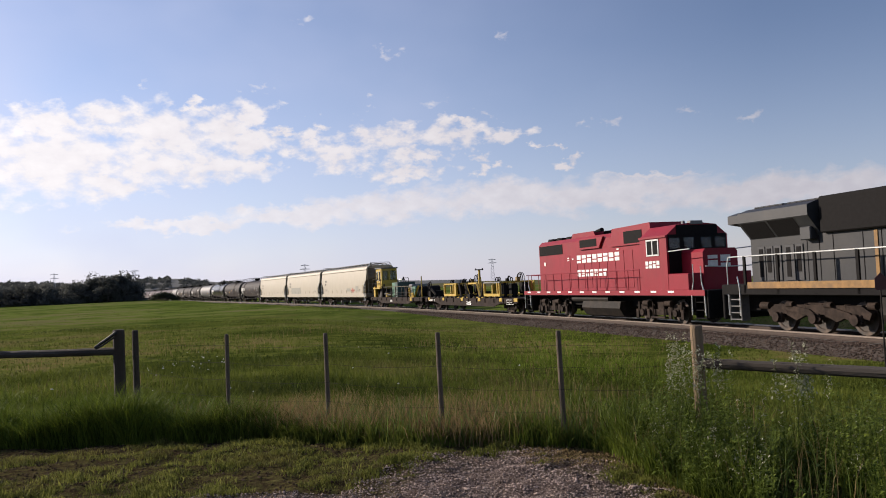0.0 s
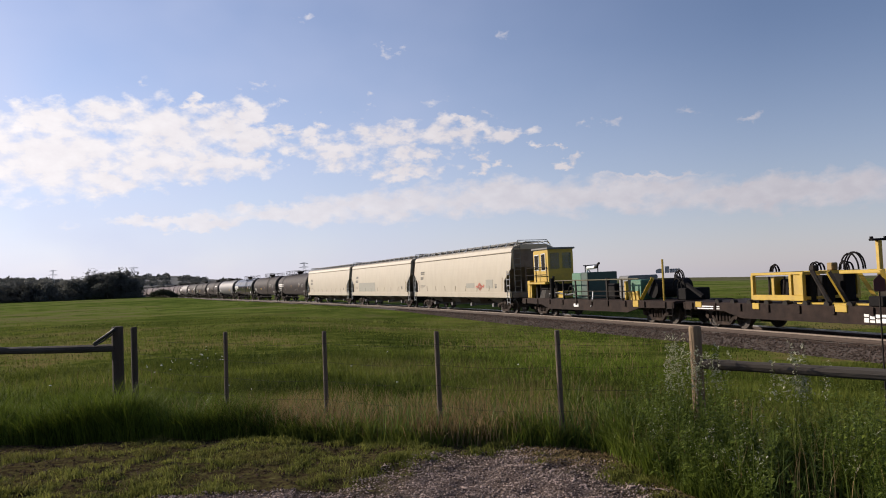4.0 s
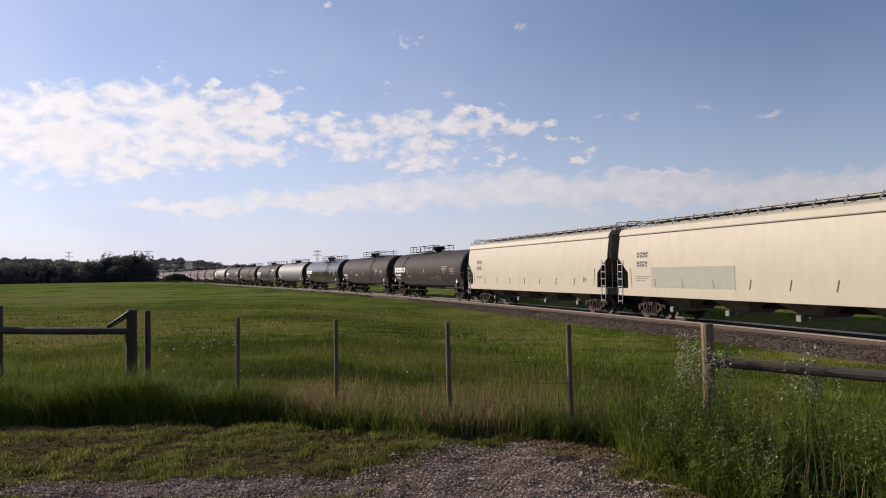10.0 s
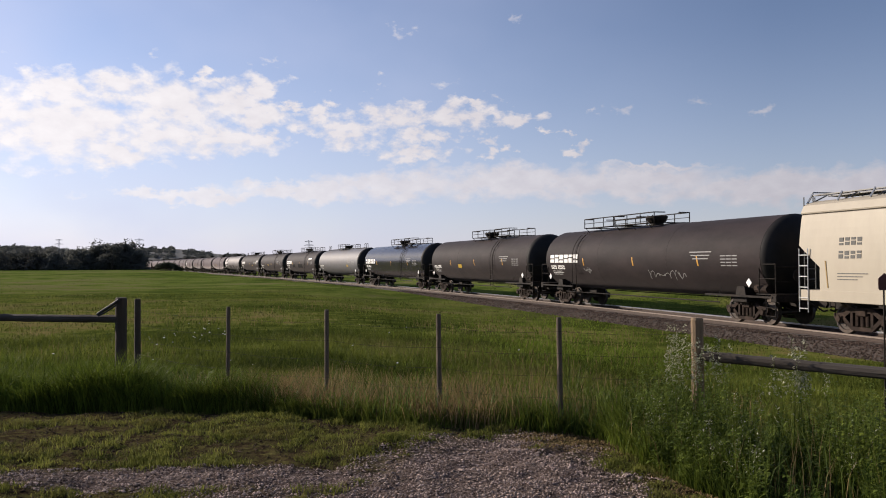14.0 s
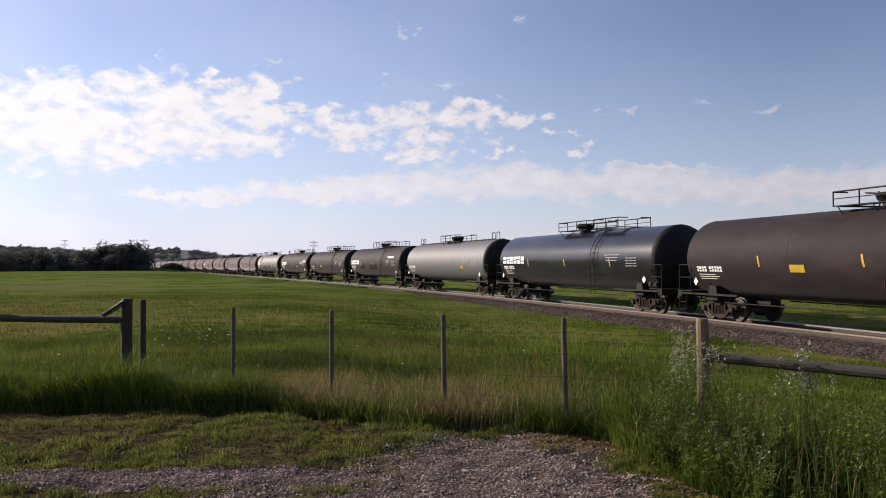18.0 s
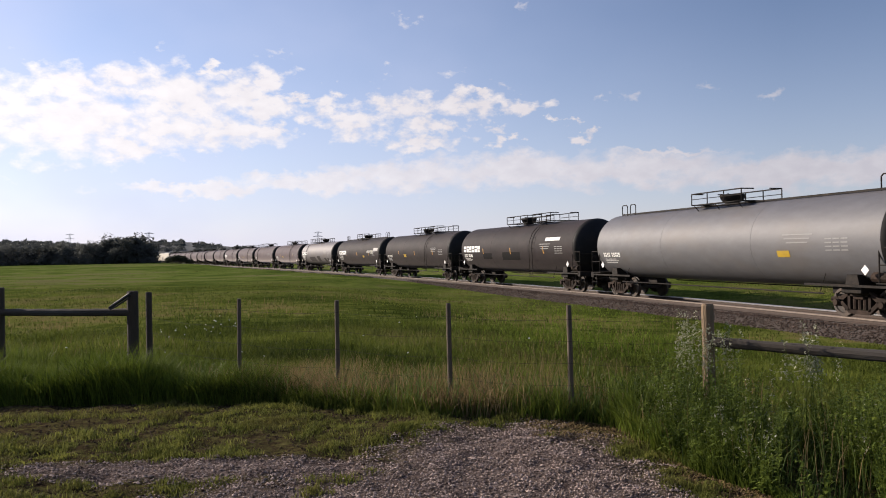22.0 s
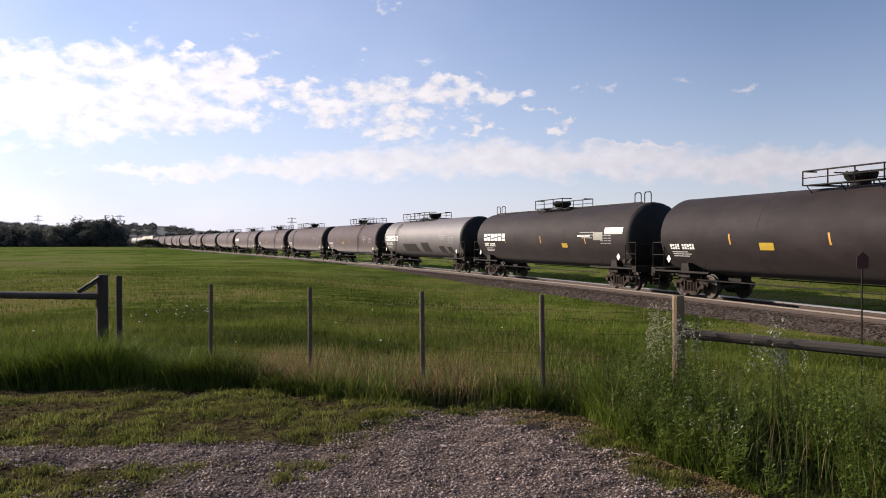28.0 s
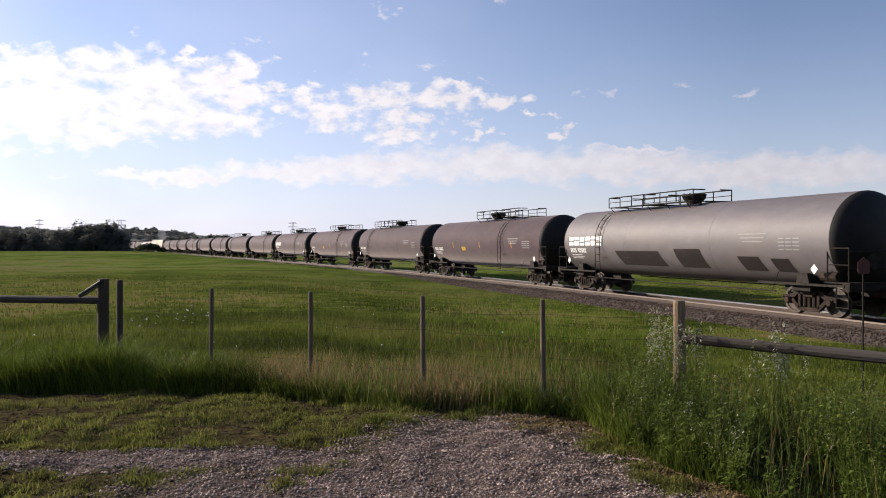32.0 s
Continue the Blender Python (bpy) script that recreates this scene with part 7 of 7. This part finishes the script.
    for x in (-6.9, -5.6, -4.2):
        rod(bm, (x, -1.45, 1.9), (x, -1.45, 2.72), 0.03, seg=5)
    for z in (2.72, 2.3):
        rod(bm, (-6.9, -1.45, z), (-4.2, -1.45, z), 0.026, seg=5)
        rod(bm, (-6.9, -1.45, z), (-6.9, 1.0, z), 0.026, seg=5)
    part("platform_railing", bm, M["under"], c)
    bm = B()
    for z in (2.72, 2.3):
        rod(bm, (-4.2, 0.8, z), (-2.6, 0.8, z), 0.03, seg=5)
    for x in (-4.0, -2.6):
        rod(bm, (x, 0.8, 1.7), (x, 0.8, 2.72), 0.03, seg=5)
    rod(bm, (-4.0, 0.8, 2.72), (-2.6, 0.8, 1.8), 0.03, seg=5)
    part("platform_railing", bm, M["under"], c)
    for x in (-6.4, -4.6):
        for y in (-1.0, 0.3):
            shared("cab_leg", "leg", lambda: box(B(), -0.09, 0.09, -0.09, 0.09, 1.0, 1.80, 0.01), M["under"], c, pose(x, y, 0))
    part("turntable", rod(B(), (-5.5, -0.3, 1.0), (-5.5, -0.3, 1.45), 0.95, 0.8, 18), M["under"], c)
    part("machinery_block", box(B(), -5.9, -4.9, -1.05, 0.6, 1.45, 1.79, 0.05), M["dark"], c)
    part("machinery_block", box(B(), -4.4, -3.75, -1.0, 0.6, 1.0, 1.78, 0.06), M["dark"], c)
    part("machinery_block", box(B(), -3.7, -3.0, -0.3, 0.9, 1.0, 1.70, 0.06), M["under"], c)
    part("hydraulic_cylinder", rod(B(), (-4.3, -1.25, 1.05), (-3.9, -1.2, 2.2), 0.07, seg=8), M["under"], c)
    part("hydraulic_hose", hose_mesh(-3.9, -1.15, 1.55, 0.3, 4), M["dark"], c)
    part("hydraulic_hose", hose_mesh(-2.3, -1.05, 1.25, 0.32, 6), M["dark"], c)
    part("pipe_run", pipe(B(), [(-4.3, -1.3, 1.25), (-3.2, -1.3, 1.32), (-2.2, -1.3, 1.22), (-1.2, -1.3, 1.3)], 0.04, 6), M["gun"], c)
    part("yellow_post", box(B(), -6.75, -6.62, -1.3, -1.17, 1.0, 1.78, 0.01), M["yellow"], c)
    part("gear_housing", rod(B(), (-4.7, -0.9, 1.3), (-4.7, 0.4, 1.3), 0.28, seg=12), M["dark"], c)
    part("yellow_tank", box(B(), -7.2, -6.8, -1.3, -0.9, 1.0, 2.0, 0.03), M["yellow"], c)
    part("crate", box(B(), -3.6, -2.75, -1.2, -0.4, 1.0, 1.4, 0.03), M["yellow"], c)
    TRAIN.append((c, -68.55))
    e = tagged(new("engine_set"), "green diesel engine set with a chrome exhaust muffler", "engine")
    part("housing", box(B(), -1.5, -0.48, -0.95, 0.75, 1.0, 2.32, 0.04), M["green"], e)
    part("radiator", box(B(), -0.48, 0.22, -0.95, 0.75, 1.0, 2.34, 0.03), M["green_dark"], e, "dark green radiator end")
    bm = B()
    pipe(bm, [(-0.82, -0.4, 2.3), (-0.82, -0.4, 2.50), (-0.68, -0.4, 2.57)], 0.06, 8)
    rod(bm, (-0.68, -0.4, 2.57), (0.10, -0.4, 2.59), 0.10, seg=12)
    part("muffler", bm, M["chrome"], e, "chrome exhaust muffler")
    part("exhaust_elbow", pipe(B(), [(0.10, -0.4, 2.59), (0.24, -0.4, 2.60), (0.33, -0.4, 2.74), (0.46, -0.4, 2.77)], 0.06, 8), M["under"], e, "sooty exhaust elbow")
    TRAIN.append((e, -69.3))
    k = tagged(new("winch_gear"), "dark winch gear and pumps on the flat car", "machinery")
    part("pump_block", box(B(), 1.35, 2.0, -0.9, 0.6, 1.0, 1.75, 0.05), M["dark"], k)
    part("vertical_pipe", rod(B(), (1.0, -0.7, 1.0), (1.0, -0.7, 2.02), 0.11, seg=8), M["under"], k)
    part("yellow_guard", box(B(), 3.35, 3.5, -1.2, -1.05, 1.0, 1.85, 0.02), M["yellow"], k)
    for q in (3.75, 4.05, 4.35):
        part("yellow_fin", prism(B(), [(q, 1.0), (q + 0.2, 1.0), (q + 0.1, 1.4), (q - 0.05, 1.4)], -1.2, -1.12), M["yellow"], k)
    part("sloping_boom", rod(B(), (6.4, -0.5, 2.0), (8.2, -0.5, 1.15), 0.10, seg=6), M["dark"], k)
    part("hydraulic_hose", hose_mesh(6.3, -0.4, 1.9, 0.28, 14), M["dark"], k)
    part("gear_case", box(B(), 2.2, 3.1, -0.8, 0.8, 1.0, 2.1, 0.06), M["gun"], k)
    part("green_box", box(B(), 3.4, 4.3, -0.9, 0.7, 1.0, 1.9, 0.04), M["green"], k)
    part("drum", rod(B(), (5.2, -0.9, 1.5), (5.2, 0.9, 1.5), 0.42, seg=14), M["dark"], k)
    part("yellow_arm", rod(B(), (4.6, -1.1, 1.05), (5.4, -1.0, 1.95), 0.10, seg=4), M["yellow"], k)
    part("tall_post", rod(B(), (6.2, -1.0, 1.0), (6.2, -1.0, 2.75), 0.05, seg=6), M["yellow"], k)
    part("hydraulic_hose", hose_mesh(6.8, -0.7, 1.5, 0.35, 9), M["dark"], k)
    part("pedestal", box(B(), 6.5, 7.2, -0.6, 0.6, 1.0, 1.5, 0.04), M["dark"], k)
    TRAIN.append((k, -68.55))


# ---- the train ----
TRAIN = []          # (thing, station of its middle at the start)


def scrawl(place, x0, x1, z0, z1, seed, w):
    """A sprayed line of loops and zigzags with no letters in it, laid on a surface."""
    rnd = random.Random(seed)
    bm = B()
    pts = []
    n = 150
    ph = rnd.uniform(0, 6)
    for i in range(n + 1):
        f = i / n
        x = x0 + (x1 - x0) * (f + 0.035 * math.sin(f * 47 + ph))
        z = (z0 + z1) / 2 + (z1 - z0) * 0.5 * math.sin(f * 61 + 1.7 * math.sin(f * 13 + ph)) * (0.55 + 0.45 * math.sin(f * 9 + ph))
        pts.append((x, z))
    for (ax, az), (bx, bz) in zip(pts, pts[1:]):
        d = math.hypot(bx - ax, bz - az) or 1.0
        u, v = -(bz - az) / d * w, (bx - ax) / d * w
        bm.faces.new([bm.verts.new(place(*q)) for q in ((ax - u, az - v), (bx - u, bz - v), (bx + u, bz + v), (ax + u, az + v))])
    return bm


def build_train():
    for f0, f1, lab, seed, marks in ((-77.6, -96.65, "cream covered hopper car with graffiti near its end", 0, ((2.2, 3.7, 1.62, 1.95, "patch", "faded lettering patch"), (5.7, 6.8, 1.6, 2.15, "patch", "grey repaint patch"))),
                                     (-97.75, -116.95, "cream covered hopper car with a grey repaint patch", 1, ((-6.6, -0.8, 1.42, 2.28, "patch", "large grey repaint patch"),)),
                                     (-118.05, -137.7, "clean cream covered hopper car with black lettering blocks", 3, ())):
        hopper = hopper_car((f0 - f1) / 2, lab, seed, marks)
        TRAIN.append((hopper, (f0 + f1) / 2))
        if seed == 0:
            part("graffiti", scrawl(lambda x, z: (x, -1.599, z), 4.0, 5.4, 1.45, 1.95, 5, 0.035), M["graffiti"], hopper, "red sprayed graffiti scrawl")
    P8 = ((-3.5, -0.1, 1.38, 2.0, -0.35, "steel_black", "black painted-over patch"), (0.9, 2.6, 1.38, 2.1, -0.25, "steel_black", "black painted-over patch"), (4.6, 5.7, 1.36, 1.85, -0.2, "steel_black", "black painted-over patch"), (6.2, 7.05, 1.36, 1.8, -0.15, "steel_black", "black painted-over patch"))
    P5 = ((-1.2, 1.6, 1.7, 2.2, 0.2, "dark", "black painted-over patch"), (-4.6, -3.0, 1.75, 2.15, 0.2, "dark", "black painted-over patch"), (5.3, 7.1, 2.80, 2.98, 0, "white", "white painted-over panel"))
    spec = [
        (-148.1, "steel_black", "sooty black tank car with pale block lettering and graffiti", "b", 1, "stripes", ()),
        (-168.2, "steel_black", "matt black tank car with amber stripes and a yellow panel", "a", 0, "yellow", ()),
        (-188.4, "steel_blue", "glossy black tank car with large white block lettering", "a", 1, "stripes", ()),
        (-208.9, "steel_grey", "light grey tank car with grab hoops at its ends", "c", 0, "panel", ()),
        (-229.1, "steel_black", "weathered black tank car with painted-over patches", "a", 1, "stripes", P5),
        (-249.7, "steel_black", "dusty black tank car with amber stripes and a yellow panel", "a", 0, "yellow", ()),
        (-269.9, "steel_black", "black tank car with large white block lettering and grab hoops", "c", 1, "both", ((6.9, 8.45, 2.52, 2.82, 0, "jacket", "bare shiny steel jacket patch"), (5.9, 6.75, 2.25, 2.62, 0, "patch", "grey data panel"), (4.4, 5.6, 2.42, 2.50, 0, "white", "white data strip"))),
        (-290.5, "steel_silver", "pale grey tank car with black painted-over patches", "b", 1, "plain", P8),
        (-310.9, "steel_brown", "sooty brown-black tank car with small markings", "a", 0, "yellow", ()),
        (-331.2, "steel_brown", "sooty brown-black tank car", "b", 0, "plain", ()),
        (-351.6, "steel_brown", "sooty brown-black tank car", "a", 0, "yellow", ()),
        (-372.0, "steel_brown", "glossy brown-black tank car with white block lettering", "a", 1, "plain", ()),
    ]
    for i, (s, paint, lab, style, words, marks, patches) in enumerate(spec):
        car = tank_car(s, paint, lab, style, words, marks, patches, i, lead=-7.6 if marks == "both" else -8.2)
        TRAIN.append((car, s - 0.3))
        if i == 0:
            wrap = lambda x, z: (x, -(TR + 0.006) * math.cos(math.asin((z - TZ) / TR)), z)
            part("graffiti", scrawl(wrap, 1.4, 4.2, 1.5, 1.9, 8, 0.013), M["chalk"], car, "pale sprayed graffiti scrawl")
            part("graffiti", scrawl(wrap, -4.4, -3.6, 1.7, 2.0, 11, 0.013), M["chalk"], car, "pale sprayed graffiti scrawl")
    for k in range(8):
        TRAIN.append((tank_car(0, "steel_brown", "distant sooty tank car of the train", "ab"[k % 2], 0, "plain", (), k, 0), -392.4 - 20.4 * k))
    for k in range(2):
        TRAIN.append((hopper_car(9.7, "distant cream covered hopper car of the train", k), -555.4 - 20.6 * k))
    for k in range(5):
        TRAIN.append((tank_car(0, "steel_silver" if k < 2 else "steel_brown", "distant pale tank car of the train" if k < 2 else "distant sooty tank car of the train", "ab"[k % 2], 0, "plain", (), k, 0), -596.5 - 20.4 * k))
    build_head()


build_train()


def car_pose(s0, t):
    s = s0 + advance(t)
    x, y, _ = on_line(s)
    ax, ay, _ = on_line(s - 7)
    bx, by, _ = on_line(s + 7)
    return pose(x, y, RAIL, rz=math.degrees(math.atan2(by - ay, bx - ax)))


def motions():
    """The train rolls along its line; each car keeps to the rails."""
    times = [i * 1.0 for i in range(33)]
    start = {}
    for thing, s0 in TRAIN:
        walk(thing, [(t, car_pose(s0, t)) for t in times])
        start[thing.name] = s0
    # the wheels of the cars that pass close by turn on their axles
    for w, car, dx, r in WHEELSETS:
        s0 = start[car.name]
        if s0 < -300:
            continue
        rows, t = [], 0.0
        while t < 32.01:
            turn = math.degrees((advance(t) - advance(0)) / r) if -95 < s0 + advance(t) < 25 else (rows[-1][2] if rows else 0.0)
            rows.append((t, pose(dx, 0, r, ry=turn % 360), turn))
            t = round(t + (1 / 15 if -95 < s0 + advance(t) < 25 else 1.0), 5)
        rows = rows if rows[-1][0] > 31.99 else rows + [(32.0, rows[-1][1], 0)]
        walk(w, [(a, b) for a, b, _ in rows])


motions()
